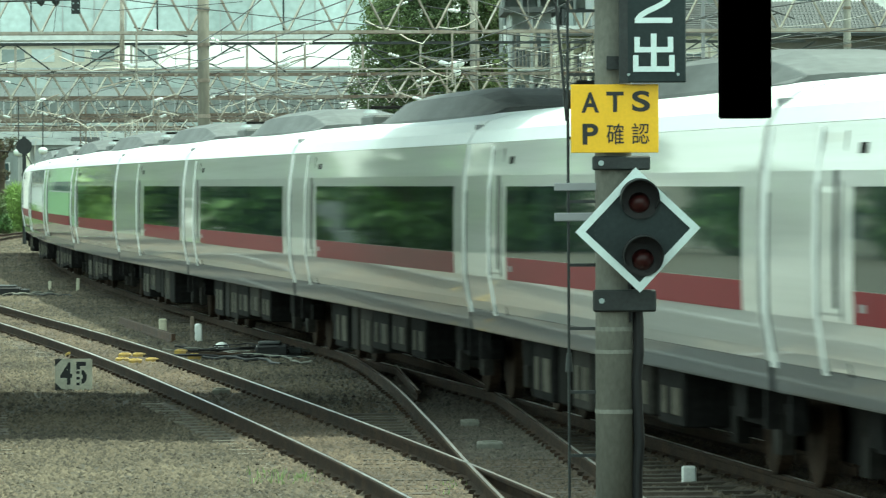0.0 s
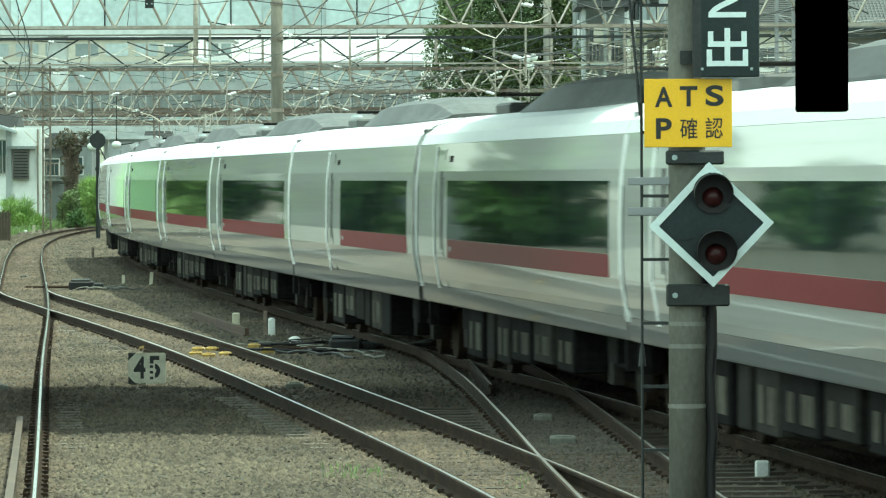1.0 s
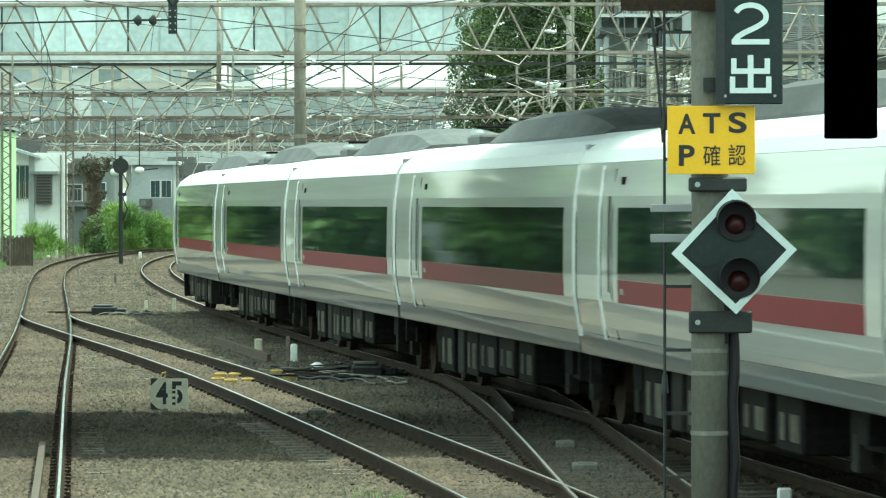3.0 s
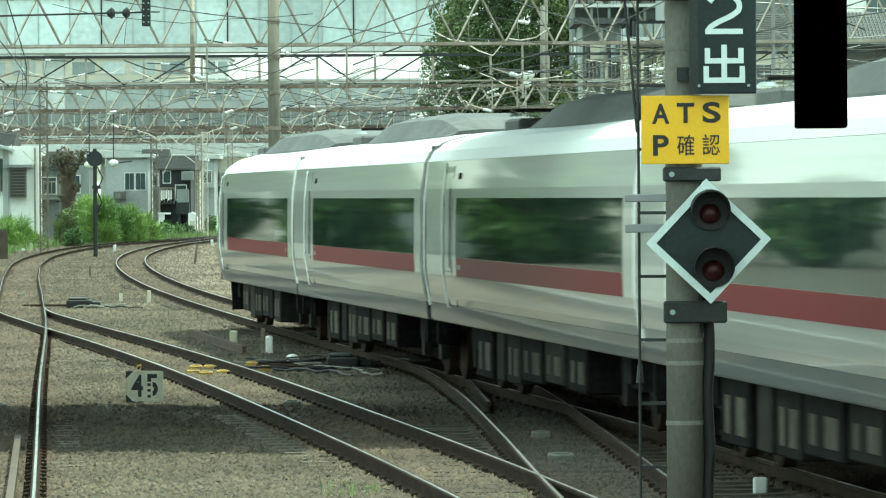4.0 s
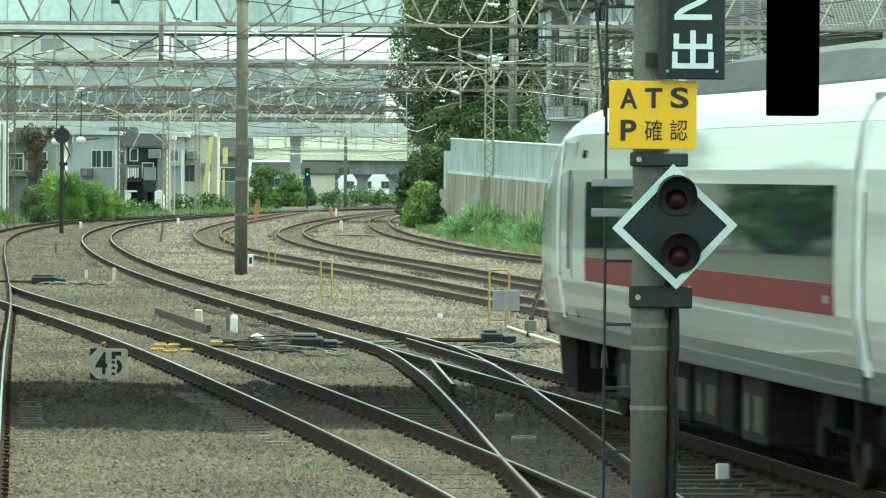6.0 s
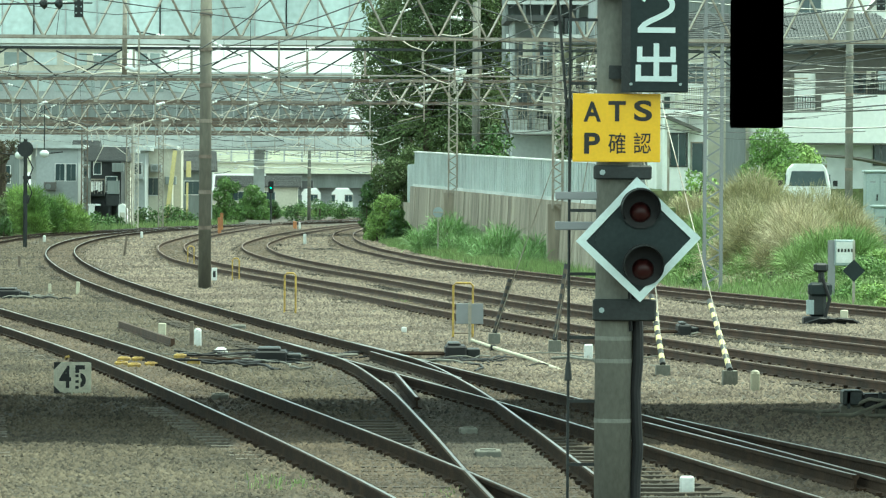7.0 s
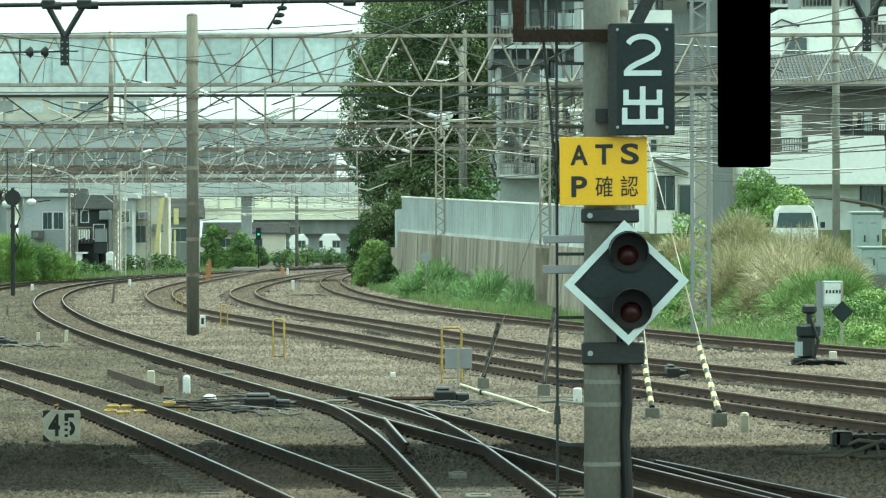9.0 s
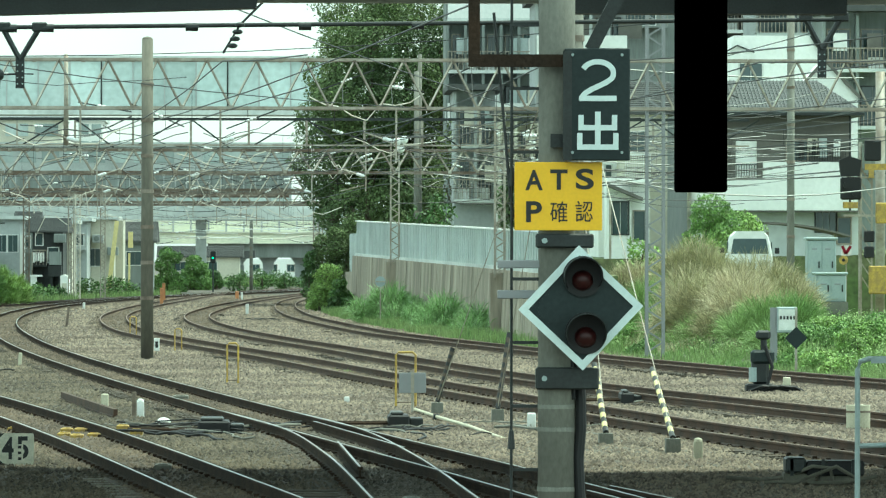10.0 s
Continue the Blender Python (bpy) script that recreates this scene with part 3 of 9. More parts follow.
        part("roof_conduit", Shape().tube((-0.55, yg + 1.5, 3.63), (0.55, yg + 1.5, 3.63), 0.025, n=6).tube((0.9, -4.0, 3.34), (0.9, 7.5, 3.34), 0.03, n=6), TRAIN_DARK, gear)
    underfloor(car, BODY_HALF if not end_car else 9.6, seed)
    if end_car:
        glass = Shape()
        rings = []
        for u in np.linspace(0, 1, 6):
            y = 8.4 + 2.6 * u
            wx, wz = taper(y)
            z = 3.42 - wz * 2.42
            rings.append([(-0.95 * wx, y, z - 0.09), (-0.5 * wx, y, z + 0.015), (0.5 * wx, y, z + 0.015), (0.95 * wx, y, z - 0.09), (0.9 * wx, y, z - 0.13), (-0.9 * wx, y, z - 0.13)])
        part("windscreen", glass.sweep(rings), TRAIN_GLASS, car)
        part("skirt", Shape().add([(-1.2, 7.6, 0.28), (1.2, 7.6, 0.28), (1.0, far - 0.75, 0.34), (-1.0, far - 0.75, 0.34), (-1.22, 7.6, 0.95), (1.22, 7.6, 0.95), (1.02, far - 0.45, 0.95), (-1.02, far - 0.45, 0.95)], [(0, 3, 2, 1), (4, 5, 6, 7), (0, 1, 5, 4), (1, 2, 6, 5), (2, 3, 7, 6), (3, 0, 4, 7)]), TRAIN_DARK, car)
    return car


def make_train():
    mid = coach(False, 5)
    end = coach(True, 9)
    service = coach(False, 7, short=True)
    cars = [end]
    for k in range(9):
        cars.append(mid if k == 0 else service if k == 4 else copy_thing(mid, Matrix.Identity(4)))
    cars.append(copy_thing(end, Matrix.Identity(4)))
    return cars


TRAIN = make_train()

_ys = np.arange(-420, 420, 0.5)
_xs = np.array([LINE_B(y) for y in _ys])
_s = np.concatenate([[0], np.cumsum(np.hypot(np.diff(_xs), np.diff(_ys)))])
_s -= np.interp(21.05, _ys, _s)


def on_line(s):
    y = float(np.interp(s, _s, _ys))
    return Vector((LINE_B(y), y, 0))


def car_pose(s, flip=False):
    a, b = on_line(s + 6.9), on_line(s - 6.9)
    w = (a - b).normalized()
    turn = math.atan2(-w.x, w.y) + (math.pi if flip else 0)
    return Matrix.Translation((a + b) / 2) @ Matrix.Rotation(turn, 4, "Z")


def motions():
    """The express runs towards the camera and away past it, at a steady speed."""
    for k, car in enumerate(TRAIN):
        rows = []
        for i in range(21):
            t = i * 0.5
            s = 181.9 - SPEED * t + CAR_PITCH * (0.5 - k)
            rows.append((t, car_pose(s, k == 10)))
        walk(car, rows)


# ---- lettering ----
def text_part(body, x, y, z, height, width, material, parent, name="lettering", stretch=None):
    """Raised letters in the built-in font, facing the camera; x, z: the middle; height and width as painted."""
    cu = bpy.data.curves.new(name, "FONT")
    cu.body, cu.size, cu.extrude, cu.offset = body, 1.0, 0.0, 0.026 if body.isascii() else 0.004
    tmp = new(name, cu)
    me = bpy.data.meshes.new_from_object(tmp.evaluated_get(bpy.context.evaluated_depsgraph_get()))
    bpy.data.objects.remove(tmp)
    co = np.array([p.co[:] for p in me.vertices])
    lo, hi = co.min(0), co.max(0)
    sx, sz = width / (hi[0] - lo[0]), height / (hi[1] - lo[1])
    sh = Shape()
    flat = [(x + (p[0] - (lo[0] + hi[0]) / 2) * sx, y, z + (p[1] - (lo[1] + hi[1]) / 2) * sz) for p in co]
    sh.add(flat, [tuple(f.vertices) for f in me.polygons])
    return part(name, sh, material, parent)


def stroke(sh, pts, w, y, depth=0.006):
    """A flat painted stroke of even width through points (x, z), with mitred joints."""
    n = len(pts)
    left, right = [], []
    for i, (px, pz) in enumerate(pts):
        a = Vector(pts[max(i - 1, 0)])
        b = Vector(pts[min(i + 1, n - 1)])
        p = Vector((px, pz))
        d1 = (p - a).normalized() if i > 0 else (b - p).normalized()
        d2 = (b - p).normalized() if i < n - 1 else d1
        t = (d1 + d2).normalized()
        nn = Vector((-t.y, t.x))
        k = w / 2 / max(0.5, nn.dot(Vector((-d1.y, d1.x))))
        left.append(p + nn * k)
        right.append(p - nn * k)
    rings = [[(l.x, y, l.y), (r.x, y, r.y), (r.x, y + depth, r.y), (l.x, y + depth, l.y)] for l, r in zip(left, right)]
    return sh.sweep(rings)


# ---- signal post in front ----
PX, PY = 2.027, 42.5


def front_post():
    post = thing("signal_post", "weathered grey concrete railway post with clamps and climbing rungs", "signal post", Matrix.Translation((PX, PY, 0)))
    part("shaft", Shape().tube((0, 0, -0.5), (0, 0, 7.2), 0.142, 0.134, n=24), CONC, post, smooth=True)
    for z, r in ((3.628, 0.138), (1.435, 0.141), (1.265, 0.142), (0.815, 0.143)):
        part("steel_strap", Shape().tube((0, 0, z - 0.016), (0, 0, z + 0.016), r + 0.003, n=24), CONC, post, "thin grey steel strap")
    for z0, z1, x1 in ((2.629, 2.736, 0.27), (1.567, 1.733, 0.31)):
        cl = part("clamp", Shape().bevel_box(-0.165, x1, -0.19, -0.10, z0, z1, 0.012).tube((0, 0, z0 + 0.01), (0, 0, z1 - 0.01), 0.155, n=20), STEEL_DARK, post, "black steel clamp")
        part("bolt", Shape().tube((-0.10, -0.215, (z0 + z1) / 2), (-0.10, -0.185, (z0 + z1) / 2), 0.022, n=6), CABINET, cl)
    # cable conduit down the side
    pts = [(0.175 + 0.012 * math.sin(k * 1.9), -0.03, z) for k, z in enumerate(np.linspace(-0.3, 2.608, 14))]
    part("conduit", Shape().wire(pts, 0.042, n=10), BLACK, post, "black cable conduit")
    part("conduit_cable", Shape().wire([(p[0] - 0.055, -0.08, p[2]) for p in pts[8:]], 0.016, n=6), BLACK, post)
    # pale brackets to the side
    for z0, z1 in ((2.476, 2.536), (2.247, 2.311)):
        part("bracket", Shape().bevel_box(-0.446, -0.10, -0.04, 0.02, z0, z1, 0.006), TRAIN_GREY, post, "grey galvanised bracket")
    # climbing rod with rungs
    x = -0.34
    part("ladder_rod", Shape().tube((x, 0, -0.4), (x, 0, 7.0), 0.011, n=8), STEEL_DARK, post)
    for k in range(14):
        z = 1.439 + 0.478 * (k - 4)
        part("rung", Shape().box(x, -0.12, -0.015, 0.015, z - 0.012, z + 0.012), STEEL_DARK, post)
    for z in (1.184, 3.161):
        part("rod_coupling", Shape().tube((x, 0, z - 0.07), (x, 0, z + 0.07), 0.03, 0.018, n=8), STEEL_DARK, post)
    part("hanging_wire", Shape().wire([(x - 0.01, 0, 3.0), (-0.391, 0, 3.5), (-0.476, 0, 4.4)], 0.011), WIRE, post)
    return post


front_post()


def rusty_frame():
    f = thing("bracket_frame", "rusty brown steel arm clamped to the post", "bracket", Matrix.Translation((PX, PY, 0)))
    part("arm", Shape().box(-0.672, 0.07, -0.20, -0.145, 3.985, 4.079), RAIL_RUST, f)
    part("upright", Shape().box(-0.672, -0.587, -0.198, -0.147, 4.079 + 0.001, 4.6), RAIL_RUST, f)
    return f


rusty_frame()


def route_indicator():
    y = PY - 0.30
    s = thing("route_indicator", "black route indicator box with white numeral and character strokes", "signal", Matrix.Translation((0, y, 0)))
    x0, x1, z0, z1 = 2.07, 2.56, 3.283, 4.123
    part("box", Shape().bevel_box(x0, x1, 0.0, 0.12, z0, z1, 0.008), SIGN_PANEL, s)
    part("side_plate", Shape().box(x0 - 0.012, x0 + 0.055, -0.006, 0.0, z0, z1 - 0.02), STEEL_DARK, s)
    cx = (x0 + x1) / 2 + 0.004
    two = [(30 * math.cos(a), 124 + 27 * math.sin(a)) for a in np.linspace(2.75, -0.45, 15)]
    two += [(17, 103), (4, 95), (-12, 86), (-24, 77), (-29, 70), (-31, 64.5)]
    zb, kz = 3.747, 0.00317
    bow = stroke(Shape(), [(cx + a * 0.0039, zb + (b - 64.5) * kz) for a, b in two], 0.040, -0.008)
    part("numeral", stroke(bow, [(cx - 36 * 0.0039, zb), (cx + 36 * 0.0039, zb)], 0.040, -0.010), SIGN_WHITE, s, "white numeral two")
    zc = z0 + 0.215
    ch = Shape()
    stroke(ch, [(cx, zc + 0.15), (cx, zc - 0.105)], 0.042, -0.008)
    stroke(ch, [(cx - 0.125, zc + 0.125), (cx - 0.125, zc + 0.03), (cx + 0.125, zc + 0.03), (cx + 0.125, zc + 0.125)], 0.040, -0.009)
    stroke(ch, [(cx - 0.135, zc - 0.01), (cx - 0.135, zc - 0.115), (cx + 0.135, zc - 0.115), (cx + 0.135, zc - 0.01)], 0.040, -0.010)
    part("character", ch, SIGN_WHITE, s, "white departure character")
    for a in (x0 + 0.06, x1 - 0.06):
        for b in (z0 + 0.06, z1 - 0.05):
            part("bolt", Shape().tube((a, -0.02, b), (a, 0.0, b), 0.012, n=6), CABINET, s)
    part("stay", Shape().bar((x0 + 0.2, 0.06, z1 - 0.01), (x0 + 0.46, 0.06, z1 + 0.5), 0.10, 0.05), STEEL_DARK, s)
    part("back_clamp", Shape().box(x0 - 0.1, x0 + 0.1, 0.1, 0.16, z0 + 0.1, z0 + 0.2), STEEL_DARK, s)
    return s


route_indicator()


def ats_sign():
    d = 42.3
    s = thing("ats_sign", "yellow enamel sign with black lettering fixed to concrete post", "sign", Matrix.Translation((0, d, 0)))
    x0, x1, z0, z1 = 1.701, 2.358, 2.76, 3.272
    part("plate", Shape().bevel_box(x0, x1, 0.0, 0.012, z0, z1, 0.004), SIGN_YELLOW, s)
    part("backing", Shape().box((x0 + x1) / 2 - 0.12, (x0 + x1) / 2 + 0.12, 0.012, 0.07, z0 + 0.05, z1 - 0.05), STEEL_DARK, s)
    for ch, px, py, h, w in (("A", 1025, 275, 36, 31), ("T", 1069, 274, 36, 31), ("S", 1115, 273, 37, 32), ("P", 1025, 331, 37, 28)):
        text_part(ch, -2.489 + px * 0.00423, -0.004, 4.3 - py * 0.00423, h * 0.00423, w * 0.00423, SIGN_BLACK, s, "letter")
    for ch, px, py in (("\u78ba", 1069, 331), ("\u8a8d", 1114, 330)):
        text_part(ch, -2.489 + px * 0.00423, -0.004, 4.3 - py * 0.00423, 37 * 0.00423, 31 * 0.00423, SIGN_BLACK, s, "character")
    return s


ats_sign()


def lamp_unit(parent, x, z, r):
    """A hooded lamp: rim, visor open below, glossy lens."""
    h = part("lamp_housing", Shape().tube((x, -0.03, z), (x, 0.0, z), r * 1.05, n=28), BLACK, parent)
    rings_o, rings_i = [], []
    vis = Shape()
    n = 22
    for k in range(n + 1):
        a = radians(-35 + 250 * k / n)
        c, sn = math.cos(a), math.sin(a)
        reach = 0.03 + 0.20 * max(0.0, math.sin((a + radians(35)) / radians(250) * math.pi)) ** 0.6
        rings_o.append([(x + r * c, -0.02, z + r * sn), (x + r * 1.0 * c, -reach, z + r * sn), (x + r * 0.95 * c, -reach, z + r * 0.95 * sn), (x + r * 0.95 * c, -0.02, z + r * 0.95 * sn)])
    vis.sweep(rings_o)
    part("visor", vis, STEEL_DARK, h, "curved black visor", smooth=False)
    part("lens", Shape().ball((x - 0.005, -0.02, z - 0.03), r * 0.56, n=20, squash=0.95), LENS_RED, h, "unlit dark red lens", smooth=True)


def diamond_signal():
    d = 42.2
    s = thing("repeater_signal", "dark diamond signal board, white edged, two unlit red lamps", "signal", Matrix.Translation((2.194, d, 2.181)) @ Matrix.Rotation(radians(-1.8), 4, "Y"))

    def diamond(k, y0, y1):
        return Shape().add([(-k, y0, 0), (0, y0, -k), (k, y0, 0), (0, y0, k), (-k, y1, 0), (0, y1, -k), (k, y1, 0), (0, y1, k)], [(0, 1, 2, 3), (7, 6, 5, 4), (0, 4, 5, 1), (1, 5, 6, 2), (2, 6, 7, 3), (3, 7, 4, 0)])

    part("board", diamond(0.42, -0.004, 0.03), SIGN_PANEL, s)
    a, b = 0.468, 0.392
    co = [(-1, 0), (0, -1), (1, 0), (0, 1)]
    for i in range(4):
        p, q = co[i], co[(i + 1) % 4]
        ring = lambda c: [(c[0] * a, -0.016, c[1] * a), (c[0] * b, -0.016, c[1] * b), (c[0] * b, 0.01, c[1] * b), (c[0] * a, 0.01, c[1] * a)]
        part("edge_strip", Shape().sweep([ring(p), ring(q)]), SIGN_WHITE, s, "pale reflective edge")
    lamp_unit(s, 0.022, 0.235, 0.145)
    lamp_unit(s, 0.032, -0.19, 0.150)
    part("blank_cover", Shape().tube((-0.21, -0.012, 0.0), (-0.21, 0.0, 0.0), 0.11, n=24), SIGN_PANEL, s)
    part("back_box", Shape().box(-0.14, 0.16, 0.03, 0.16, -0.3, 0.32), STEEL_DARK, s)
    return s


diamond_signal()


def cab_bar():
    b = thing("cab_bar", "black padded bar hanging inside the cab window", "bar", Matrix.Translation((0, 0, 0)))
    part("blade", Shape().bevel_box(0.0672, 0.0759, 0.99, 1.0, 2.5514, 2.72, 0.0003), CAB_BLACK, b)
    part("mount", Shape().box(0.06, 0.085, 0.985, 1.01, 2.715, 2.76), CAB_BLACK, b)


cab_bar()


def driving_cab():
    """The standing train's cab round the camera: open window ahead, black bar hung from its ceiling."""
    x0, x1 = -2.25, 0.55
    c = thing("driving_cab", "dark grey driving cab of a standing train", "train cab", kind="structure")
    part("cab_floor", Shape().box(x0, x1, -2.5, 1.3, 1.0, 1.12), TRAIN_DARK, c)
    part("cab_ceiling", Shape().box(x0, x1, -2.5, 1.35, 2.76, 3.1), TRAIN_DARK, c)
    part("front_panel", Shape().box(x0, x1, 1.25, 1.33, 1.12, 2.05), TRAIN_GREY, c)
    part("rear_wall", Shape().box(x0, x1, -2.56, -2.5, 1.0, 2.76), TRAIN_GREY, c)
    for x in (x0, x1 - 0.06):
        part("side_wall", Shape().box(x, x + 0.06, -2.5, 1.25, 1.12, 2.76), TRAIN_GREY, c)
        part("corner_pillar", Shape().box(x, x + 0.10, 1.25, 1.33, 2.05, 2.76), TRAIN_GREY, c)
    w = Shape()
    for x in (-1.40, -0.36):
        w.tube((x - 0.065, -0.6, 0.43), (x + 0.065, -0.6, 0.43), 0.43, n=18)
    w.box(-1.7, 0.0, -1.9, 0.8, 0.45, 1.0)
    part("bogie", w, TRAIN_DARK, c)


driving_cab()


# ---- overhead line gantries ----
def truss(x0, x1, y, z0, z1, panel, w, material, label, mdiag=None, double=True, plank=0.0, dw=0.95, group="overhead line gantries"):
    g = thing("gantry_beam", label, "gantry beam", group=group)
    for dy in (0.0, 0.6) if double else (0.0,):
        for z in (z0, z1):
            c = part("chord", Shape().box(x0, x1, y + dy - w / 2, y + dy + w / 2, z - w / 2, z + w / 2), material, g)
            # rusty strip along the lower edge; the chord's dark underside is put into it
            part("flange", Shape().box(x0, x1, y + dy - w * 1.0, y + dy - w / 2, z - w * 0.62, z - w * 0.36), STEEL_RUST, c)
    if plank:
        part("walkway", Shape().box(x0, x1, y + 0.3, y + 0.9, z0 + 0.1, z0 + 0.1 + plank), STEEL_RUST, g)
    n = round((x1 - x0) / panel)
    for dy, ph in ((0.0, 0), (0.6, 1)) if double else ((0.0, 0),):
        for k in range(n):
            xa, xb = x0 + (x1 - x0) * k / n, x0 + (x1 - x0) * (k + 1) / n
            za, zb = (z0, z1) if (k + ph) % 2 == 0 else (z1, z0)
            # rising members paler, falling ones darker: how light strikes each lean, in the colour
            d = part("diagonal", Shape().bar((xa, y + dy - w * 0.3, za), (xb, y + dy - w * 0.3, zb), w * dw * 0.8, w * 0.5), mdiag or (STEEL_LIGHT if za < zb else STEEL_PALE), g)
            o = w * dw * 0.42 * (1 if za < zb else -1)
            # rusty edge strip; the member's dark side is put into its colour
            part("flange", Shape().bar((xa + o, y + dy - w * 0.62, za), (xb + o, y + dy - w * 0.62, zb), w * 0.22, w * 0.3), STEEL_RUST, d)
    for k in range(0, n + 1, 2):
        x = x0 + (x1 - x0) * k / n
        part("gusset", Shape().box(x - w * 0.6, x + w * 0.6, y - w * 0.9, y - w * 0.55, z0 - w * 0.4, z0 + w * 0.8), STEEL_PALE, g)
        part("gusset", Shape().box(x - w * 0.6, x + w * 0.6, y - w * 0.9, y - w * 0.55, z1 - w * 0.8, z1 + w * 0.4), STEEL_PALE, g)
    return g


truss(-6.98 - 0.6794 * 16, -6.98 + 0.6794 * 44, 156, 6.714, 8.047, 0.679, 0.095, STEEL_PALE, "pale rust-streaked lattice beam over the tracks", double=False, dw=0.75)
truss(-24, 12.5, 273, 6.74, 7.82, 0.66, 0.135, STEEL_RUST, "rust-streaked lattice beam over the tracks", double=False, plank=0.0)
truss(-32, 8, 359, 6.74, 7.95, 0.75, 0.14, STEEL_RUST, "rust-streaked lattice beam over the tracks", double=False, plank=0.2)
truss(-40, 6, 437, 6.75, 7.66, 0.72, 0.15, STEEL_RUST, "distant lattice beam below the bridge line", double=False, plank=0.2)


def light_beam():
    """A slim dark gantry with upright hangers and long stays."""
    y, z1, z0 = 220, 7.997, 6.985
    g = thing("gantry_beam", "slim dark steel gantry beam with long stays", "gantry beam", group="overhead line gantries")
    part("chord", Shape().box(-20, 18, y - 0.06, y + 0.06, z1 - 0.055, z1 + 0.055), STEEL_DARK, g)
    part("chord", Shape().box(-20, 18, y - 0.04, y + 0.04, z0 - 0.03, z0 + 0.03), STEEL_PALE, g)
    for k in range(17):
        x = -19.5 + 2.25 * k
        part("hanger", Shape().box(x - 0.045, x + 0.045, y - 0.04, y + 0.04, z0, z1), STEEL_PALE, g)
        if k % 2:
            part("stay", Shape().bar((x, y, z1), (x + 1.5, y, z0 - 0.1), 0.06, 0.05), STEEL_DARK, g)
        else:
            part("stay", Shape().bar((x + 0.2, y, z0), (x + 1.9, y, z1), 0.06, 0.05), STEEL_DARK, g)


light_beam()


def lattice_mast(x, y, z0, z1, w, material=STEEL_PALE, label="slender lattice steel mast of the overhead line"):
    m = thing("lattice_mast", label, "mast", Matrix.Translation((x, y, 0)), group="lattice masts")
    for a in (-w / 2, w / 2):
        for b in (0.0, w):
            part("leg", Shape().box(a - 0.035, a + 0.035, b - 0.035, b + 0.035, z0, z1), material, m)
    n = max(3, int((z1 - z0) / (w * 0.62)))
    for k in range(n):
        za, zb = z0 + (z1 - z0) * k / n, z0 + (z1 - z0) * (k + 1) / n
        s = 1 if k % 2 else -1
        part("lacing", Shape().bar((-s * w / 2, -0.02, za), (s * w / 2, -0.02, zb), 0.045, 0.02), material, m)
    return m


lattice_mast(10.179, 156, -0.3, 9.6, 0.46, TRAIN_GREY)
lattice_mast(7.53, 200, 1.9, 7.85, 0.34)
lattice_mast(4.915, 258, 2.2, 8.06, 0.38)
lattice_mast(-18.04, 275, -0.3, 8.2, 0.36, STEEL_RUST)
lattice_mast(-19.2, 250, -0.3, 8.4, 0.36, STEEL_RUST)
lattice_mast(-16.688, 362, -0.3, 8.2, 0.36, STEEL_RUST)
lattice_mast(-14.32, 375, -0.3, 7.5, 0.36)
lattice_mast(-13.95, 377, -0.3, 7.5, 0.30, STEEL_LIGHT)
lattice_mast(-12.25, 376, -0.3, 7.4, 0.30)
lattice_mast(1.85, 359, -0.3, 7.9, 0.36)
lattice_mast(2.907, 437, -0.3, 7.5, 0.36)


def pole(x, y, r, z0, z1, label, material=CONC):
    p = thing("line_pole", label, "pole", Matrix.Translation((x, y, 0)), group="line poles")
    part("shaft", Shape().tube((0, 0, z0), (0, 0, z1), r, r * 0.88, n=16), material, p, smooth=True)
    part("cap", Shape().ball((0, 0, z1), r * 0.87, n=14, squash=0.5), material, p, smooth=True)
    for k in range(7 if r > 0.1 else 0):
        z = z0 + (z1 - z0) * (0.2 + 0.11 * k)
        part("band", Shape().tube((0, 0, z - 0.05), (0, 0, z + 0.05), r * 1.03, n=16), STEEL_RUST, p)
    return p


pole(-3.836, 155, 0.175, -0.3, 8.57, "tall dark weathered concrete pole of the overhead line", CONC_DARK)
pole(17.493, 196, 0.14, -0.3, 11.5, "slim grey concrete utility pole")
pole(6.856, 300, 0.15, -0.3, 12.5, "slim grey concrete utility pole")
pole(7.739, 330, 0.13, -0.3, 14.5, "slim grey concrete utility pole")
pole(-2.984, 470, 0.15, -0.3, 6.9, "slim grey concrete utility pole")
pole(-6.146, 157.2, 0.07, 5.696, 8.208, "grey steel tube clamped to the gantry", STEEL_PALE)
pole(4.706, 92, 0.13, -0.3, 7.2, "concrete pole with guy wires", CONC)


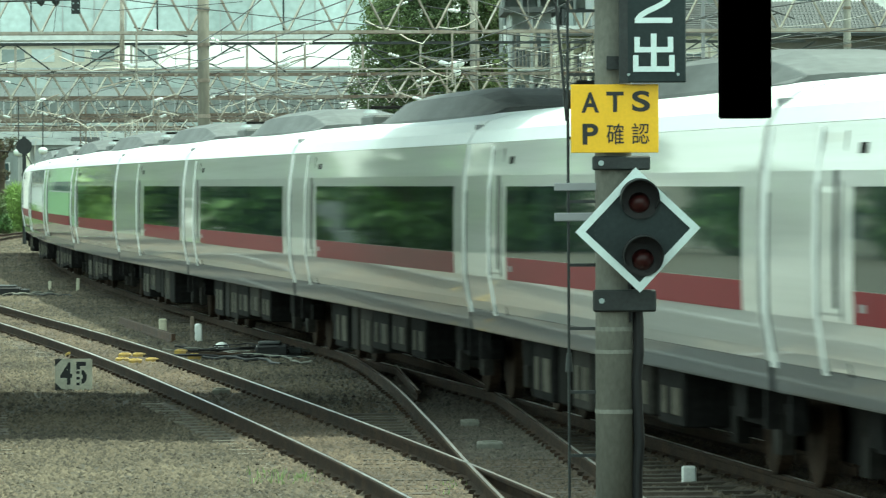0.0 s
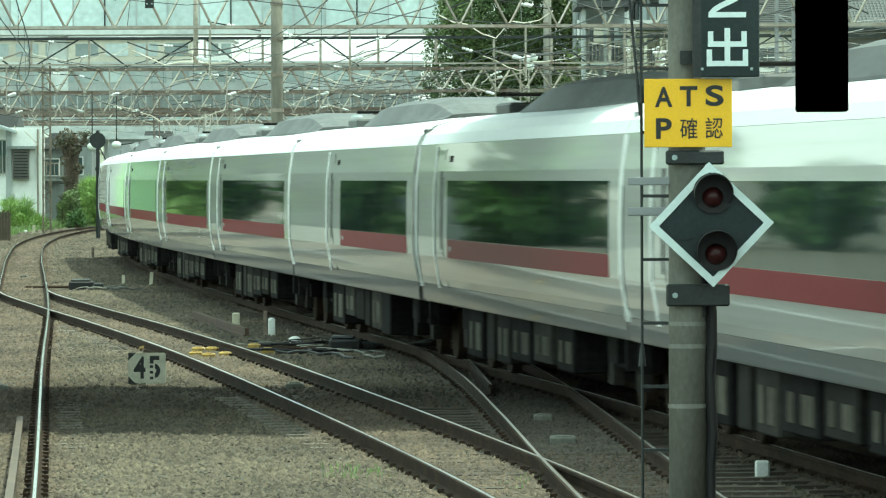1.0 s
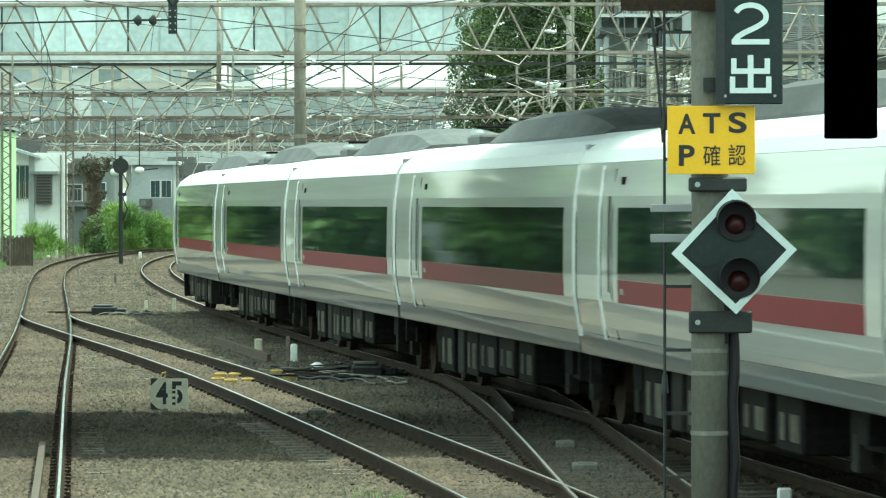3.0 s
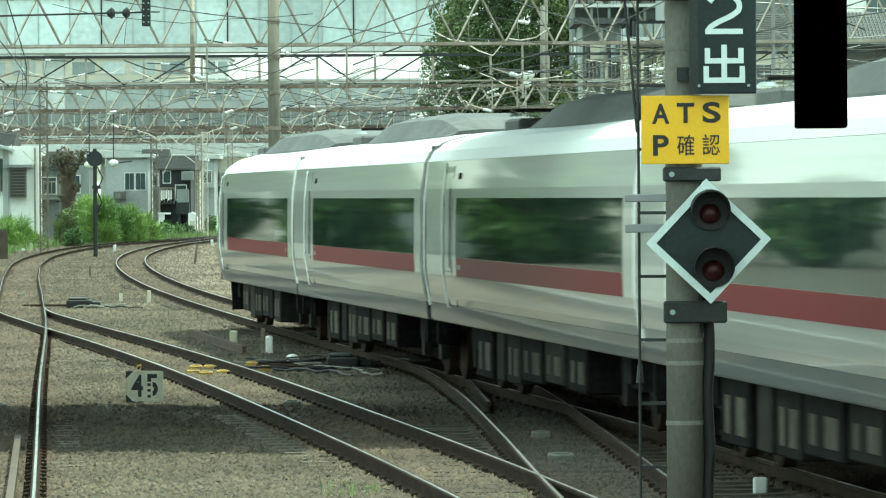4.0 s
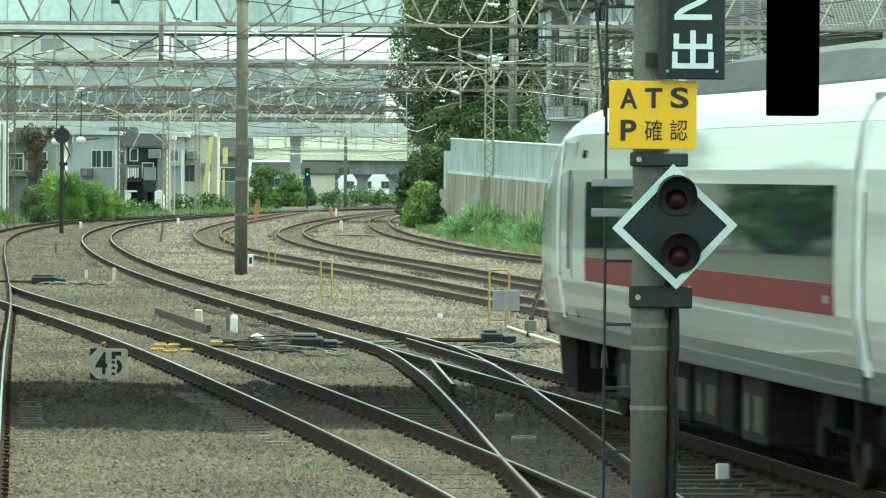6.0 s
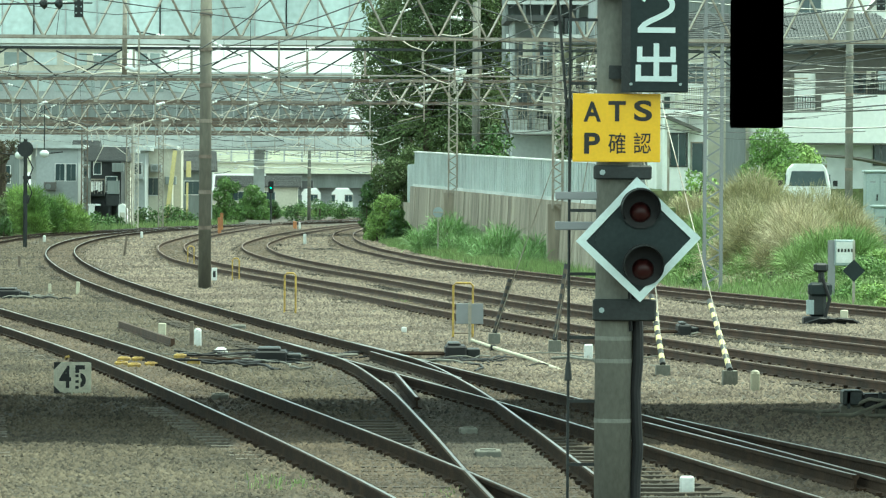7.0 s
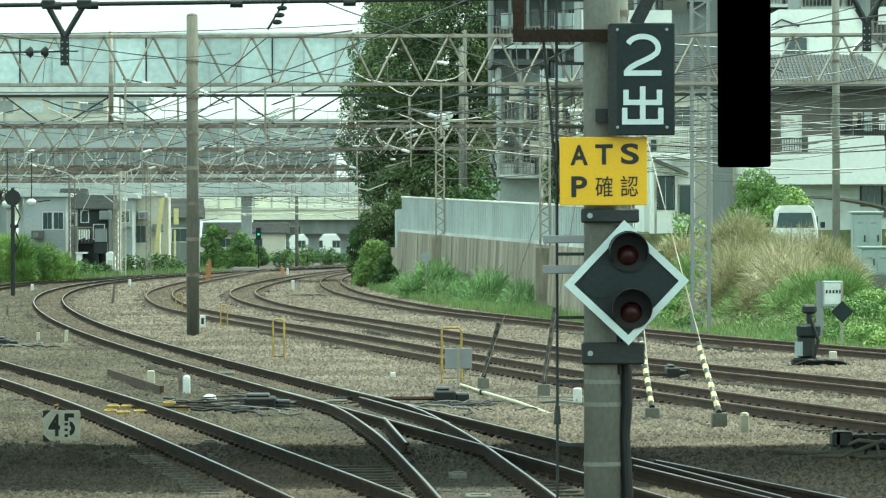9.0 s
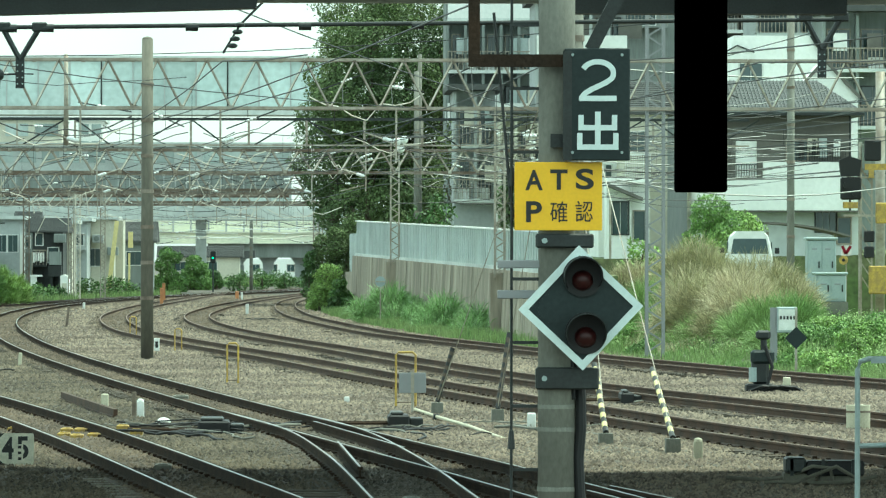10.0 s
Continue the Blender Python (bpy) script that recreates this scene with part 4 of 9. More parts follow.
# ---- wires ----
def wires():
    rng = random.Random(4)
    stations = [42, 100, 156, 220, 273, 359, 437, 520]
    for line, word in ((LINE_A, "A"), (LINE_B, "B"), (LINE_E, "E"), (LINE_F, "F"), (LINE_G, "G")):
        w = thing("contact_line", "overhead contact wire with messenger wire and droppers", "overhead wire", group="contact lines")
        contact, upper = [], []
        for a, b in zip(stations[:-1], stations[1:]):
            for k in range(8):
                u = k / 8
                y = a + (b - a) * u
                x = line(y) + 0.2 * math.sin(y * 0.06)
                sag = 0.55 * 4 * u * (1 - u)
                contact.append(Vector((x, y, 5.15)))
                upper.append(Vector((x, y, 6.05 - sag)))
                if 0 < k and a > 90:
                    part("dropper", Shape().tube(contact[-1], upper[-1], 0.006, n=4, caps=False), WIRE, w)
        first = 6 if word in "AB" else 0
        part("contact_wire", Shape().wire(contact[first:], 0.010, n=5), WIRE, w)
        part("messenger_wire", Shape().wire(upper[first:], 0.012, n=5), WIRE, w)
    # registration arms and insulators hung below each gantry
    for y, z in ((156, 6.7), (220, 6.95), (273, 6.7), (359, 6.7), (437, 6.7)):
        for line in (LINE_A, LINE_B, LINE_E, LINE_F, LINE_G):
            x = line(y)
            sgn = rng.choice((-1, 1))
            a = thing("registration_arm", "steel steady arm with white porcelain insulators", "overhead fitting", group="registration arms")
            part("drop_tube", Shape().tube((x + sgn * 0.9, y - 0.1, z), (x + sgn * 0.9, y - 0.1, 5.2), 0.03, n=6), STEEL_PALE, a)
            part("arm", Shape().tube((x + sgn * 0.9, y - 0.1, 5.75), (x, y - 0.1, 6.05), 0.025, n=6).tube((x + sgn * 0.9, y - 0.1, 5.45), (x - sgn * 0.1, y - 0.1, 5.2), 0.02, n=6), STEEL_PALE, a)
            for k in range(3):
                part("insulator", Shape().ball((x + sgn * (0.78 - 0.09 * k), y - 0.1, 5.80 + 0.03 * k), 0.095, n=8, squash=0.7), PORCELAIN, a)
    # cross wires and feeders along the beams
    f = thing("feeder_wires", "dark sagging feeder wires strung across the gantries", "overhead wire")
    sets = []
    for k in range(46):
        y = rng.choice((150, 170, 190, 218, 240, 262, 272, 300, 340, 358, 400, 430))
        zc = 5.3 + rng.random() * 2.7
        x0 = rng.uniform(-0.085, 0.02) * y
        x1 = x0 + rng.uniform(2.5, 9)
        dz = rng.uniform(-0.7, 0.7)
        sets.append([(x0 + (x1 - x0) * u, y + 2 * u, zc + dz * u - 0.5 * 4 * u * (1 - u) * rng.uniform(0.5, 1)) for u in np.linspace(0, 1, 7)])
    for pts in sets:
        part("wire", Shape().wire(pts, rng.choice((0.010, 0.013, 0.02)), n=5), WIRE, f)
    for k in range(40):
        y = rng.choice((158, 222, 274, 300, 360, 400, 438, 470, 520))
        x0 = rng.uniform(-0.088, 0.03) * y
        w = rng.uniform(1.0, 5.0)
        z = rng.uniform(5.0, 7.8)
        part("jumper_wire", Shape().wire([(x0 + w * u, y, z - rng.uniform(0.3, 0.9) * 4 * u * (1 - u) * 0.8 + 0.1 * u) for u in np.linspace(0, 1, 9)], 0.018, n=5), STEEL_LIGHT, f)
    long_runs = [((-13, 110, 7.6), (9, 170, 7.0)), ((-16, 160, 8.4), (14, 150, 9.3)), ((-2, 100, 7.4), (16, 190, 6.1)), ((3, 70, 6.0), (-12, 260, 8.0)), ((14, 150, 8.6), (-6, 280, 7.2)), ((20, 150, 7.5), (4, 280, 7.0)), ((22, 150, 6.6), (3, 283, 6.6)), ((24, 156, 6.2), (8, 236, 5.7)), ((24, 156, 8.2), (8, 236, 7.3)), ((26, 165, 9.0), (6, 290, 8.0))]
    for a, b in long_runs:
        a, b = Vector(a), Vector(b)
        part("wire", Shape().wire([a.lerp(b, u) - Vector((0, 0, 0.6 * 4 * u * (1 - u))) for u in np.linspace(0, 1, 9)], 0.013, n=5), WIRE, f)
    # wires across the houses on the right, and the bright tangle under the road bridge
    g = thing("service_wires", "bundle of thin service wires across the houses", "overhead wire")
    for k in range(46):
        y = rng.choice((160, 178, 190, 205, 225, 240))
        x0 = rng.uniform(0.018, 0.075) * y
        w = rng.uniform(4, 12)
        z = rng.uniform(4.6, 8.2)
        dz = rng.uniform(-0.5, 0.5)
        sag = rng.uniform(0.05, 0.5)
        part("wire", Shape().wire([(x0 + w * u, y + 3 * u, z + dz * u - sag * 4 * u * (1 - u)) for u in np.linspace(0, 1, 7)], rng.choice((0.010, 0.014, 0.022)), n=5), rng.choice((WIRE, WIRE, WIRE, WIRE_PALE)), g)
    g = thing("far_catenary", "tangle of bright far wires and fittings", "overhead wire")
    for k in range(70):
        y = rng.choice((445, 470, 490, 520))
        x0 = rng.uniform(-0.055, 0.002) * y
        w = rng.uniform(1.0, 7)
        z = 5.212 + rng.uniform(-1.1, 1.3)
        dz = rng.uniform(-0.3, 0.3)
        sag = rng.uniform(0.0, 0.35)
        part("wire", Shape().wire([(x0 + w * u, y, z + dz * u - sag * 4 * u * (1 - u)) for u in np.linspace(0, 1, 6)], rng.choice((0.02, 0.03, 0.04)), n=5), rng.choice((WIRE, STEEL_LIGHT, STEEL_LIGHT, PORCELAIN)), g)
        part("fitting", Shape().ball((x0 + w * 0.5, y, z + dz * 0.5 - sag), rng.uniform(0.07, 0.14), n=8, squash=0.7), PORCELAIN, g)
    for k in range(40):
        y = rng.choice((300, 330, 359, 400, 437))
        x, z = rng.uniform(-0.08, -0.005) * y, rng.uniform(5.1, 7.6)
        part("drop_tube", Shape().bar((x, y, z), (x + rng.uniform(-0.8, 0.8), y, z - rng.uniform(0.4, 1.4)), 0.05, 0.05), STEEL_LIGHT, g)
    # porcelain clusters
    for px in range(110):
        y = rng.choice((158, 222, 275, 275, 285, 361, 361, 437))
        x, z = min(rng.uniform(-0.08, 0.085) * y, {275: 11.8, 285: 11.8, 361: 7.3, 437: 5.3}.get(y, 99)), rng.uniform(5.8, 8.0)
        c = thing("insulator_string", "string of white porcelain insulators on wire", "insulator", group="insulator strings")
        tilt = rng.uniform(-0.5, 0.5)
        size = rng.uniform(0.045, 0.085)
        for k in range(rng.choice((2, 3, 3, 4))):
            part("insulator_disc", Shape().ball((x + 1.7 * size * k, y, z + 1.7 * size * k * tilt), size, n=8, squash=0.75), PORCELAIN, c, smooth=True)
        part("link", Shape().tube((x - 0.6, y, z - 0.6 * tilt), (x + 0.9, y, z + 0.9 * tilt), 0.02, n=5), WIRE, c)
        beam = {158: 156, 222: 220, 275: 273, 285: 273, 361: 359, 437: 437}[y]
        part("hanger", Shape().tube((x, y, z), (x, beam, {220: 6.985, 156: 6.714, 437: 6.75}.get(beam, 6.74)), 0.012, n=4), WIRE, c)


wires()

lamp_pair = thing("loudspeaker_pair", "pair of round white loudspeakers on the lattice mast", "loudspeaker")
for x, z in ((5.011, 7.925), (5.32, 8.002), (5.165, 7.59)):
    part("horn", Shape().ball((x, 257.6, z), 0.20, n=14, squash=0.95), PORCELAIN, lamp_pair, smooth=True)
part("arm", Shape().tube((4.908, 257.7, 7.332), (5.191, 257.7, 8.002), 0.04, n=6), STEEL_PALE, lamp_pair)


def near_pipe():
    """The dark pipe and V hangers of the gantry over the near tracks."""
    y = 90
    g = thing("head_span_pipe", "dark steel pipe with V hangers across the near tracks", "gantry pipe")
    # dark steel throughout: the shade under the footbridge is put into the colour
    part("pipe", Shape().tube((-6.381, 90, 6.202), (8.919, 90, 6.386), 0.036, n=10), STEEL_DARK, g)
    for px, py in ((40, 52), (1460, 30)):
        c = Vector((-4.582, 90, 6.673)) + Vector((px * 0.009, 0, -py * 0.009))
        part("hanger", Shape().tube(c + Vector((-0.30, 0, 0)), c + Vector((-0.03, 0, -0.50)), 0.045, n=8).tube(c + Vector((0.27, 0, 0)), c + Vector((-0.03, 0, -0.50)), 0.045, n=8), STEEL_DARK, g)
        part("hanger_plate", Shape().box(c.x - 0.10, c.x + 0.04, y - 0.03, y + 0.03, c.z - 0.95, c.z - 0.45), STEEL_DARK, g)
        for q in range(4):
            for o in (-0.07, 0.01):
                part("bolt", Shape().tube((c.x + o, y - 0.045, c.z - 0.58 - 0.1 * q), (c.x + o, y - 0.03, c.z - 0.58 - 0.1 * q), 0.014, n=6), CABINET, g)
        for x0, x1 in ((-0.40, -0.18), (0.16, 0.40)):
            part("saddle", Shape().bevel_box(c.x + x0, c.x + x1, y - 0.06, y + 0.06, c.z - 0.05, c.z + 0.10, 0.02), STEEL_DARK, g)
    r = thing("strain_insulator", "dark strain insulator on a rod beside the hanger", "insulator")
    part("rod", Shape().tube((-7.5, 90, 5.42), (-4.30, 90, 5.48), 0.016, n=6), WIRE, r)
    for x in (-4.80, -4.56):
        part("insulator_disc", Shape().tube((x - 0.07, 90, 5.47), (x, 90, 5.47), 0.04, 0.10, n=12).tube((x, 90, 5.47), (x + 0.05, 90, 5.47), 0.10, 0.05, n=12), STEEL_DARK, r)
    for px in (85, 20, 340, 540, 740):
        c = Vector((-4.582, 90, 6.673)) + Vector((px * 0.009, 0, -52 * 0.009 + px * 0.00009))
        part("pipe_clamp", Shape().tube(c - Vector((0.10, 0, 0)), c + Vector((0.10, 0, 0)), 0.065, n=10), STEEL_DARK, g)
    s = thing("strain_insulator", "dark strain insulator and wire hung from pipe", "insulator")
    part("wire", Shape().wire([(-0.348, 89, 6.633), (-0.748, 89, 6.232), (-1.014, 89, 5.786)], 0.02, n=6), WIRE, s)
    for k in range(4):
        c = Vector((-0.748, 89, 6.232)) + Vector((-0.04 * k, 0, -0.11 * k))
        part("insulator_disc", Shape().ball(c, 0.085, n=10, squash=0.5), STEEL_DARK, s)


near_pipe()


def footbridge_over():
    """The covered station footbridge over the near tracks: its underside just shows, its shade lies on the ballast."""
    b = thing("station_footbridge", "dark underside of a covered footbridge above the tracks", "bridge", kind="structure")
    # deck and parapets lie out of view, placed to cast the shade band
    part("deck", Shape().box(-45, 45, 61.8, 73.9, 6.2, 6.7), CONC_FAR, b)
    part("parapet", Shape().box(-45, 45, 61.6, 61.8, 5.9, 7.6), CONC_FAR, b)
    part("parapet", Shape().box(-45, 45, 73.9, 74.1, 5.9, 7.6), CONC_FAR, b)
    # eaves in dark steel: the underside's shade is put into the colour
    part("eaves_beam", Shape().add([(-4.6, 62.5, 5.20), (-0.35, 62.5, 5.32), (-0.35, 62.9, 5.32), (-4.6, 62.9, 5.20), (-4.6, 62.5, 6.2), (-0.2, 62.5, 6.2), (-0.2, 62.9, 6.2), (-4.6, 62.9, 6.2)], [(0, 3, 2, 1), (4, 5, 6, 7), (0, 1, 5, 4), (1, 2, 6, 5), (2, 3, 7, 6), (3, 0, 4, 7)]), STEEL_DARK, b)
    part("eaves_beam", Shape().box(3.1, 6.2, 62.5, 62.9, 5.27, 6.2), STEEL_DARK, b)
    # out of view, added so that shade also covers the ballast on the right
    part("unseen_shade_roof", Shape().box(6.5, 20, 50, 61.6, 6.3, 6.6), CONC_FAR, b)
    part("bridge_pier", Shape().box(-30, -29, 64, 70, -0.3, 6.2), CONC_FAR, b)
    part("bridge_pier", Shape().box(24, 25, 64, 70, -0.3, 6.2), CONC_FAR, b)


footbridge_over()


# ---- far buildings ----
def window_at(house, x0, x1, y, z0, z1, frame=WHITE, bars=1):
    w = part("window", Shape().box(x0 - 0.06, x1 + 0.06, y - 0.05, y + 0.02, z0 - 0.06, z0).box(x0 - 0.06, x1 + 0.06, y - 0.05, y + 0.02, z1, z1 + 0.06).box(x0 - 0.06, x0, y - 0.05, y + 0.02, z0, z1).box(x1, x1 + 0.06, y - 0.05, y + 0.02, z0, z1), frame, house)
    for k in range(bars + 1):
        xa, xb = x0 + (x1 - x0) * k / (bars + 1), x0 + (x1 - x0) * (k + 1) / (bars + 1)
        part("pane", Shape().box(xa + 0.015, xb - 0.015, y - 0.02, y + 0.01, z0, z1), PANE, w)


def balcony_at(house, x0, x1, y, z, material):
    b = part("balcony", Shape().box(x0, x1, y - 1.0, y, z - 0.12, z), material, house)
    part("balcony_rail", Shape().box(x0, x1, y - 1.0, y - 0.95, z + 0.95, z + 1.02), STEEL_PALE, b)
    n = max(3, int((x1 - x0) / 0.22))
    one = Shape().box(-0.015, 0.015, y - 0.99, y - 0.96, z, z + 0.97).mesh("baluster", STEEL_PALE)
    for k in range(n + 1):
        ob = new("baluster", one)
        ob.parent = b
        ob.matrix_basis = Matrix.Translation((x0 + (x1 - x0) * k / n, 0, 0))


def house(x0, x1, y, z0, z1, deep, wall, label, windows=(), balconies=(), roof=None, ridge=1.2, over=0.4):
    h = thing("house", label, "house")
    part("wall", Shape().box(x0, x1, y, y + deep, z0, z1), wall, h)
    if roof == "gable":
        sh = Shape().add([(x0 - over, y - over, z1 - 0.1), (x1 + over, y - over, z1 - 0.1), (x1 + over, y + deep + over, z1 - 0.1), (x0 - over, y + deep + over, z1 - 0.1), (x0 - over, y + deep / 2, z1 + ridge), (x1 + over, y + deep / 2, z1 + ridge), (x0 - over, y - over, z1 - 0.22), (x1 + over, y - over, z1 - 0.22), (x1 + over, y + deep + over, z1 - 0.22), (x0 - over, y + deep + over, z1 - 0.22)],
                         [(0, 1, 5, 4), (2, 3, 4, 5), (0, 4, 3), (1, 2, 5), (6, 9, 8, 7), (0, 6, 7, 1), (1, 7, 8, 2), (2, 8, 9, 3), (3, 9, 6, 0)])
        r = part("roof", sh, ROOF_TILE, h)
        for k in range(16):
            u = k / 16
            part("tile_course", Shape().bar((x0 - over, y - over + (deep / 2 + over) * u, z1 - 0.07 + (ridge + 0.1) * u), (x1 + over, y - over + (deep / 2 + over) * u, z1 - 0.07 + (ridge + 0.1) * u), 0.035, 0.035), ROOF_TILE, r)
    elif roof == "side":
        xm = (x0 + x1) / 2
        part("roof", Shape().add([(x0 - over, y - over, z1 - 0.2), (xm, y - over, z1 + ridge), (x1 + over, y - over, z1 - 0.2), (x0 - over, y + deep, z1 - 0.2), (xm, y + deep, z1 + ridge), (x1 + over, y + deep, z1 - 0.2)], [(0, 1, 2), (5, 4, 3), (0, 3, 4, 1), (1, 4, 5, 2), (0, 2, 5, 3)]), ROOF_TILE, h)
    elif roof == "flat":
        part("roof", Shape().box(x0 - over, x1 + over, y - over, y + deep, z1, z1 + 0.25), CONC_FAR, h)
    for w in windows:
        window_at(h, w[0], w[1], y, w[2], w[3], bars=w[4] if len(w) > 4 else 1)
    for b in balconies:
        balcony_at(h, b[0], b[1], y, b[2], wall)
    return h


def overbridge():
    b = thing("road_overbridge", "pale concrete girder road bridge across the tracks", "bridge", kind="structure")
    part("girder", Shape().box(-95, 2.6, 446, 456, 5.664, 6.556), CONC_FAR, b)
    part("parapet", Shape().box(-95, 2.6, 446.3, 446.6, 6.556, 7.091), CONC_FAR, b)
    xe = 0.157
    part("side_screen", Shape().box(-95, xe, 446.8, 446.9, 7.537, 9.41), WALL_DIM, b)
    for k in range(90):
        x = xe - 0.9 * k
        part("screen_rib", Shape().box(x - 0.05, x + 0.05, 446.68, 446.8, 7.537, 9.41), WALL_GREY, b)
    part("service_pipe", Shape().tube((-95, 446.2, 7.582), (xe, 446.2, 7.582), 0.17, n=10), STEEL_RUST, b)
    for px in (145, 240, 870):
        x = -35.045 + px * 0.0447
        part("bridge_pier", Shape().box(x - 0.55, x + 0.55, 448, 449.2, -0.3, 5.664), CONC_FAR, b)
    v = thing("far_viaduct", "pale viaduct behind the road bridge, sunlight put into its colour", "bridge", kind="structure")
    part("deck", Shape().box(-40, 4, 640, 650, 4.334, 5.614), VIADUCT_SUNLIT, v)
    part("parapet", Shape().box(-40, 4, 640.4, 640.8, 5.614, 6.894), VIADUCT_SUNLIT, v)
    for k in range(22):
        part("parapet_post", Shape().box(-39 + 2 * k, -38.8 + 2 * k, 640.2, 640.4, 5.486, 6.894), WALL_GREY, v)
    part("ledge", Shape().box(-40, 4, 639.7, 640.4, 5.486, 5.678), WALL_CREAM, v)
    # dim band below the deck: the soffit's shade is put into its colour
    part("shaded_soffit", Shape().box(-9.0, 3.4, 641, 647, 2.75, 4.334), WALL_DIM, v)
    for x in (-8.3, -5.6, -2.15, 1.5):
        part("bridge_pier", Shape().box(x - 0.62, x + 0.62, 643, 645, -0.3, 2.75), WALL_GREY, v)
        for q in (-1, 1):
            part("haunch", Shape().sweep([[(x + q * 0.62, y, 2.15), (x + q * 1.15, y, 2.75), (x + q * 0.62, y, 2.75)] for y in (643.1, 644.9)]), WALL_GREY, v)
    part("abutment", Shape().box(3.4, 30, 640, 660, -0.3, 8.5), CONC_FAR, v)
    s = thing("low_shed", "dark low gabled shed beneath the viaduct", "shed")
    part("wall", Shape().box(-7.9, -4.6, 600, 606, -0.3, 1.9), WALL_DIM, s)
    part("roof", Shape().sweep([[(-8.5, y, 1.0), (-6.0, y, 3.35), (-3.4, y, 3.5), (-3.4, y, 2.7), (-6.2, y, 2.45), (-7.6, y, 1.0)] for y in (599, 608)]), ROOF_TILE, s)
    window_at(s, -6.3, -5.4, 600, 0.6, 1.5, WHITE)
    f = thing("building", "far white building beyond the viaduct", "building")
    part("wall", Shape().box(-14, 4, 780, 790, -0.3, 2.6), WALL_WHITE, f)
    for x in np.arange(-12, 3, 2.4):
        window_at(f, x, x + 1.0, 780, 0.9, 1.8, STEEL_PALE)


overbridge()


def glazed_bridge():
    """The long glazed pedestrian bridge high behind the tracks."""
    y = 470
    b = thing("glazed_walkway", "long pale glazed pedestrian bridge high above the tracks", "bridge", kind="structure")
    x0, x1, z0, z1 = -60, 2.891, 15.044, 19.086
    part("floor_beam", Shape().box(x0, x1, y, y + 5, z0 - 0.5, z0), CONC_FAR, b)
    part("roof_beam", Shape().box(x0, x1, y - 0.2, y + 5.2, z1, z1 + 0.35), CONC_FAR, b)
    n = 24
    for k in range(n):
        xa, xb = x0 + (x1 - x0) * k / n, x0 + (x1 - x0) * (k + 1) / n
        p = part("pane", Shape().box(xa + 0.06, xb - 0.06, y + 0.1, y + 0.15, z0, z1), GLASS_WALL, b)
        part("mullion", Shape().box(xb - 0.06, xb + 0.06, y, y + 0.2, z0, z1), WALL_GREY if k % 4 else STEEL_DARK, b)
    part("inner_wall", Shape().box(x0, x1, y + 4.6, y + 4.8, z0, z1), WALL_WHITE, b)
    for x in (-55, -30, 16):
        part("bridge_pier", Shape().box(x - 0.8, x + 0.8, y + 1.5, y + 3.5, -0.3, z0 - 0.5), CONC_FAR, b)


glazed_bridge()


def station_block(x0, x1, y, z1, wall, label, cols, rows, zlow):
    h = thing("office_block", label, "building")
    part("wall", Shape().box(x0, x1, y, y + 14, zlow, z1), wall, h)
    for x in np.arange(x0 + 2, x1, 9.0):
        part("column", Shape().box(x - 0.5, x + 0.5, y + 5, y + 6, -0.3, zlow), CONC_FAR, h)
    part("roof", Shape().box(x0 - 0.3, x1 + 0.3, y - 0.3, y + 14.3, z1, z1 + 0.4), CONC_FAR, h)
    for i in range(cols):
        for j in range(rows):
            a = x0 + (x1 - x0) * (i + 0.12) / cols
            b = x0 + (x1 - x0) * (i + 0.88) / cols
            c = zlow + (z1 - zlow) * (j + 0.22) / rows
            d = zlow + (z1 - zlow) * (j + 0.82) / rows
            part("window", Shape().box(a, b, y - 0.06, y + 0.02, c, d), GLASS_GREY, h)


station_block(-46, 0.391, 520, 12.89, WALL_GREY, "pale grey station building with rows of glazing", 22, 3, 7.2)
station_block(-46, -22.315, 560, 16.318, WALL_CREAM, "cream concrete building with shallow window bands", 8, 4, 8.0)
station_block(-22.229, -19.589, 600, 17.182, WALL_WHITE, "small white rooftop building", 2, 4, 10.0)

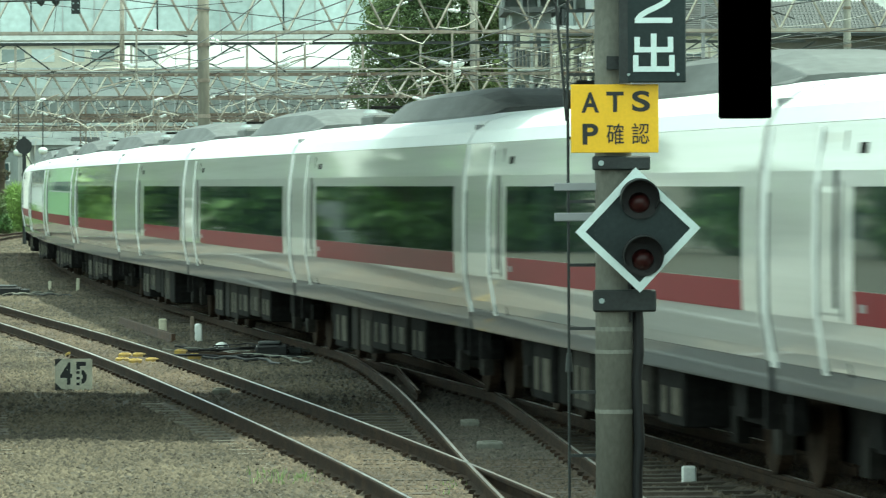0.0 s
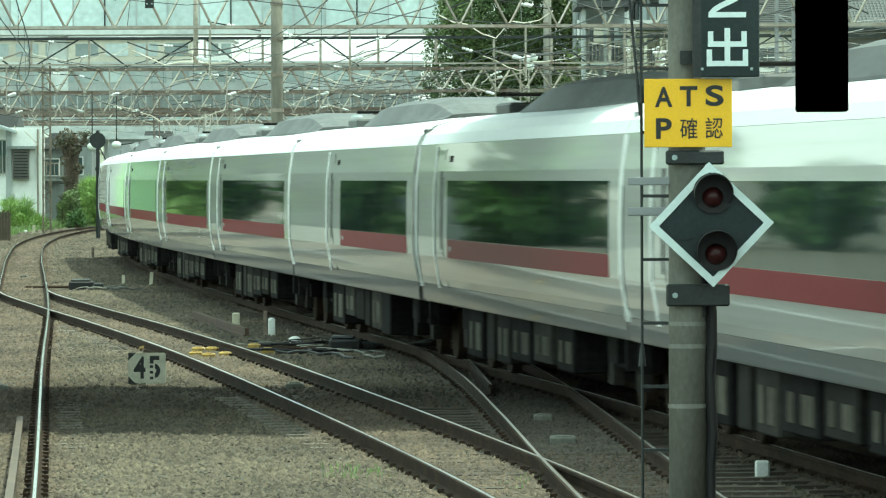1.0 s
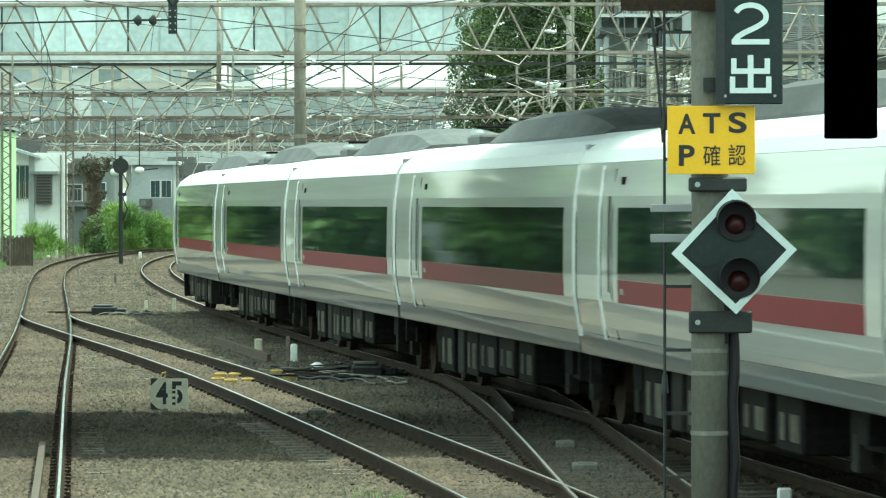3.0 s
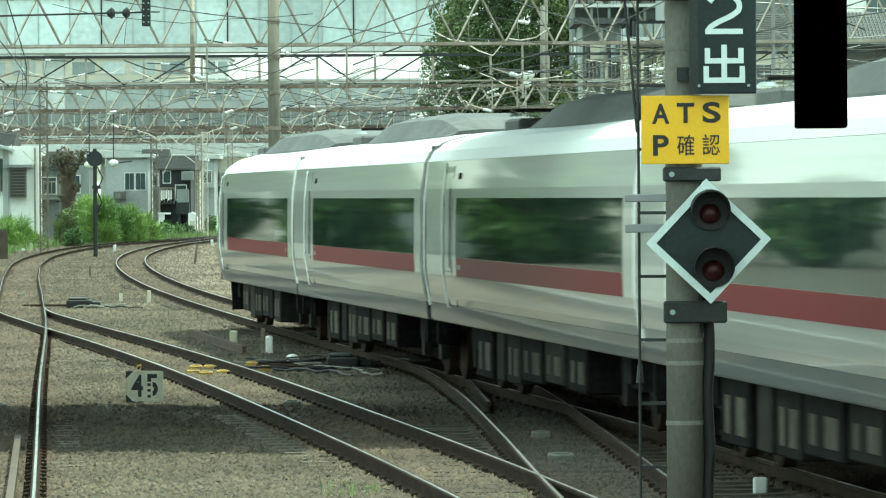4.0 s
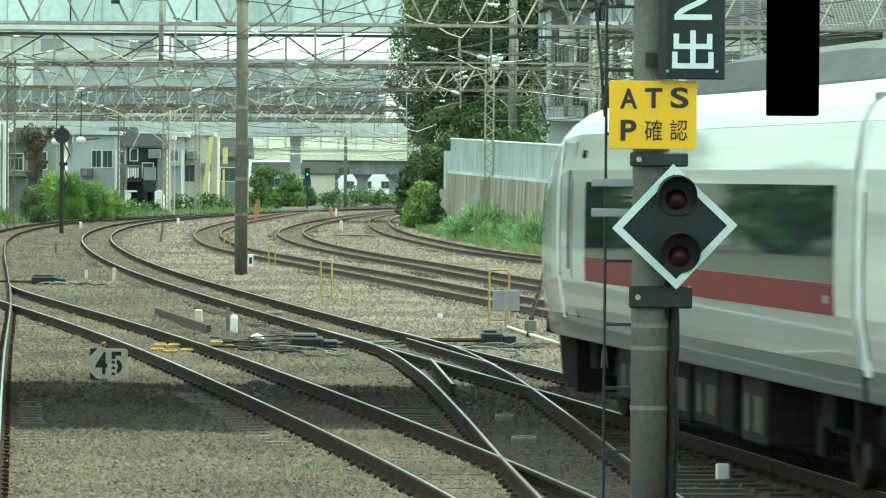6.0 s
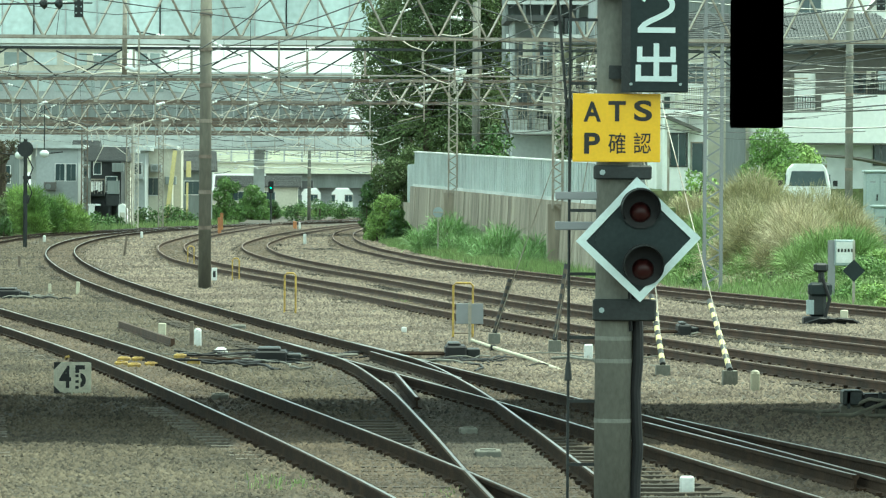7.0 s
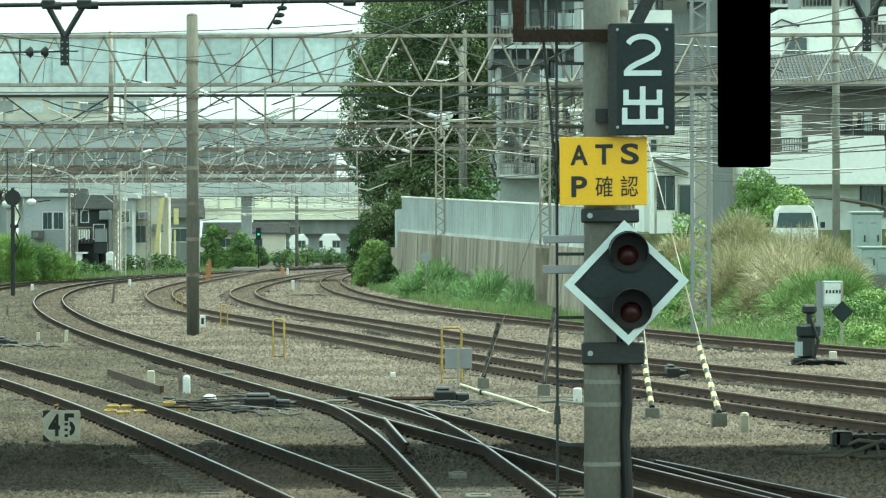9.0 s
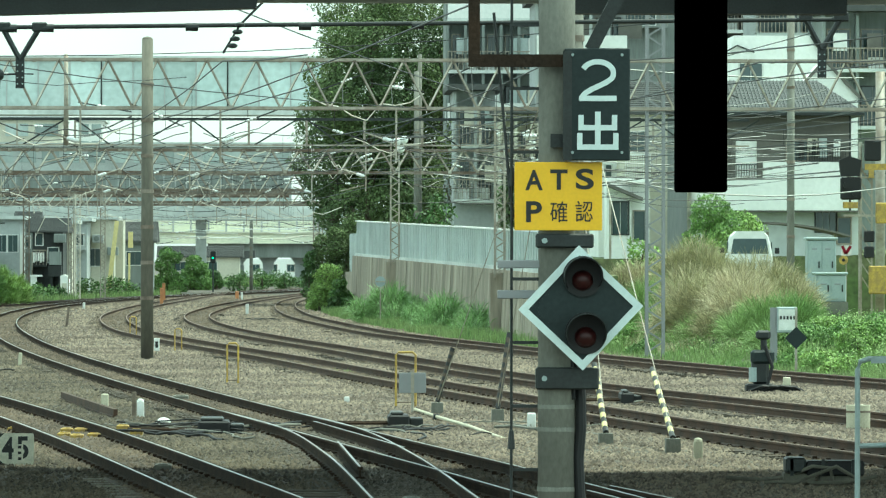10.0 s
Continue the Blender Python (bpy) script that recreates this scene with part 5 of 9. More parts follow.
# houses beyond the left-hand hedge
house(-27.192, -23.826, 330, -0.3, 5.477, 8, WALL_WHITE, "white rendered house with grey roof", [(-24.948, -24.288, 2.705, 4.025), (-24.024, -23.892, 2.705, 4.355, 0)], [], "gable", 0.9)
house(-24.336, -23.39, 338, -0.3, 5.075, 7, WALL_GREY, "narrow grey house with dark openings", [(-24.201, -23.525, 2.777, 4.331)], [], "flat")
def green_house():
    """Plain light green gable wall with a downpipe, its eaves rising towards the tracks."""
    y = 264
    h = thing("house", "light green rendered house wall with grey downpipe", "house")
    x0, x1 = -29.0, -20.4
    part("wall", Shape().add([(x0, y, -0.3), (x1, y, -0.3), (x1, y, 6.0), (x0, y, 3.9), (x0, y + 8, -0.3), (x1, y + 8, -0.3), (x1, y + 8, 6.0), (x0, y + 8, 3.9)], [(0, 1, 2, 3), (7, 6, 5, 4), (0, 4, 5, 1), (1, 5, 6, 2), (2, 6, 7, 3), (3, 7, 4, 0)]), GREEN_WALL, h)
    part("roof", Shape().bar((x0, y + 4, 4.02), (x1 + 0.1, y + 4, 6.14), 0.10, 8.6), WALL_DIM, h)
    part("eaves", Shape().box(x0, -21.0, y - 0.35, y, 5.10, 5.18), WALL_GREY, h)
    part("downpipe", Shape().wire([(-21.0, y - 0.1, 5.1), (-21.0, y - 0.1, 4.6), (-21.3, y - 0.1, 4.3), (-21.3, y - 0.1, 0.2)], 0.04, n=6), CABINET, h)
    window_at(h, -22.4, -21.5, y, 2.6, 3.6)
    v = thing("house", "white house with barred veranda and brown louvred bay", "house")
    y = 301
    part("wall", Shape().box(-23.1, -20.0, y, y + 2.2, -0.3, 5.3), WALL_WHITE, v)
    part("awning", Shape().sweep([[(-23.2, q, 5.75), (-21.3, q, 5.15), (-21.3, q, 5.0), (-23.2, q, 5.6)] for q in (y - 1.2, y + 0.2)]), FENCE, v)
    window_at(v, -22.7, -21.8, y, 2.9, 4.6, STEEL_PALE, 2)
    for k in range(8):
        x = -22.7 + 0.13 * k
        part("window_bar", Shape().box(x - 0.015, x + 0.015, y - 0.12, y - 0.08, 2.7, 3.8), STEEL_PALE, v)
    bay = part("bay", Shape().box(-21.5, -20.65, y - 0.6, y, 2.55, 4.15), WALL_BROWN, v, "brown louvred bay window")
    for k in range(9):
        z = 2.65 + 0.16 * k
        part("louvre", Shape().box(-21.45, -20.7, y - 0.64, y - 0.6, z, z + 0.07), STEEL_DARK, bay)
    part("bay_roof", Shape().box(-21.8, -20.3, y - 0.8, y, 4.15, 4.30), WALL_DIM, v)
    part("pillar", Shape().box(-21.9, -21.6, y - 0.1, y, -0.3, 5.3), WALL_GREY, v)
    part("downpipe", Shape().tube((-20.2, y - 0.06, -0.3), (-20.2, y - 0.06, 5.2), 0.05, n=6), STEEL_PALE, v)


green_house()
house(-29.2, -25.0, 434, -0.3, 5.55, 8, WALL_DIM, "plain grey house behind the hedge", [(-28.6, -27.4, 2.9, 4.2), (-26.8, -25.7, 2.9, 4.2)], [], "flat")
house(-23.805, -23.184, 345, -0.3, 5.127, 7, WALL_WHITE, "narrow white rendered house", [], [], "flat")
house(-21.567, -18.644, 395, -0.3, 5.305, 8, WALL_GREY, "grey house with wide first-floor windows", [(-20.224, -19.592, 3.054, 4.199), (-19.473, -18.802, 3.054, 4.199)], [], "flat")
house(-17.325, -15.246, 385, -0.3, 4.581, 8, STEEL_DARK, "dark slate-coloured modern house with balcony", [(-16.247, -15.554, 2.348, 3.31), (-17.094, -16.632, 3.502, 4.272)], [(-17.248, -16.324, 2.155)], "gable", 0.8)
slate = thing("balcony", "two-tone slate balcony boxes on the modern house", "balcony")
part("upper_box", Shape().box(-16.15, -15.35, 384.0, 384.95, 2.15, 3.05), WALL_DIM, slate)
part("lower_box", Shape().box(-16.2, -15.3, 383.9, 384.95, 1.35, 2.10), STEEL_DARK, slate)
part("support", Shape().box(-16.1, -15.9, 384.1, 384.9, -0.3, 1.35).box(-15.55, -15.35, 384.1, 384.9, -0.3, 1.35), STEEL_DARK, slate)
dry_rack = thing("laundry", "white laundry hung on a balcony rail", "laundry")
part("rail", Shape().box(-17.35, -16.5, 384.2, 384.26, 2.98, 3.03).box(-17.35, -17.3, 384.2, 385, -0.3, 3.0), STEEL_PALE, dry_rack)
for k in range(5):
    part("cloth", Shape().box(-17.25 + 0.16 * k, -17.13 + 0.16 * k, 384.18, 384.22, 2.30 + 0.06 * (k % 3), 2.98), WALL_WHITE, dry_rack)
part("shelf", Shape().box(-17.5, -16.6, 383.9, 384.6, 1.35, 1.47).box(-17.4, -17.0, 384.0, 384.5, -0.3, 1.35), WALL_WHITE, dry_rack)
hut = thing("garden_shed", "small white shed with a rounded roof", "shed")
part("wall", Shape().sweep([[(-15.35, y, -0.3), (-14.75, y, -0.3), (-14.75, y, 1.1), (-14.9, y, 1.4), (-15.1, y, 1.5), (-15.35, y, 1.4)] for y in (383.0, 384.8)]), WALL_WHITE, hut)
part("door", Shape().box(-15.25, -14.9, 382.97, 383.0, -0.3, 0.9), WALL_CREAM, hut)
house(-15.523, -14.896, 392, -0.3, 5.01, 8, WALL_CREAM, "slim cream house behind the tracks", [], [], "flat")
house(-15.078, -12.852, 420, -0.3, 5.48, 8, WALL_CREAM, "cream rendered house with a small window", [(-14.66, -13.86, 2.05, 3.30)], [], "flat")
house(-19.278, -18.063, 405, -0.3, 5.091, 8, WALL_DIM, "dim grey house with laundry on the balcony", [(-19.035, -18.387, 3.35, 4.16)], [(-19.197, -18.144, 3.067)], "gable", 0.9)
house(-15.738, -14.585, 412, -0.3, 5.3, 8, WALL_GREY, "grey narrow house with a railed balcony", [(-15.491, -14.832, 3.57, 4.394)], [(-15.656, -14.667, 3.323)], "flat")
house(-12.96, -10.325, 432, -0.3, 4.052, 8, WALL_DIM, "low grey house with dark tiled roof", [(-12.269, -10.973, 2.108, 3.102)], [], "gable", 1.4)
house(-23.584, -21.965, 352, -0.3, 4.546, 8, WALL_DIM, "dim grey house behind the hedge", [(-23.302, -22.317, 2.786, 3.772)], [(-23.514, -22.035, 2.54)], "gable", 0.9)
house(-13.104, -4.914, 585, -0.3, 2.95, 8, WALL_CREAM, "far cream building below the viaduct", [(-11.934, -10.179, 1.37, 2.248), (-9.009, -7.254, 1.37, 2.248)], [], "gable", 1.0)
for px, d, z, m in ((372, 384, 296, WALL_DIM), (440, 419, 296, WALL_GREY), (466, 419, 318, WALL_DIM), (252, 394, 330, WALL_BROWN)):
    x, zz = -31.36 / 400 * d + px * d * 1e-4, 2.54 + (325 - z) * d * 1e-4
    u = thing("air_conditioner", "small wall-mounted air conditioner unit on house", "air conditioner", group="air conditioners")
    part("case", Shape().bevel_box(x, x + 0.8, d - 0.35, d + 1.1, zz, zz + 0.6, 0.03), m, u)
    part("fan_grille", Shape().tube((x + 0.3, d - 0.37, zz + 0.3), (x + 0.3, d - 0.34, zz + 0.3), 0.2, n=14), WALL_DIM, u)
ledges = thing("building", "pale yellow building with stacked balcony ledges", "building")
part("wall", Shape().box(-13.9, -12.3, 424, 430, -0.3, 5.4), WALL_CREAM, ledges)
for k in range(6):
    part("ledge", Shape().box(-13.9, -12.9, 423.3, 424, 1.7 + 0.62 * k, 1.98 + 0.62 * k), VIADUCT_SUNLIT, ledges)
part("side_panel", Shape().box(-11.9, -11.55, 423.5, 424, 3.4, 4.6).box(-11.9, -11.75, 423.6, 424, -0.3, 3.0), GUARD_YELLOW, ledges)
lad = thing("yellow_stair", "yellow painted steel stair leaning on house", "stair")
for dx in (0, 0.16):
    part("stringer", Shape().bar(Vector((-13.238, 415, -0.282)) + Vector((dx, 0, 0)), Vector((-12.575, 415, 5.321)) + Vector((dx, 0, 0)), 0.16, 0.1), GUARD_YELLOW, lad)
for k in range(10):
    p = Vector((-13.238, 415, -0.282)).lerp(Vector((-12.575, 415, 5.321)), k / 9)
    part("tread", Shape().box(p.x, p.x + 0.16, 414.9, 415.1, p.z - 0.03, p.z + 0.03), GUARD_YELLOW, lad)

# houses beyond the hedge that stand mirrored in the train's windows
for k in range(2):
    x = -42 - 12 * k
    house(x - 7, x, 300 - 20 * k, -0.3, 5.0 + k, 8, (WALL_WHITE, WALL_CREAM, WALL_GREY)[k % 3], "two-storey rendered house beyond the hedge", [(x - 6, x - 4.5, 3.6, 5.0), (x - 3, x - 1.5, 3.6, 5.0)], [], "gable")

# out of view too: pale walls added to lighten the reflections in the windows
for x, y, z, m in ((-40, 270, 6.4, WALL_GREY), (-55, 255, 6.0, WALL_CREAM), (-68, 240, 6.8, WALL_DIM)):
    house(x - 5.5, x, y, -0.3, z, 7, m, "pale rendered house beyond the hedge", [(x - 5, x - 4, 3.2, 4.6), (x - 3, x - 2, 3.2, 4.6), (x - 1.4, x - 0.5, 3.2, 4.6), (x - 5, x - 3.5, 0.6, 2.2), (x - 2.4, x - 1, 0.6, 2.2)], [], "gable")

# houses on the slope to the right
house(14.45, 15.812, 262, -0.3, 8.724, 8, WALL_WHITE, "white rendered house with brown awning", [(14.764, 15.052, 6.235, 6.943, 0)], [], "gable", 1.2)
house(15.288, 17.175, 255, -0.3, 9.324, 8, WALL_CREAM, "cream house with railed balcony", [(15.466, 16.155, 7.411, 8.304)], [(15.288, 16.614, 6.213)], "gable", 1.4)

def lean_to():
    """A brown sloping awning over a dark window, and a white railed balcony beside it."""
    y = 250
    h = thing("porch", "brown sloping awning and white railed balcony of a house", "porch")
    part("wall", Shape().box(14.2, 16.1, y + 0.9, y + 3, -0.3, 6.2), WALL_WHITE, h)
    part("awning", Shape().sweep([[(14.2, q, 5.95), (15.75, q, 5.30), (15.75, q, 5.16), (14.2, q, 5.80)] for q in (y - 0.2, y + 1.0)]), WALL_BROWN, h)
    window_at(h, 14.45, 15.15, y + 0.9, 3.7, 5.1, STEEL_DARK)
    window_at(h, 15.4, 15.9, y + 0.9, 3.4, 4.7, STEEL_PALE, 0)
    b = part("balcony", Shape().box(14.95, 16.1, y - 0.1, y + 0.9, 5.98, 6.10), WALL_WHITE, h)
    part("balcony_rail", Shape().box(14.95, 16.1, y - 0.1, y - 0.05, 7.16, 7.24), WHITE, b)
    one = Shape().box(0, 0.035, y - 0.09, y - 0.06, 6.1, 7.16).mesh("baluster", WHITE)
    for k in range(12):
        ob = new("baluster", one)
        ob.parent = b
        ob.matrix_basis = Matrix.Translation((14.95 + 0.1 * k, 0, 0))
    for x in (14.3, 15.95):
        part("post", Shape().box(x - 0.05, x + 0.05, y - 0.1, y, -0.3, 5.2), STEEL_PALE, h)
    part("downpipe", Shape().tube((15.25, y + 0.8, -0.3), (15.25, y + 0.8, 5.9), 0.045, n=6), WHITE, h)


lean_to()


def apartment(x0, x1, y, z0, floors, wall, label, rise=2.9, parapet=None, bays=4, seed=1):
    """Flats with a recessed balcony along each storey: slab, parapet or railing, fins and sliding windows."""
    rng = random.Random(seed)
    h = thing("apartment_house", label, "apartment house")
    part("wall", Shape().box(x0, x1, y + 1.2, y + 9, -0.4, z0 + rise * floors), wall, h)
    part("roof", Shape().box(x0 - 0.4, x1 + 0.4, y - 0.4, y + 9.2, z0 + rise * floors, z0 + rise * floors + 0.3), ROOF_TILE, h)
    for j in range(floors):
        z = z0 + rise * j
        b = part("balcony", Shape().box(x0, x1, y, y + 1.2, z - 0.18, z), CONC_FAR, h)
        if parapet and (j % 2 == parapet[1]):
            part("parapet", Shape().box(x0, x1, y, y + 0.1, z, z + 1.05), parapet[0], b)
        else:
            part("balcony_rail", Shape().box(x0, x1, y, y + 0.06, z + 1.0, z + 1.06), STEEL_PALE, b)
            one = Shape().box(0, 0.035, y + 0.02, y + 0.05, z, z + 1.0).mesh("baluster", STEEL_PALE)
            for k in range(int((x1 - x0) / 0.2)):
                ob = new("baluster", one)
                ob.parent = b
                ob.matrix_basis = Matrix.Translation((x0 + 0.2 * k, 0, 0))
        for k in range(bays):
            xa, xb = x0 + (x1 - x0) * k / bays, x0 + (x1 - x0) * (k + 1) / bays
            part("fin", Shape().box(xa - 0.08, xa + 0.08, y + 0.1, y + 1.2, z, z + rise - 0.18), wall, h)
            window_at(h, xa + 0.3, xb - 0.3, y + 1.19, z + 0.1, z + 2.0, STEEL_PALE if rng.random() < 0.5 else STEEL_DARK)
            if rng.random() < 0.6:
                part("laundry", Shape().box(xa + 0.5, xa + 0.5 + rng.uniform(0.5, 1.3), y + 0.3, y + 0.36, z + 0.9, z + 1.8), rng.choice((WALL_WHITE, WALL_CREAM, FENCE, WALL_BROWN)), b)
            if rng.random() < 0.5:
                part("air_conditioner", Shape().bevel_box(xb - 1.1, xb - 0.3, y + 0.7, y + 1.0, z, z + 0.6, 0.03), WHITE, h)
    return h


def white_house():
    """White-rendered upper storey over a recessed ground floor, beside a brown-grey wall with a curtained window."""
    h = thing("house", "white rendered house with brown upper wall and tiled roof", "house")
    y = 250
    up = part("wall", Shape().box(18.289, 24.789, y, y + 8, 4.748, 6.123).box(21.089, 24.789, y, y + 8, 6.123, 6.898), WALL_WHITE, h)
    part("upper_wall", Shape().box(18.289, 24.989, y + 0.5, y + 8, 6.123, 9.148), WALL_BROWN, h)
    part("ground_wall", Shape().box(18.289, 25.539, y + 1.2, y + 8, -0.3, 4.748), CONC_FAR, h)
    part("soffit", Shape().box(18.289, 25.539, y + 0.05, y + 1.2, 4.673, 4.748), WALL_BROWN, h)
    w = part("window", Shape().box(19.714, 21.089, y + 0.3, y + 0.5, 6.073, 6.198).box(19.714, 19.889, y + 0.3, y + 0.5, 6.198, 7.823).box(20.839, 21.089, y + 0.3, y + 0.5, 6.198, 7.823), WALL_BROWN, h)
    part("curtain", Shape().box(19.889, 20.839, y + 0.44, y + 0.48, 6.198, 7.823), WALL_WHITE, w)
    part("rail", Shape().box(19.889, 20.839, y + 0.2, y + 0.24, 6.748, 6.798), STEEL_DARK, w)
    for k in range(9):
        x = 19.914 + 0.115 * k
        part("baluster", Shape().box(x - 0.013, x + 0.013, y + 0.2, y + 0.23, 6.223, 6.773), STEEL_DARK, w)
    window_at(h, 22.189, 23.089, y + 0.48, 6.973, 7.873, STEEL_PALE)
    window_at(h, 23.539, 24.439, y + 1.18, 3.823, 4.748 - 0.05, STEEL_DARK, 2)
    window_at(h, 24.514, 25.089, y + 1.18, 3.298, 4.423, STEEL_PALE, 0)
    b = part("balcony_rail", Shape().box(22.289, 24.789, y + 0.05, y + 0.1, 7.498, 7.548), STEEL_DARK, h)
    for k in range(22):
        x = 22.339 + 0.115 * k
        part("baluster", Shape().box(x - 0.013, x + 0.013, y + 0.05, y + 0.08, 6.898, 7.548), STEEL_DARK, b)
    for px, w, top, bot, m in ((1416, 9, 248, 280, BLACK), (1432, 17, 244, 270, WALL_CREAM), (1440, 7, 246, 274, STEEL_DARK), (1452, 14, 244, 278, FENCE), (1478, 12, 246, 276, WALL_WHITE)):
        x = -12.711 + px * 0.025
        part("laundry", Shape().box(x, x + w * 0.025, y + 0.2, y + 0.25, 14.048 - bot * 0.025, 14.048 - top * 0.025), m, h)
    # tiled roof rising away from the eaves
    ez, rz, x0, x1 = 9.098, 10.648, 18.039, 25.539
    r = part("roof", Shape().add([(x0, y - 0.4, ez), (x1, y - 0.4, ez), (x1 - 1.6, y + 5, rz), (x0, y + 5, rz), (x0, y - 0.4, ez - 0.15), (x1, y - 0.4, ez - 0.15), (x1, y + 9, ez - 0.15), (x0, y + 9, ez - 0.15), (x1, y + 9, ez), (x0, y + 9, ez)], [(0, 1, 2, 3), (0, 4, 5, 1), (4, 7, 6, 5), (1, 8, 2), (3, 2, 8, 9), (1, 5, 6, 8), (8, 6, 7, 9), (0, 3, 9)]), ROOF_TILE, h)
    n = 44
    for k in range(n):
        x = x0 + (x1 - x0 - 0.3) * k / n
        u = min(1.0, (x1 - x) / 1.6)
        part("tile_rib", Shape().bar((x, y - 0.41, ez + 0.02), (x, y - 0.4 + 5.4 * u, ez + (rz - ez) * u + 0.02), 0.05, 0.05), ROOF_TILE, r)
    for k in range(12):
        u = k / 12
        part("tile_course", Shape().bar((x0, y - 0.4 + 5.4 * u, ez + (rz - ez) * u + 0.01), (x1 - 1.6 * u, y - 0.4 + 5.4 * u, ez + (rz - ez) * u + 0.01), 0.03, 0.03), WALL_DIM, r)
    part("gutter", Shape().box(x0, x1, y - 0.5, y - 0.4, ez - 0.14, ez - 0.02), STEEL_DARK, h)
    part("downpipe", Shape().tube((24.939, y - 0.1, ez - 0.1), (24.939, y - 0.1, 4.748), 0.05, n=8), STEEL_DARK, h)


white_house()


def gable_house():
    """White gable end above the tiled roof, dark verge boards along its slopes."""
    h = thing("house", "white gabled house behind the tiled roof", "house")
    y = 272
    xa, xm, xb, xc = 21.177, 21.53, 25.23, 26.154
    z0, z1, zt = -0.3, 11.851, 13.375
    part("wall", Shape().add([(xa, y, z0), (xc, y, z0), (xc, y, z1), (xb, y, zt), (xm, y, zt), (xa, y, z1), (xa, y + 7, z0), (xc, y + 7, z0), (xc, y + 7, z1), (xb, y + 7, zt), (xm, y + 7, zt), (xa, y + 7, z1)], [(0, 1, 2, 3, 4, 5), (11, 10, 9, 8, 7, 6), (0, 6, 7, 1), (1, 7, 8, 2), (2, 8, 9, 3), (3, 9, 10, 4), (4, 10, 11, 5), (5, 11, 6, 0)]), WALL_WHITE, h)
    part("verge_board", Shape().bar((xb, y - 0.1, zt), (xc + 0.2, y - 0.1, z1 - 0.25), 0.12, 0.12), STEEL_DARK, h)
    part("porch_gable", Shape().bar((21.177, y - 0.1, 12.613), (21.666, y - 0.1, 12.885), 0.07, 0.07).bar((21.666, y - 0.1, 12.885), (22.51, y - 0.1, 12.559), 0.07, 0.07), STEEL_DARK, h)
    window_at(h, 25.338, 25.937, y, 10.981, 11.579)
    window_at(h, 21.802, 22.89, y, 11.199, 12.015)
    g = thing("house", "low white gable with dark verge beside the tiled roof", "house")
    y = 262
    part("wall", Shape().add([(24.014, y, -0.3), (26.503, y, -0.3), (26.503, y, 10.147), (24.983, y, 11.771), (24.014, y, 10.671), (24.014, y + 5, -0.3), (26.503, y + 5, -0.3), (26.503, y + 5, 10.147), (24.983, y + 5, 11.771), (24.014, y + 5, 10.671)], [(0, 1, 2, 3, 4), (9, 8, 7, 6, 5), (1, 6, 7, 2), (2, 7, 8, 3), (3, 8, 9, 4), (4, 9, 5, 0), (0, 5, 6, 1)]), WALL_WHITE, g)
    part("verge_board", Shape().bar((24.961, 261.9, 11.846), (26.614, 261.9, 10.093), 0.14, 0.14), WALL_BROWN, g)
    part("verge_board", Shape().bar((24.961, 261.9, 11.846), (23.863, 261.9, 10.639), 0.14, 0.14), WALL_BROWN, g)


gable_house()
apartment(24.947, 33.947, 300, 14.64, 1, WALL_GREY, "grey flats with a railed upper balcony", bays=4, seed=3)
apartment(23.582, 26.762, 318, 15.525 - 2.9, 3, WALL_BROWN, "brown-grey flats with deep railed balconies", bays=3, seed=4)
apartment(27.119, 32.249, 285, 12.239 - 2.9, 2, WALL_DIM, "grey flats with balconies beyond the tiled roof", bays=3, seed=5)
house(14.887, 27.997, 345, -0.3, 19.998, 9, WALL_DIM, "tall grey flats high on the slope", [(16.267, 17.992, 16.893, 18.273), (20.407, 22.477, 16.893, 18.273)], [(15.577, 23.167, 16.824)], "flat")
apartment(13.246, 18.046, 300, 10.521 - 5.8, 4, WALL_GREY, "grey flats with stacked railed balconies", parapet=(WALL_WHITE, 1), bays=5, seed=6)
apartment(8.931, 13.908, 315, 13.125 - 5.8, 4, WALL_DIM, "grey flats with white-panelled balconies", parapet=(WALL_WHITE, 1), bays=5, seed=7)
apartment(8.896, 11.086, 300, 8.661 - 2.9, 2, WALL_GREY, "small grey flats with railed balconies", bays=2, seed=8)
apartment(11.145, 13.661, 296, 7.307 - 2.9, 2, WALL_CREAM, "small cream flats with railed balconies", bays=3, seed=9)


def carport():
    c = thing("carport", "curved grey carport roof on thin posts", "carport")
    rings = [[(19.658 + 3.6 * u, 233, 4.045 - 0.55 * u**2), (19.658 + 3.6 * u, 237, 4.045 - 0.55 * u**2), (19.658 + 3.6 * u, 237, 4.045 - 0.55 * u**2 + 0.08), (19.658 + 3.6 * u, 233, 4.045 - 0.55 * u**2 + 0.08)] for u in np.linspace(0, 1, 8)]
    part("roof", Shape().sweep(rings), WALL_BROWN, c)
    for px in (1440, 1560):
        x = -13.829 + px * 0.0235
        part("post", Shape().box(x - 0.05, x + 0.05, 235, 235.1, -0.3, 3.716), STEEL_PALE, c)


carport()


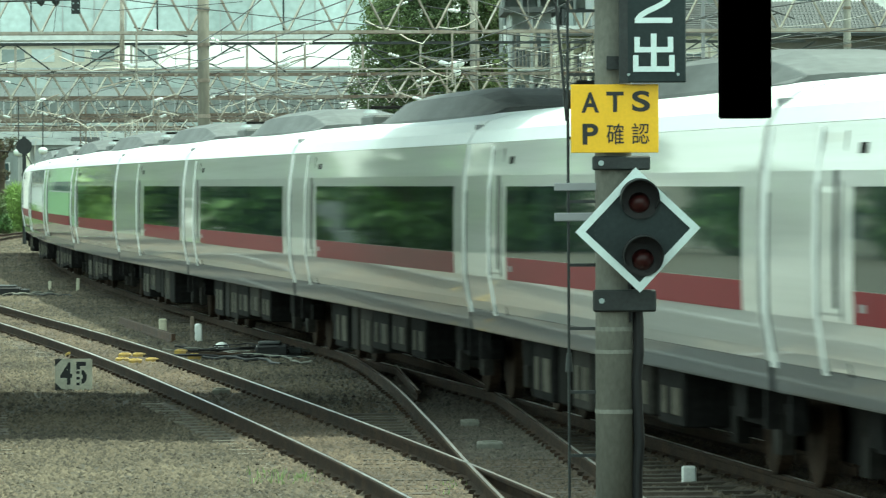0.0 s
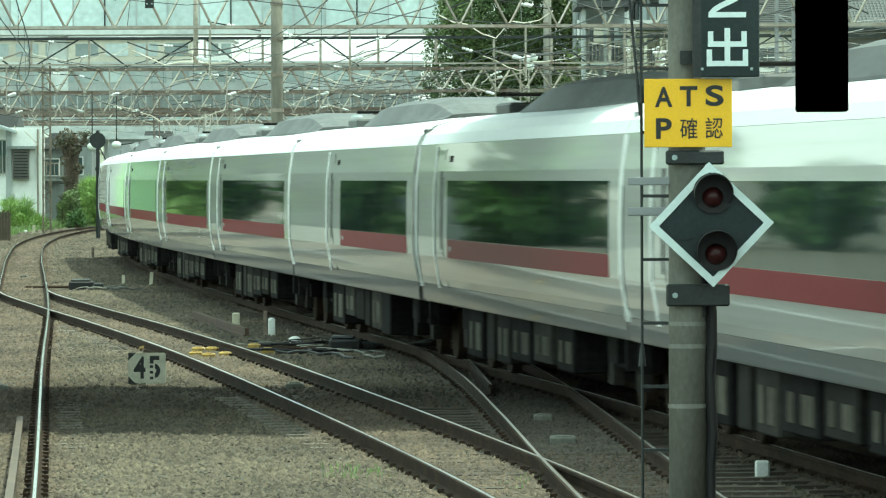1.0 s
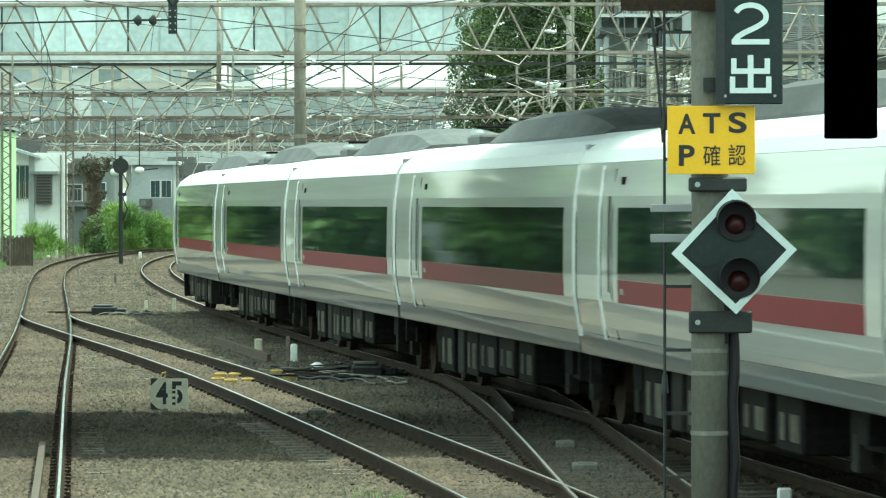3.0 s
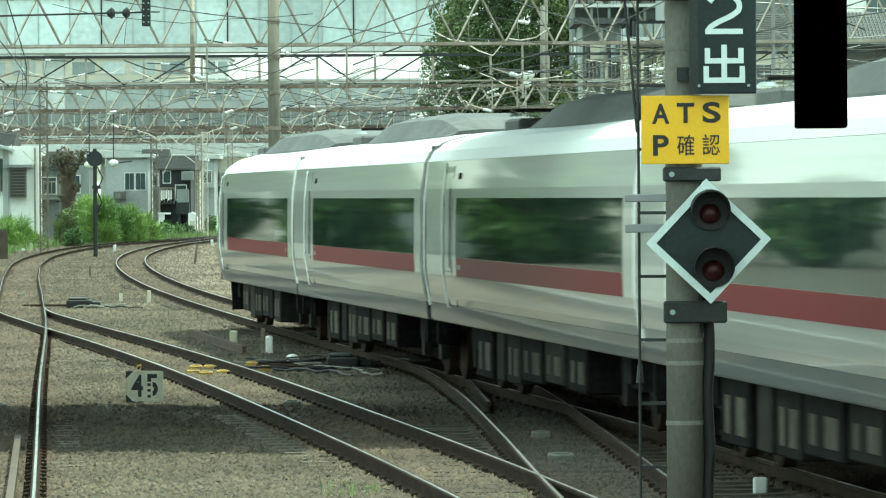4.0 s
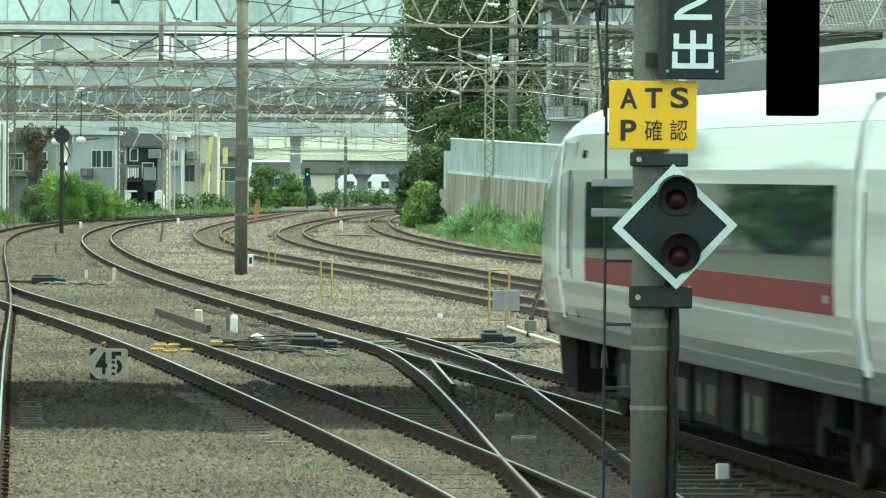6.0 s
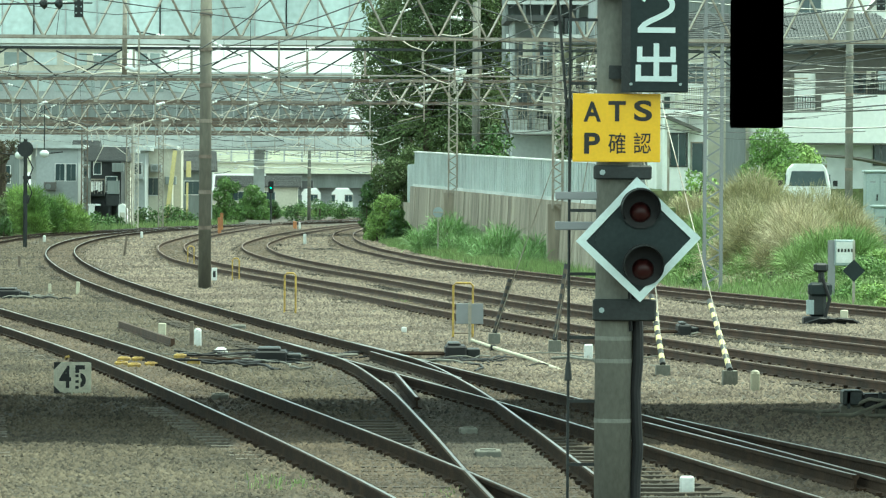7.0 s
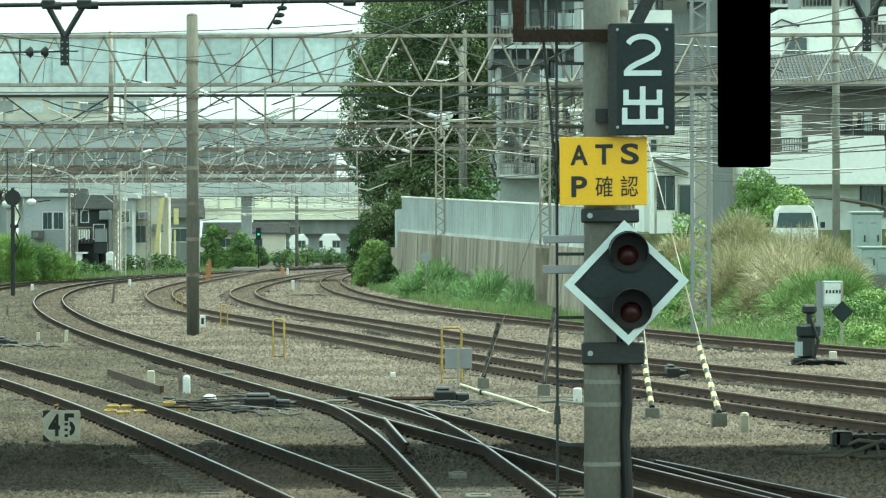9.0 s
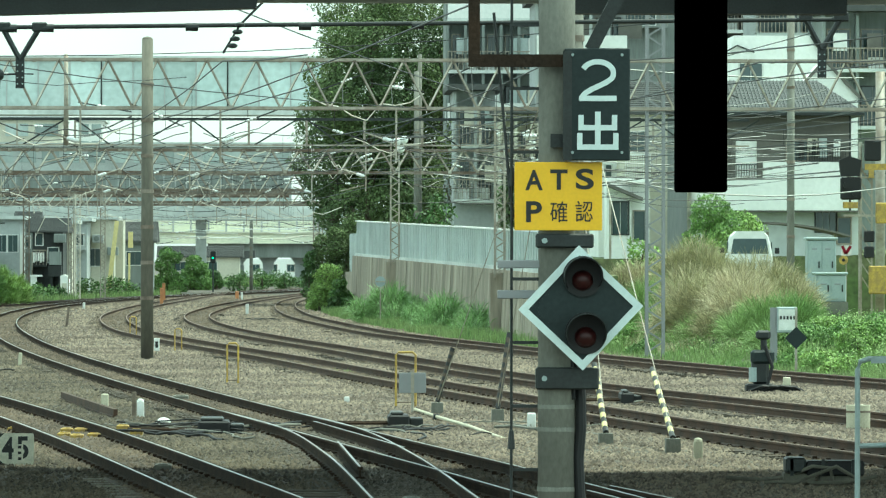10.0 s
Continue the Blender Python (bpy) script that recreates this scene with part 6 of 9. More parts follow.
# ---- retaining wall and sheet fence ----
def retaining():
    a, b = Vector((3.256, 292, 0)), Vector((8.71, 175.9, 0))
    w = (b - a).normalized()
    n = Vector((-w.y, w.x, 0))
    L = (b - a).length

    def at(u, side, z):
        p = a + w * (u * L) + n * side
        return (p.x, p.y, z)

    zf = lambda u: 2.74 - 0.72 * u   # foot of the fence
    zt = lambda u: 4.5 - 1.17 * u    # top of the fence
    r = thing("retaining_wall", "stained concrete retaining wall with upright joints", "wall", kind="structure")
    k = 0
    n_p = 76
    rw = random.Random(8)
    for i in range(n_p):
        u0, u1 = i / n_p + 0.0005, (i + 1) / n_p - 0.0005
        pr = rw.choice((0.0, 0.006, 0.012, 0.02))
        part("panel", Shape().add([at(u0, -pr, -0.4), at(u1, -pr, -0.4), at(u1, 0.8, -0.4), at(u0, 0.8, -0.4), at(u0, -pr + 0.12, zf(u0)), at(u1, -pr + 0.12, zf(u1)), at(u1, 0.8, zf(u1)), at(u0, 0.8, zf(u0))], [(0, 3, 2, 1), (4, 5, 6, 7), (0, 1, 5, 4), (1, 2, 6, 5), (2, 3, 7, 6), (3, 0, 4, 7)]), CONC_WALL, r)
    part("coping", Shape().sweep([[at(u, 0.25, zf(u)), at(u, 0.85, zf(u)), at(u, 0.85, zf(u) + 0.12), at(u, 0.25, zf(u) + 0.12)] for u in np.linspace(0, 1, 12)]), CONC_FAR, r)
    f = thing("sheet_fence", "blue-grey corrugated sheet fence on the retaining wall", "fence", kind="structure")
    m = 234
    for i in range(m):
        u0, u1 = i / m, (i + 1) / m
        s0 = 0.30 if i % 2 else 0.38
        part("sheet", Shape().add([at(u0, s0, zf(u0) + 0.1), at(u1, s0, zf(u1) + 0.1), at(u1, s0 + 0.03, zf(u1) + 0.1), at(u0, s0 + 0.03, zf(u0) + 0.1), at(u0, s0, zt(u0)), at(u1, s0, zt(u1)), at(u1, s0 + 0.03, zt(u1)), at(u0, s0 + 0.03, zt(u0))], [(0, 3, 2, 1), (4, 5, 6, 7), (0, 1, 5, 4), (1, 2, 6, 5), (2, 3, 7, 6), (3, 0, 4, 7)]), FENCE, f)
    # lower stretch where the fence begins
    for i in range(10):
        u0, u1 = -0.055 + 0.0055 * i, -0.0495 + 0.0055 * i
        s0 = 0.30 if i % 2 else 0.36
        part("sheet", Shape().add([at(u0, s0, 1.9), at(u1, s0, 1.9), at(u1, s0 + 0.03, 1.9), at(u0, s0 + 0.03, 1.9), at(u0, s0, 3.82), at(u1, s0, 3.9), at(u1, s0 + 0.03, 3.9), at(u0, s0 + 0.03, 3.82)], [(0, 3, 2, 1), (4, 5, 6, 7), (0, 1, 5, 4), (1, 2, 6, 5), (2, 3, 7, 6), (3, 0, 4, 7)]), FENCE, f)
    part("panel", Shape().add([at(-0.055, 0, -0.4), at(-0.0005, 0, -0.4), at(-0.0005, 0.8, -0.4), at(-0.055, 0.8, -0.4), at(-0.055, 0.1, 1.9), at(-0.0005, 0.1, 1.9), at(-0.0005, 0.8, 1.9), at(-0.055, 0.8, 1.9)], [(0, 3, 2, 1), (4, 5, 6, 7), (0, 1, 5, 4), (1, 2, 6, 5), (2, 3, 7, 6), (3, 0, 4, 7)]), CONC_WALL, r)
    part("top_rail", Shape().sweep([[at(u, 0.27, zt(u)), at(u, 0.45, zt(u)), at(u, 0.45, zt(u) + 0.06), at(u, 0.27, zt(u) + 0.06)] for u in np.linspace(0, 1, 12)]), WALL_WHITE, f)
    fill = Shape().sweep([[at(u, 0.8, -0.4), at(u, q, -0.4), at(u, q, zf(u) + q / 60), at(u, 0.8, zf(u) - 0.05)] for u, q in ((0.0, 60), (0.39, 60), (0.41, 4), (1.0, 1.6))])
    solid("hill_ground", fill, EARTH, "earth terrace behind the retaining wall", "ground", kind="structure")
    for u, label in ((0.287, ""), (0.783, "")):
        p = thing("wall_pillar", "stubby stained concrete pillar against the wall", "pillar")
        part("shaft", Shape().add([at(u, -0.35, -0.4), at(u + 0.006, -0.35, -0.4), at(u + 0.006, 0.2, -0.4), at(u, 0.2, -0.4), at(u, -0.35, zf(u) - 0.1), at(u + 0.006, -0.35, zf(u) - 0.1), at(u + 0.006, 0.2, zf(u) - 0.1), at(u, 0.2, zf(u) - 0.1)], [(0, 3, 2, 1), (4, 5, 6, 7), (0, 1, 5, 4), (1, 2, 6, 5), (2, 3, 7, 6), (3, 0, 4, 7)]), CONC_WALL, p)


retaining()


# ---- greenery ----
def tufts(name, spots, blades, height, width, material, label, seed, lean=0.35, kind="stuff", category="grass"):
    """Blades of grass: thin tapered triangles that fan out from each spot (x, y, z, scale)."""
    rng = np.random.default_rng(seed)
    V, F = [], []
    for x, y, z, s in spots:
        for _ in range(blades):
            a = rng.uniform(0, 2 * math.pi)
            r = rng.uniform(0, 0.35) * s
            h = height * s * rng.uniform(0.5, 1.1)
            bx, by = x + r * math.cos(a), y + r * math.sin(a)
            l = lean * h * rng.uniform(0.2, 1.0)
            w = width * rng.uniform(0.6, 1.3)
            b = rng.uniform(0, math.pi)
            wx, wy = w * math.cos(b), w * math.sin(b) * 0.4
            k = len(V)
            V += [(bx - wx, by - wy, z - 0.05), (bx + wx, by + wy, z - 0.05), (bx + wx * 0.8 + l * 0.4 * math.cos(a), by + wy + l * 0.4 * math.sin(a), z + h * 0.6), (bx - wx * 0.8 + l * 0.4 * math.cos(a), by - wy + l * 0.4 * math.sin(a), z + h * 0.6), (bx + l * math.cos(a), by + l * math.sin(a), z + h)]
            F += [(k, k + 1, k + 2, k + 3), (k + 3, k + 2, k + 4)]
    sh = Shape()
    sh.v, sh.f = V, F
    return solid(name, sh, material, label, category, kind=kind)


def leaf_mass(clumps, per, size, seed, squash=1.0):
    """Leaves as small tilted quads on and in rough balls (x, y, z, r)."""
    rng = np.random.default_rng(seed)
    V, F = [], []
    for x, y, z, r in clumps:
        n = int(per * r * r) + 12
        d = rng.normal(size=(n, 3))
        d /= np.linalg.norm(d, axis=1)[:, None]
        rad = r * (0.55 + 0.5 * rng.random(n) ** 0.5)
        c = np.array([x, y, z]) + d * rad[:, None] * np.array([1, 1, squash])
        u = rng.normal(size=(n, 3))
        u /= np.linalg.norm(u, axis=1)[:, None]
        w = np.cross(u, d + 0.6 * rng.normal(size=(n, 3)))
        w /= np.linalg.norm(w, axis=1)[:, None] + 1e-6
        s = size * rng.uniform(0.6, 1.4, n)[:, None]
        q = np.stack([c - u * s, c - w * s * 0.5, c + u * s, c + w * s * 0.5], 1)
        k = len(V)
        V += [tuple(p) for p in q.reshape(-1, 3)]
        F += [(k + 4 * i, k + 4 * i + 1, k + 4 * i + 2, k + 4 * i + 3) for i in range(n)]
    sh = Shape()
    sh.v, sh.f = V, F
    return sh


def tree(x, y, z0, h, r, material, label, seed, n=26, per=60, size=0.22, category="tree", low=0.3, cone=False):
    rng = random.Random(seed)
    t = thing("tree" if category == "tree" else "bush", label, category)
    trunk = Shape().tube((x, y, z0 - 0.3), (x, y, z0 + h * 0.62), 0.04 * h * 0.5 + 0.05, 0.05, n=8)
    clumps = []
    for k in range(n):
        u = low + (1 - low) * (k + rng.random()) / n
        rr = r * (1.15 - u * 0.95 if cone else math.sin(math.pi * min(1, 0.12 + 0.80 * u)) ** 0.6)
        a = rng.uniform(0, 2 * math.pi)
        q = rng.uniform(0.25, 0.95) * rr
        cx, cy, cz = x + q * math.cos(a), y + q * math.sin(a), z0 + h * u * 0.97
        clumps.append((cx, cy, cz, r * rng.uniform(0.24, 0.44)))
        if k % 3 == 0:
            trunk.tube((x, y, z0 + h * u * 0.6), (cx, cy, cz), 0.05, 0.02, n=5)
    part("trunk", trunk, BARK, t)
    tagged(part("crown", leaf_mass(clumps, per, size, seed), material, t), kind="stuff")
    return t


# wooded hillside: broad lobed crowns on several trunks
def lobed_crown(lobes, per, size, seed):
    """Leaves laid over rounded lobes, facing outward; none inside a neighbouring lobe."""
    rng = np.random.default_rng(seed)
    L = np.array(lobes)
    V, F = [], []
    for x, y, z, r in lobes:
        n = int(per * 12.6 * r * r)
        d = rng.normal(size=(n, 3))
        d /= np.linalg.norm(d, axis=1)[:, None]
        bump = 1 + 0.16 * np.sin(7 * d[:, 0] + x) * np.sin(6 * d[:, 2] + z) + 0.10 * rng.normal(size=n)
        c = np.array([x, y, z]) + d * (r * bump)[:, None] * np.array([1, 1, 0.8])
        inside = (np.linalg.norm((c[:, None, :] - L[None, :, :3]) / np.array([1, 1, 0.8]), axis=2) < L[None, :, 3] * 0.80).any(1)
        c, d = c[~inside], d[~inside]
        n = len(c)
        m = d + 0.75 * rng.normal(size=(n, 3))
        u = np.cross(m, rng.normal(size=(n, 3)))
        u /= np.linalg.norm(u, axis=1)[:, None] + 1e-6
        w = np.cross(m, u)
        w /= np.linalg.norm(w, axis=1)[:, None] + 1e-6
        s = size * rng.uniform(0.6, 1.4, n)[:, None]
        q = np.stack([c - u * s, c - w * s * 0.55, c + u * s, c + w * s * 0.55], 1)
        k = len(V)
        V += [tuple(p) for p in q.reshape(-1, 3)]
        F += [(k + 4 * i, k + 4 * i + 1, k + 4 * i + 2, k + 4 * i + 3) for i in range(n)]
    sh = Shape()
    sh.v, sh.f = V, F
    return sh


def brush(lobes, per, length, width, seed, lift=0.7, droop=0.5, depth=1.0):
    """Thin blades that spring outwards and upwards from rounded lobes (x, y, z, r) and droop at their tips."""
    rng = np.random.default_rng(seed)
    V, F = [], []
    for x, y, z, r in lobes:
        n = int(per * r * r)
        d = rng.normal(size=(n, 3))
        d[:, 2] = np.abs(d[:, 2]) * 0.9 - 0.25
        d /= np.linalg.norm(d, axis=1)[:, None]
        root = np.array([x, y, z]) + d * (r * rng.uniform(0.45, 0.92, n))[:, None] * np.array([1, depth, 1])
        way = d + np.array([0, 0, lift]) + 0.45 * rng.normal(size=(n, 3))
        way /= np.linalg.norm(way, axis=1)[:, None]
        ln = (length * rng.uniform(0.5, 1.25, n))[:, None]
        mid = root + way * ln * 0.55
        tip = mid + (way * 0.5 + d * 0.35 - np.array([0, 0, droop])[None] * rng.uniform(0.1, 1.0, (n, 1))) * ln * 0.55
        side = np.cross(way, rng.normal(size=(n, 3)))
        side /= np.linalg.norm(side, axis=1)[:, None] + 1e-6
        w = side * (width * rng.uniform(0.6, 1.4, n))[:, None]
        q = np.stack([root - w * 0.6, root + w * 0.6, mid + w, mid - w, tip], 1)
        k = len(V)
        V += [tuple(p) for p in q.reshape(-1, 3)]
        for i in range(n):
            j = k + 5 * i
            F += [(j, j + 1, j + 2, j + 3), (j + 3, j + 2, j + 4)]
    sh = Shape()
    sh.v, sh.f = V, F
    return sh


def brush_bush(lobes, material, label, seed, per=2600, length=0.42, width=0.007, name="bush", **kw):
    return tagged(solid(name, brush(lobes, per, length, width, seed, **kw), material, label, "bush"))


def leafy_mound(x, y, z, wide, high, material, label, seed, per=300, size=0.06):
    """A low rounded mass of leaves on hidden stems, wider than it is high."""
    rng = random.Random(seed)
    t = thing("bush", label, "bush")
    stems, lobes = Shape(), []
    for k in range(26):
        a = rng.uniform(-1, 1)
        h = math.sqrt(max(0.05, 1 - a * a)) * high
        r = min(wide, high * 0.6) * rng.uniform(0.34, 0.55)
        p = (x + a * max(0.1, wide - 0.6 * r), y + rng.uniform(-0.6, 0.6), z + max(r * 0.4, (h - r) * rng.uniform(0.0, 1.0) ** 0.7), r)
        lobes.append(p)
        stems.tube((p[0], p[1], z - 0.4), p[:3], 0.03, 0.015, n=5)
    part("stem", stems, BARK, t)
    tagged(part("crown", lobed_crown(lobes, per, size, seed), material, t), kind="stuff")
    return t


def hillside_trees():
    rng = random.Random(5)
    trunks = [(2.806, 336), (4.894, 334), (7.149, 338), (9.123, 336), (3.836, 344)]
    ztop, zlow = 17.985, 3.6
    groups = [[] for _ in trunks]
    for k in range(150):
        z = rng.uniform(zlow, ztop)
        u = (ztop - z) / (ztop - zlow)
        left = np.interp(u, [0, 0.17, 0.30, 0.48, 0.68, 0.8, 0.9, 1.0], [1.726, 1.525, 1.19, 0.252, -0.016, 0.453, 1.324, 2.228])
        right = np.interp(u, [0, 0.3, 0.6, 1.0], [11.6, 11.0, 9.6, 10.9])
        r = rng.choice((0.7, 0.9, 1.2, 1.6, 2.0)) * rng.uniform(0.85, 1.15)
        if right - left < 2 * r:
            continue
        x = rng.uniform(left + r, right - r * 0.6)
        y = 336 + rng.uniform(-4, 5)
        j = min(range(5), key=lambda i: abs(trunks[i][0] - x) + 0.2 * abs(trunks[i][1] - y))
        groups[j].append((x, y, z, r))
    for j, ((x, y), lobes) in enumerate(zip(trunks, groups)):
        t = thing("tree", "tall broad dark-green tree on the hillside", "tree")
        trunk = Shape().tube((x, y, -0.3), (x, y, ztop - 3), 0.38, 0.12, n=10)
        for lx, ly, lz, r in lobes[::3]:
            trunk.tube((x, y, max(1.0, lz - 2.0)), (lx, ly, lz), 0.10, 0.03, n=5)
        part("trunk", trunk, BARK, t)
        tagged(part("crown", lobed_crown(lobes, 66, 0.085, 30 + j), LEAF_DARK, t), kind="stuff")


hillside_trees()
for k, (x, y, wide, high, m) in enumerate(((2.5, 327, 1.2, 5.2, LEAF_DARK), (4.2, 328, 1.5, 6.0, LEAF_DARK), (6.4, 328, 1.5, 6.2, LEAF_DARK), (8.4, 328, 1.4, 5.8, LEAF), (1.6, 332, 0.8, 3.6, LEAF))):
    leafy_mound(x, y, -0.3, wide, high, m, "dark undergrowth below the hillside trees", 480 + k, per=140, size=0.075)
leafy_mound(2.25, 298, -0.25, 0.95, 2.85, LEAF_BRIGHT, "leafy green shrub beside the retaining wall", 41, per=330, size=0.055)
leafy_mound(2.75, 288, -0.25, 0.65, 2.0, LEAF, "dark leafy shrub beside the retaining wall", 42, per=330, size=0.055)
leafy_mound(1.55, 303, -0.25, 0.5, 1.4, LEAF_BRIGHT, "yellow-green leafy shrub beside the far track", 46, per=330, size=0.055)
tree(7.439, 290, 3.0, 2.6, 1.2, LEAF, "green garden shrub above the fence", 43, n=20, per=120, size=0.12, category="bush", low=0.05)
leafy_mound(16.55, 215, 1.5, 1.5, 4.1, LEAF_BRIGHT, "round fresh-green garden bush above the bank", 44, per=330, size=0.05)
tree(13.282, 212, 1.2, 2.0, 0.9, LEAF_BRIGHT, "yellow-green garden shrub on the bank", 45, n=24, per=200, size=0.09, category="bush", low=0.05)

# bamboo-like hedge on the far side of the left track
hedge = [(-84.0, 262, 1.1, 1.6, LEAF_DARK), (-80.5, 258, 0.9, 1.2, LEAF), (-72.2, 296, 0.75, 2.0, LEAF_BRIGHT), (-69.8, 298, 0.7, 1.9, LEAF_BRIGHT), (-68.0, 300, 0.5, 1.4, LEAF_MID), (-61.6, 312, 0.75, 2.4, LEAF_DARK), (-60.4, 309, 0.5, 1.5, LEAF), (-58.6, 318, 0.8, 3.2, LEAF_BRIGHT), (-56.2, 316, 0.9, 3.5, LEAF_BRIGHT), (-53.6, 320, 0.9, 3.2, LEAF_MID), (-51.0, 322, 0.9, 3.0, LEAF_BRIGHT), (-48.6, 326, 0.8, 2.9, LEAF_BRIGHT), (-46.9, 330, 0.5, 1.9, LEAF_MID)]
for k, (b, d, wide, high, m) in enumerate(hedge):
    p = sighted(b, 0, d)
    if m in (LEAF, LEAF_DARK):
        leafy_mound(p.x, d, -0.3, wide, high, m, "dark leafy shrub beside the track", 60 + k, per=330, size=0.055)
        continue
    rh = random.Random(60 + k)
    lobes = []
    for _ in range(9):
        u = rh.uniform(-1, 1)
        top = high * (1 - 0.45 * abs(u)) * rh.uniform(0.55, 1.0)
        r = rh.uniform(0.28, 0.5)
        lobes += [(p.x + u * wide, d + rh.uniform(-0.6, 0.6), z, r) for z in np.arange(0.1, max(0.2, top - 0.55), 0.5)]
    brush_bush(lobes, m, "bright feathery green bush beside the track", 60 + k, per=1500, length=0.5, width=0.012, lift=1.1, droop=0.5)
for k, (px, d, h) in enumerate(((345, 372, 1.0), (375, 380, 0.7), (430, 400, 1.2), (470, 410, 1.4), (500, 420, 1.1), (520, 440, 1.3), (700, 480, 1.6), (740, 500, 1.8), (780, 500, 1.5), (820, 500, 1.3))):
    tree(-31.36 / 400 * d + px * d * 1e-4, d, -0.3, h, 1.1, LEAF, "low green shrub beside far tracks", 90 + k, n=20, per=300, size=0.09, category="bush", low=0.02)
for k, px in enumerate((555, 580, 610, 640, 668, 700, 728, 756, 785, 812, 840)):
    tree(-43.904 + px * 0.056, 560 + 6 * (k % 3), -0.3, 0.8 + 0.2 * (k % 4), 1.5, LEAF if k % 2 else LEAF_BRIGHT, "green trackside growth below the viaduct", 220 + k, n=24, per=200, size=0.08, category="bush", low=0.02)
leafy_mound(-9.80, 470, -0.3, 1.25, 4.3, LEAF_MID, "dense green tree below the bridge", 110, per=200, size=0.075)
leafy_mound(-8.05, 500, -0.3, 1.3, 3.4, LEAF_MID, "dense green tree below the bridge", 111, per=200, size=0.075)
leafy_mound(-6.6, 505, -0.3, 0.9, 2.0, LEAF, "low green tree below the bridge", 113, per=200, size=0.075)
stump = thing("tree", "ivy-clad brown trunk of a pollarded tree", "tree")
part("trunk", Shape().tube((-19.7, 322, -0.3), (-19.7, 322, 4.9), 0.46, 0.40, n=10).tube((-19.7, 322, 3.2), (-20.5, 321.6, 5.0), 0.18, 0.08, n=6).tube((-19.7, 322, 3.4), (-18.8, 322, 5.1), 0.18, 0.08, n=6), BARK, stump)
tagged(part("crown", lobed_crown([(-19.9, 321.7, 4.9, 0.55), (-19.2, 321.8, 4.8, 0.5), (-20.4, 321.7, 4.6, 0.4), (-19.6, 321.7, 4.2, 0.45), (-18.8, 321.8, 5.0, 0.35), (-20.0, 321.6, 3.6, 0.35), (-19.4, 321.6, 3.1, 0.38), (-19.9, 321.6, 2.5, 0.36), (-19.3, 321.6, 1.9, 0.4), (-20.0, 321.6, 1.4, 0.4)], 110, 0.07, 112), IVY, stump), kind="stuff")
for k, (px, d, h) in enumerate(((885, 306, 8.0), (940, 306, 6.0), (1000, 296, 5.0))):
    tree(-17.654 / 300 * d + px * d * 1e-4, d, 2.0, h, 1.5, LEAF_DARK, "dark garden tree between the houses", 150 + k, n=40, per=150, size=0.14, low=0.1)
# trees outside the view that the car sides mirror
for k in range(20):
    if k in (6, 13):
        continue
    tall = 11 + 2.5 * ((k * 7) % 3) if k < 9 else 4.0 + 1.5 * ((k * 7) % 3)
    tree(-27.5 - 3.4 * k, 262 - 4 * k + 9 * (k % 2), -0.3, tall, 3.4, LEAF_BRIGHT if k % 3 == 0 else (LEAF, LEAF_DARK)[k > 8], "broad green roadside tree", 130 + k, n=60, per=40, size=0.42, low=0.03)


def bank_foot(y):
    return LINE_G(y) + 2.4


def bank_height(x, y):
    """The bank's surface: a steep face above its foot, and a crest that falls away to the road."""
    crest = 2.3 - 0.45 * min(1.0, max(0.0, (x / y - 0.0575) / 0.004)) - 1.1 * min(1.0, max(0.0, (x / y - 0.0845) / 0.012)) - 1.4 * max(0.0, min(1.0, (0.066 - x / y) / 0.012))
    crest -= 1.1 * max(0.0, min(1.0, (y - 188) / 3.0)) * min(1.0, max(0.0, (x / y - 0.058) / 0.008))
    return -0.28 + max(0.3, crest) * (1 / (1 + math.exp(-(x - bank_foot(y) - 2.6) * 1.25)) - 0.037)


def on_bank(b, e, far):
    """Where a line of sight from the cab meets the bank, or its place at the distance far."""
    for y in np.arange(125.0, far, 0.5):
        p = sighted(b, e, y)
        if p.x > bank_foot(y) and bank_height(p.x, y) > p.z:
            return p
    return sighted(b, e, far)


